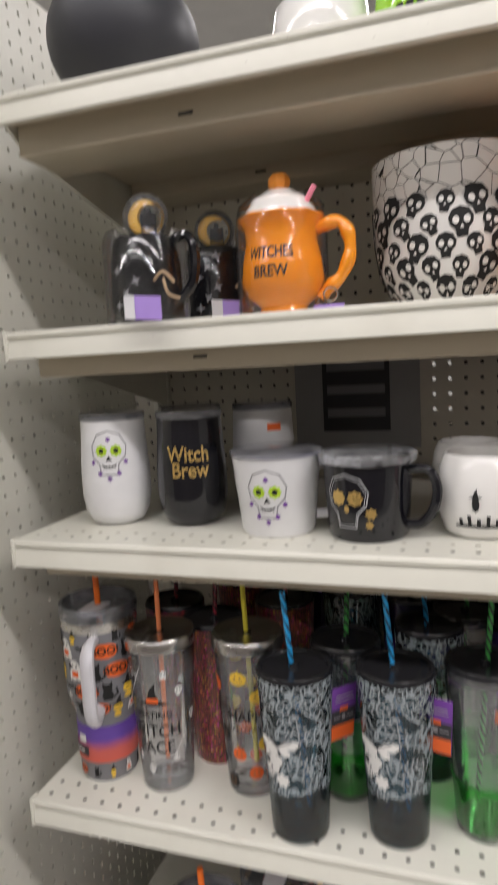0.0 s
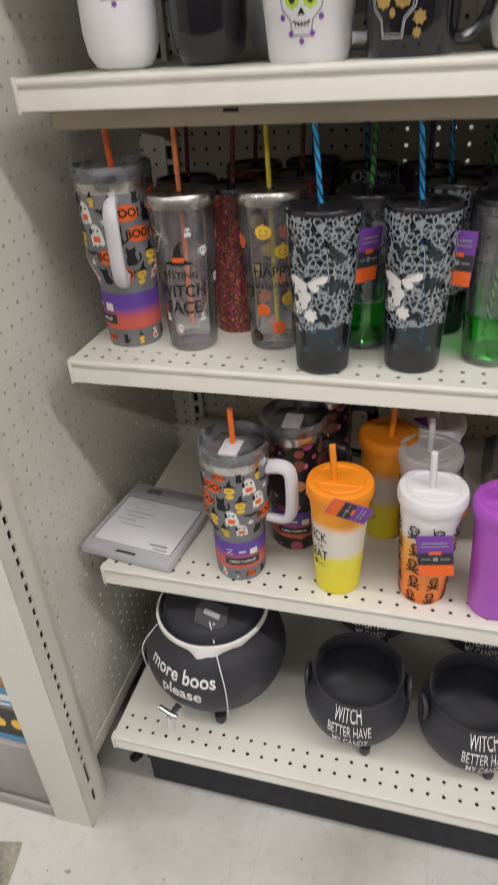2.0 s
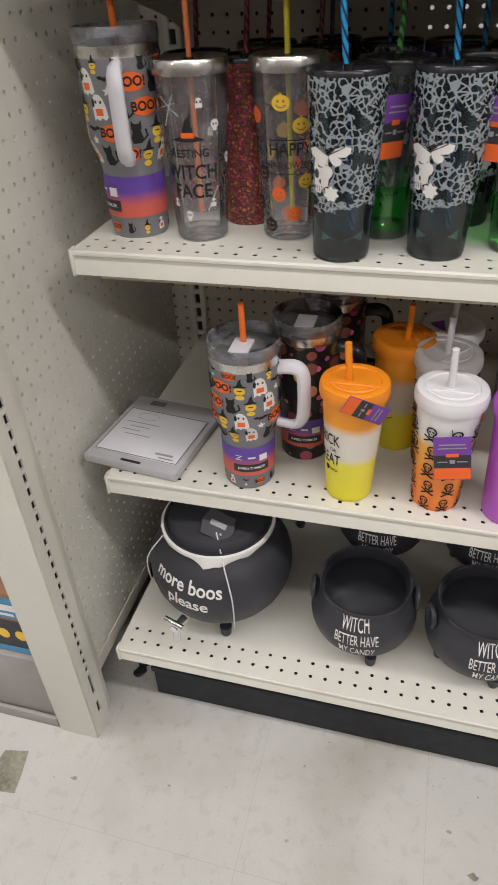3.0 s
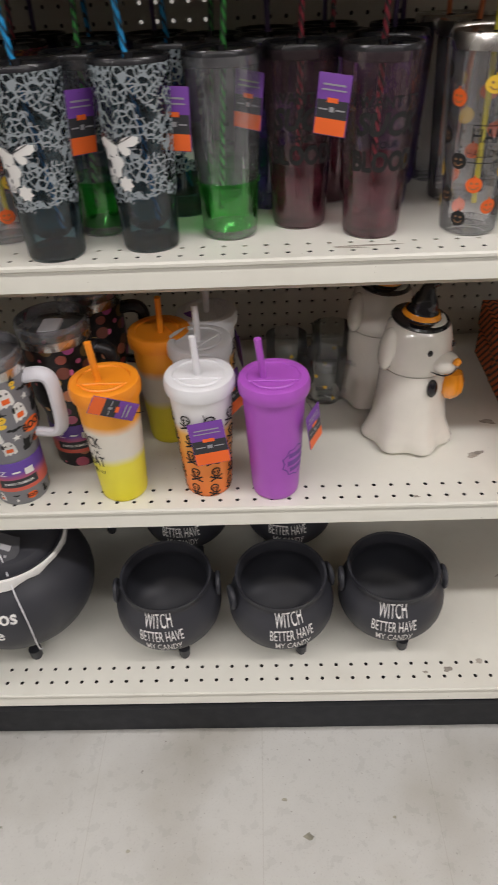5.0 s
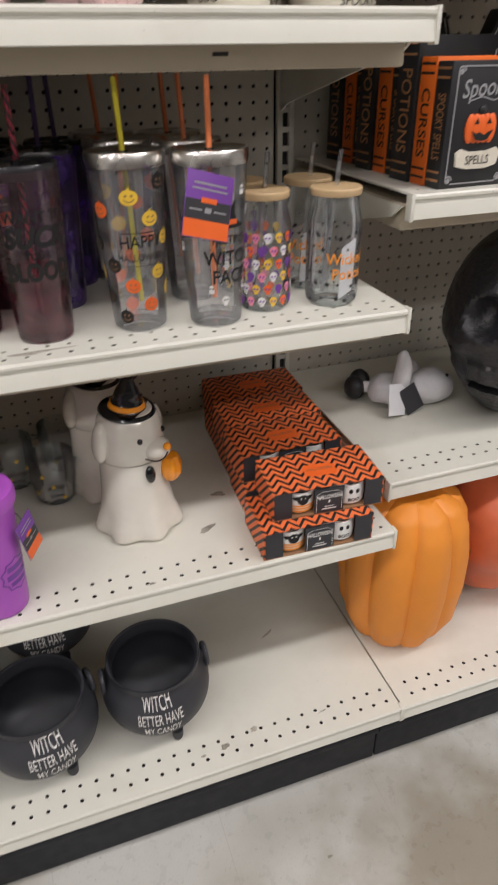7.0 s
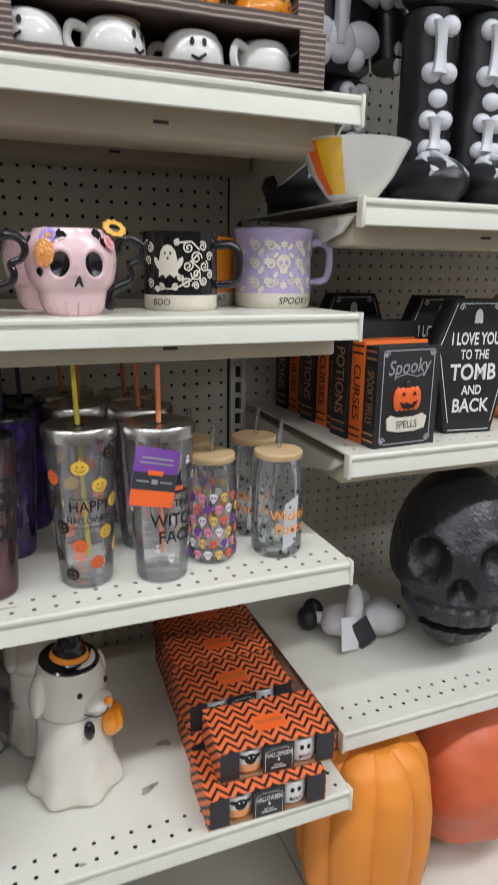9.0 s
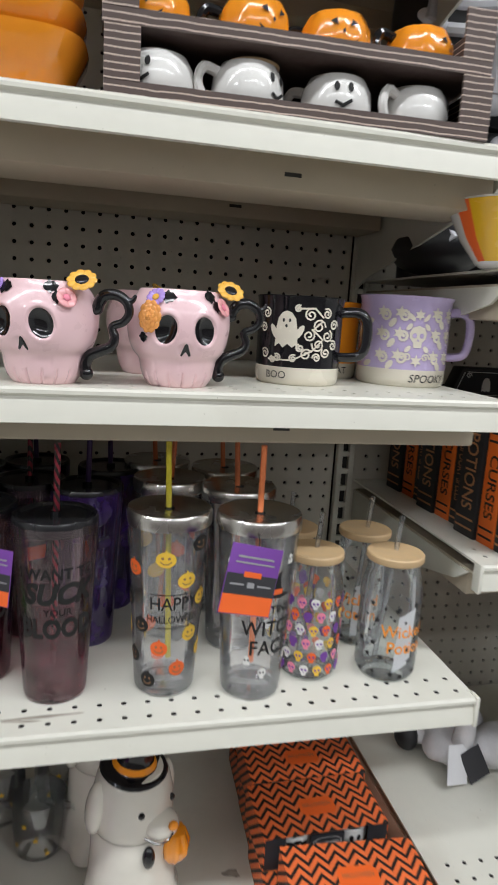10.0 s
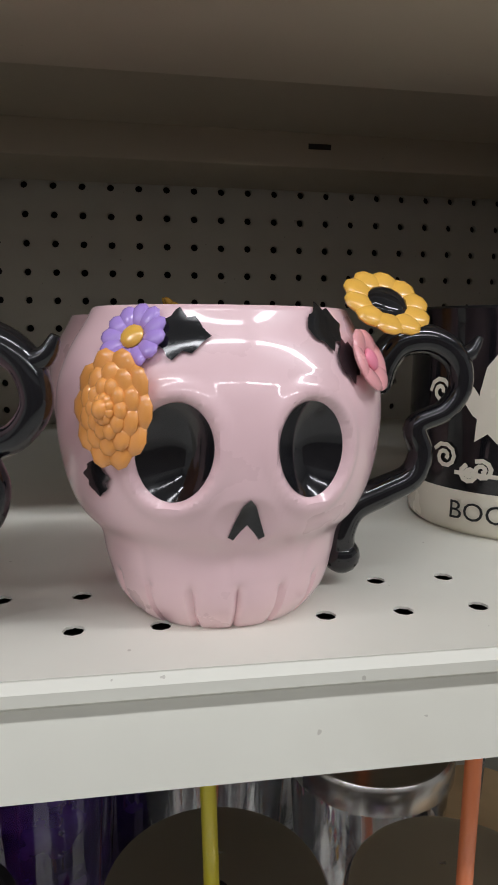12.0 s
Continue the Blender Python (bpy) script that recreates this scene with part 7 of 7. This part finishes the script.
for v in sb.verts:
    d = v.co.copy()
    z, a = d.z, math.atan2(d.x, -d.y)
    w = 0.124 * (1 - 0.30 * max(0, -z - 0.05) ** 1.1)
    dep = 0.14 * (1 - 0.12 * max(0, -z))
    if z < -0.15 and abs(a) < 1.7:
        w *= 1 - 0.1 * math.sin(min(1, (-0.15 - z) / 0.3) * math.pi)
    k = 1.0
    front = max(0, math.cos(a))
    for s in (-1, 1):
        q = math.hypot((a - s * 0.5) / 0.30, (z - 0.24) / 0.2)
        k -= 0.30 * max(0, 1 - q * q) ** 0.8
        k += 0.05 * math.exp(-((q - 1.25) / 0.22) ** 2) * front
        q = math.hypot((a - s * 0.95) / 0.3, (z + 0.06) / 0.1)
        k += 0.07 * math.exp(-q * q)
    q = math.hypot(a / (0.2 - 0.25 * (z + 0.04)), (z + 0.04) / 0.16)
    k -= 0.2 * max(0, 1 - q * q)
    if -0.46 < z < -0.24 and abs(a) < 0.75:
        k += 0.035 * abs(math.sin(a * 11)) ** 0.5 + 0.03
    if -0.54 < z < -0.46 and abs(a) < 0.8:
        k -= 0.1
    if -0.76 < z < -0.54 and abs(a) < 0.75:
        k += 0.035 * abs(math.sin(a * 11)) ** 0.5 + 0.05
    k += 0.014 * noise.noise(d * 9) + (0.005 if z > 0 else 0.014) * noise.noise(d * 26)
    v.co = Vector((d.x * w * k, d.y * dep * k, 0.176 + z * 0.176))
    if z < -0.95:
        v.co.z = max(v.co.z, 0.004)
part("shell", moved(sb, Matrix.Translation((0, 0, -0.0015))), BLACKSKULL, skl)
dark2 = copy_thing(skl, at(1.88, 0.27, 0.622, 8))

ply = thing("ghost_plush", "floppy white plush ghost lying on its side with a tag", "plush toy", at(1.39, 0.27, 0.622, 0))
pb = join(ball(0.052, 0.04, 0.035, (0.05, -0.02, 0.034), 24), ball(0.05, 0.045, 0.03, (-0.02, 0.0, 0.03), 24), ball(0.017, 0.016, 0.045, (-0.02, -0.03, 0.075), 16), ball(0.022, 0.02, 0.02, (0.035, 0.03, 0.05), 14))
for v in pb.verts:
    v.co += 0.006 * noise.noise_vector(v.co * 32)
    v.co.z = max(v.co.z, 0.001)
part("body", pb, PLUSH, ply)
for x, y in ((-0.085, 0.035), (-0.06, 0.06)):
    part("foot", ball(0.02, 0.024, 0.024, (x, y, 0.028), 16), BOOKBLACK, ply, "black plush foot")
part("leg", join(tube([(-0.03, 0.01, 0.03), (-0.085, 0.035, 0.03)], 0.012, 10)), PLUSH, ply)
part("eye", ball(0.004, 0.003, 0.004, (0.078, -0.035, 0.058), 8), PRINTK, ply)
part("paper_tag", box(-0.022, 0.022, -0.0008, 0.0008, -0.03, 0.03, m=pose(-0.042, -0.056, 0.036, -18, 12, 14)), CARDWHITE, ply, "white paper tag")
part("paper_tag", box(-0.016, 0.022, -0.0006, 0.0006, -0.026, 0.026, m=pose(-0.012, -0.054, 0.03, -16, -22, 8)), TAGDARK, ply, "black folded tag")


def book(label, m, w, t, h, cover, title, ink, big=False):
    ob = thing("book_ornament", label, "book ornament", m, "book ornaments")
    part("cover", box(0, w, 0, 0.003, 0, h, 0.001), cover, ob)
    part("cover", box(0, w, t - 0.003, t, 0, h, 0.001), cover, ob)
    part("spine", box(-0.002, 0.003, 0.0, t, 0, h, 0.0015), cover, ob)
    part("pages", box(0.003, w - 0.003, 0.003, t - 0.003, 0.003, h - 0.004), PAGES, ob)
    sf = lambda u, v, d: (-0.0026 - d, t / 2 + v, u)
    part("spine_lettering", lay(art(text_art(title, t * 0.72, h * 0.5, 0, min(1.0, 0.6 * h / (0.62 * t * 0.72 * len(title))), math.pi, 0.01), *[rect(h * q, h * q + 0.003, -t * 0.42, t * 0.42) for q in (0.06, 0.13, 0.87, 0.94)]), sf, 0), ink, ob)
    return ob


rows = []
yy = 0.078
for k in range(3):
    dx = 0.003 * k
    b = book("small black book ornament with pumpkin cover", at(1.286 + dx, yy, 1.06, 3), 0.112, 0.032, 0.153, BOOKBLACK, "SPOOKY SPELLS", COPPER)
    if k == 0:
        front = b
    book("orange book ornament with black spine lettering", at(1.284 + dx, yy + 0.0335, 1.06, 3), 0.114, 0.035, 0.158, BOOKORANGE, "CURSES", PRINTK)
    book("tall black book ornament with copper spine lettering", at(1.278 + dx, yy + 0.07, 1.06, 3), 0.125, 0.046, 0.183, BOOKBLACK, "POTIONS", COPPER)
    yy += 0.118
fp = on_plane((0, 0, 0), (1, 0, 0), (0, 0, 1), 0.0008)
bord = [*line2([(0.008, 0.012), (0.008, 0.142)], 0.002), *line2([(0.1, 0.012), (0.1, 0.142)], 0.002), *line2([(0.016, 0.006), (0.092, 0.006)], 0.0018), *line2([(0.016, 0.147), (0.092, 0.147)], 0.0018)]
for cx, cz in ((0.012, 0.011), (0.096, 0.011), (0.012, 0.142), (0.096, 0.142)):
    bord += [*swirl(cx, cz, 0.006, 1.4, 0.0018), star(cx, cz, 0.005, 4, 0.4)]
part("border_relief", lay(art(*bord), fp, 0), PRINTGREY, front)
part("lettering", lay(art(text_art("Spooky", 0.03, 0.054, 0.122, 0.85, 0.06, 0.012, 0.25), *line2([(0.03, 0.107), (0.05, 0.112), (0.07, 0.107), (0.085, 0.113)], 0.0016)), fp, 0), PRINTGREY, front)
pk = part("pumpkin_relief", join(*[ball(0.0085, 0.004, 0.0185, (0.054 + 0.0085 * k, -0.001, 0.074), 14) for k in (-2, -1, 0, 1, 2)]), PRINTO, front, "raised orange pumpkin")
part("pumpkin_face", lay(art([(0.04, 0.08), (0.048, 0.08), (0.044, 0.087)], [(0.06, 0.08), (0.068, 0.08), (0.064, 0.087)], [(0.036, 0.072), (0.045, 0.068), (0.05, 0.07), (0.058, 0.066), (0.064, 0.07), (0.072, 0.072), (0.064, 0.061), (0.054, 0.059), (0.044, 0.061)]), on_plane((0, -0.0052, 0), (1, 0, 0), (0, 0, 1)), 0), PRINTK, pk)
part("stem_relief", ball(0.006, 0.003, 0.006, (0.054, -0.001, 0.096), 10), BOOKBLACK, pk)
rib = part("ribbon_relief", prism([(0.018, 0.045), (0.026, 0.05), (0.04, 0.046), (0.068, 0.046), (0.084, 0.05), (0.092, 0.045), (0.088, 0.028), (0.07, 0.024), (0.038, 0.024), (0.02, 0.028)], -0.003, 0.0), CREAMGLAZE, front, "cream relief ribbon")
part("lettering", lay(art(text_art("SPELLS", 0.016, 0.054, 0.035, 0.85)), on_plane((0, -0.003, 0), (1, 0, 0), (0, 0, 1)), 0), PRINTK, rib)
cob = [(0.0, 0.0), (0.088, 0.0), (0.115, 0.145), (0.088, 0.218), (0.0, 0.218), (-0.03, 0.145)]
cof = thing("coffin_sign", "black coffin-shaped sign with white lettering", "sign", at(1.448, 0.122, 1.06, -6), "coffin signs")
part("body", prism(cob, 0.0, 0.035, 0.0015), BOOKBLACK, cof)
cp = on_plane((0, 0, 0), (1, 0, 0), (0, 0, 1), 0.0008)
part("lettering", lay(art(*[text_art(t, s, 0.043, z, q, 0, 0.025) for t, s, z, q in (("I LOVE YOU", 0.027, 0.155, 0.62), ("TO THE", 0.021, 0.13, 0.7), ("TOMB", 0.036, 0.101, 0.85), ("AND", 0.021, 0.072, 0.8), ("BACK", 0.031, 0.046, 0.85))]), cp, 0), PRINTW, cof)
part("ghost_print", lay(art(place2(GHOST, 0.044, 0.19, 0.0155)), cp, 0), PRINTW, cof)
part("border_print", lay(art(*line2([(0.006, 0.006), (0.082, 0.006)], 0.0012), *line2([(0.004, 0.02), (-0.022, 0.142), (0.004, 0.21)], 0.0014), *line2([(0.084, 0.02), (0.107, 0.142), (0.084, 0.21)], 0.0014), *line2([(0.01, 0.211), (0.078, 0.211)], 0.0012), *swirl(0.012, 0.205, 0.005, 1.3, 0.0014), *swirl(0.076, 0.205, 0.005, 1.3, 0.0014, -1)), cp, 0), PRINTW, cof)
copy_thing(cof, at(1.36, 0.36, 1.06, -4))
copy_thing(cof, at(1.475, 0.25, 1.06, -6))
ojar = thing("orange_jar", "orange rounded jar behind the signs", "jar", at(1.68, 0.22, 1.06))
part("body", lathe([(0.0, 0.0), (0.06, 0.0), (0.08, 0.02), (0.09, 0.09), (0.08, 0.18), (0.05, 0.22), (0, 0.23)], 40), PUMPKIN, ojar)

bw = thing("candy_corn_bowl", "white tilted bowl banded orange and yellow on the shelf edge", "bowl", pose(1.238, 0.097, 1.4095, 0, 0, 0))
BW = [(0.0, 0.0), (0.028, 0.0), (0.034, 0.004), (0.054, 0.03), (0.072, 0.066), (0.074, 0.07), (0.07, 0.068), (0.048, 0.03), (0.0, 0.008)]
part("body", lathe(BW, 56), WHITEGLAZE, bw)
bf = around(BW[2:6], -66, 0.0, 0.0008, 0.074)
part("orange_band", lay(art(rect(-0.03, -0.008, 0.006, 0.068)), bf, 0.003), PRINTO, bw)
part("yellow_band", lay(art(rect(-0.008, 0.03, 0.006, 0.068)), bf, 0.003), CONEBOWL, bw)


def bone_shape(x0, z0, x1, z1, w, y, rot=0.0):
    """A long bone: shaft with two knobs at each end."""
    p, q = Vector((x0, y, z0)), Vector((x1, y, z1))
    d = (q - p).normalized()
    n = Vector((d.z, 0, -d.x))
    parts = [tube([p + (q - p) * t for t in (-0.05, 0.2, 0.5, 0.8, 1.05)], lambda t: w * (0.62 + 0.38 * (2 * t - 1) ** 2), 12, 0, 0.5)]
    for e in (p, q):
        for s in (-1, 1):
            c = e + n * s * w * 0.55
            parts.append(ball(w * 0.66, w * 0.42, w * 0.6, c, 12))
    return join(*parts)


def skeleton_figure(name, label, m, h, seed):
    """Moulded black figure with pale raised bones, one mesh in two colours."""
    dark_bits = [lathe([(0.0, 0.34 * h), (0.07, 0.345 * h), (0.09, 0.37 * h), (0.086, 0.44 * h), (0.104, 0.66 * h), (0.09, 0.76 * h), (0.03, 0.79 * h), (0.0, 0.8 * h)], 40, lambda a, r, z: r * (1 - 0.3 * abs(math.cos(a)) ** 2))]
    for s in (-1, 1):
        dark_bits += [tube([(s * 0.044, 0, 0.0), (s * 0.046, 0, 0.34 * h)], 0.041, 18), tube([(s * 0.1, -0.01, 0.7 * h), (s * 0.118, -0.025, 0.52 * h), (s * 0.112, -0.045, 0.38 * h)], 0.03, 14, 4), ball(0.056, 0.09, 0.04, (s * 0.052, -0.04, 0.04), 20)]
    dark_bits.append(ball(0.075, 0.075, 0.1 * h, (0, 0, 0.89 * h), 24))
    pale = [tube([(0, -0.062, 0.4 * h), (0, -0.066, 0.55 * h), (0, -0.07, 0.75 * h)], lambda t: 0.019 + 0.004 * t, 12, 4, 0.6), ball(0.03, 0.016, 0.05 * h, (0, -0.06, 0.41 * h), 16)]
    for s in (-1, 1):
        pale += [ball(0.038, 0.018, 0.042 * h, (s * 0.042, -0.055, 0.425 * h), 18), ball(0.018, 0.016, 0.03 * h, (s * 0.032, -0.056, 0.38 * h), 14)]
    for k in range(5):
        z = (0.51 + 0.053 * k) * h
        for s in (-1, 1):
            pale.append(tube([(s * 0.01, -0.074, z + 0.01), (s * 0.05, -0.066, z + 0.004), (s * 0.082, -0.035, z + 0.012), (s * 0.094, 0.0, z + 0.02)], 0.0085, 8, 4))
    for s in (-1, 1):
        pale += [bone_shape(s * 0.045, 0.235 * h, s * 0.046, 0.31 * h, 0.024, -0.041), ball(0.016, 0.008, 0.013, (s * 0.045, -0.042, 0.194 * h), 12), bone_shape(s * 0.044, 0.11 * h, s * 0.045, 0.158 * h, 0.023, -0.041)]
        pale += [bone_shape(s * 0.106, 0.53 * h, s * 0.103, 0.66 * h, 0.02, -0.05), *[tube([(s * 0.052 + q * 0.021, -0.118 + 0.006 * abs(q), 0.05 - 0.006 * abs(q)), (s * 0.052 + q * 0.023, -0.09, 0.071 - 0.008 * abs(q)), (s * 0.05 + q * 0.018, -0.05, 0.08 - 0.008 * abs(q))], lambda t: 0.0078 + 0.003 * math.cos(6.3 * t), 8, 4) for q in (-1, 0, 1)], ball(0.022, 0.012, 0.012, (s * 0.05, -0.048, 0.078), 12)]
        pale += [ball(0.005, 0.006, 0.012, (s * (0.1 + 0.008 * k), -0.078, 0.37 * h), 8) for k in range(4)] + [ball(0.005, 0.006, 0.01, (s * (0.1 + 0.008 * k), -0.078, 0.41 * h), 8) for k in range(4)]
    pale.append(ball(0.062, 0.05, 0.085 * h, (0, -0.04, 0.89 * h), 20))
    a, b = join(*dark_bits), join(*pale)
    for f in a.faces:
        f.material_index = 0
    n = len(a.faces)
    a = join(a, b)
    a.faces.ensure_lookup_table()
    for f in a.faces[n:]:
        f.material_index = 1
    ob = part(name, a, [SKELBLACK, BONE])
    ob.matrix_basis = m
    return tagged(ob, label, "skeleton figure", "skeleton figures")


skeleton_figure("skeleton_figure", "black moulded skeleton figure with pale painted bones", at(1.305, 0.345, 1.409, 6), 0.62, 1)
skeleton_figure("skeleton_figure", "tall black moulded skeleton figure with boots", at(1.478, 0.215, 1.409, -10), 0.84, 2)
skeleton_figure("skeleton_figure", "black skeleton figure farther along the shelf", at(1.78, 0.25, 1.409, 0), 0.78, 3)
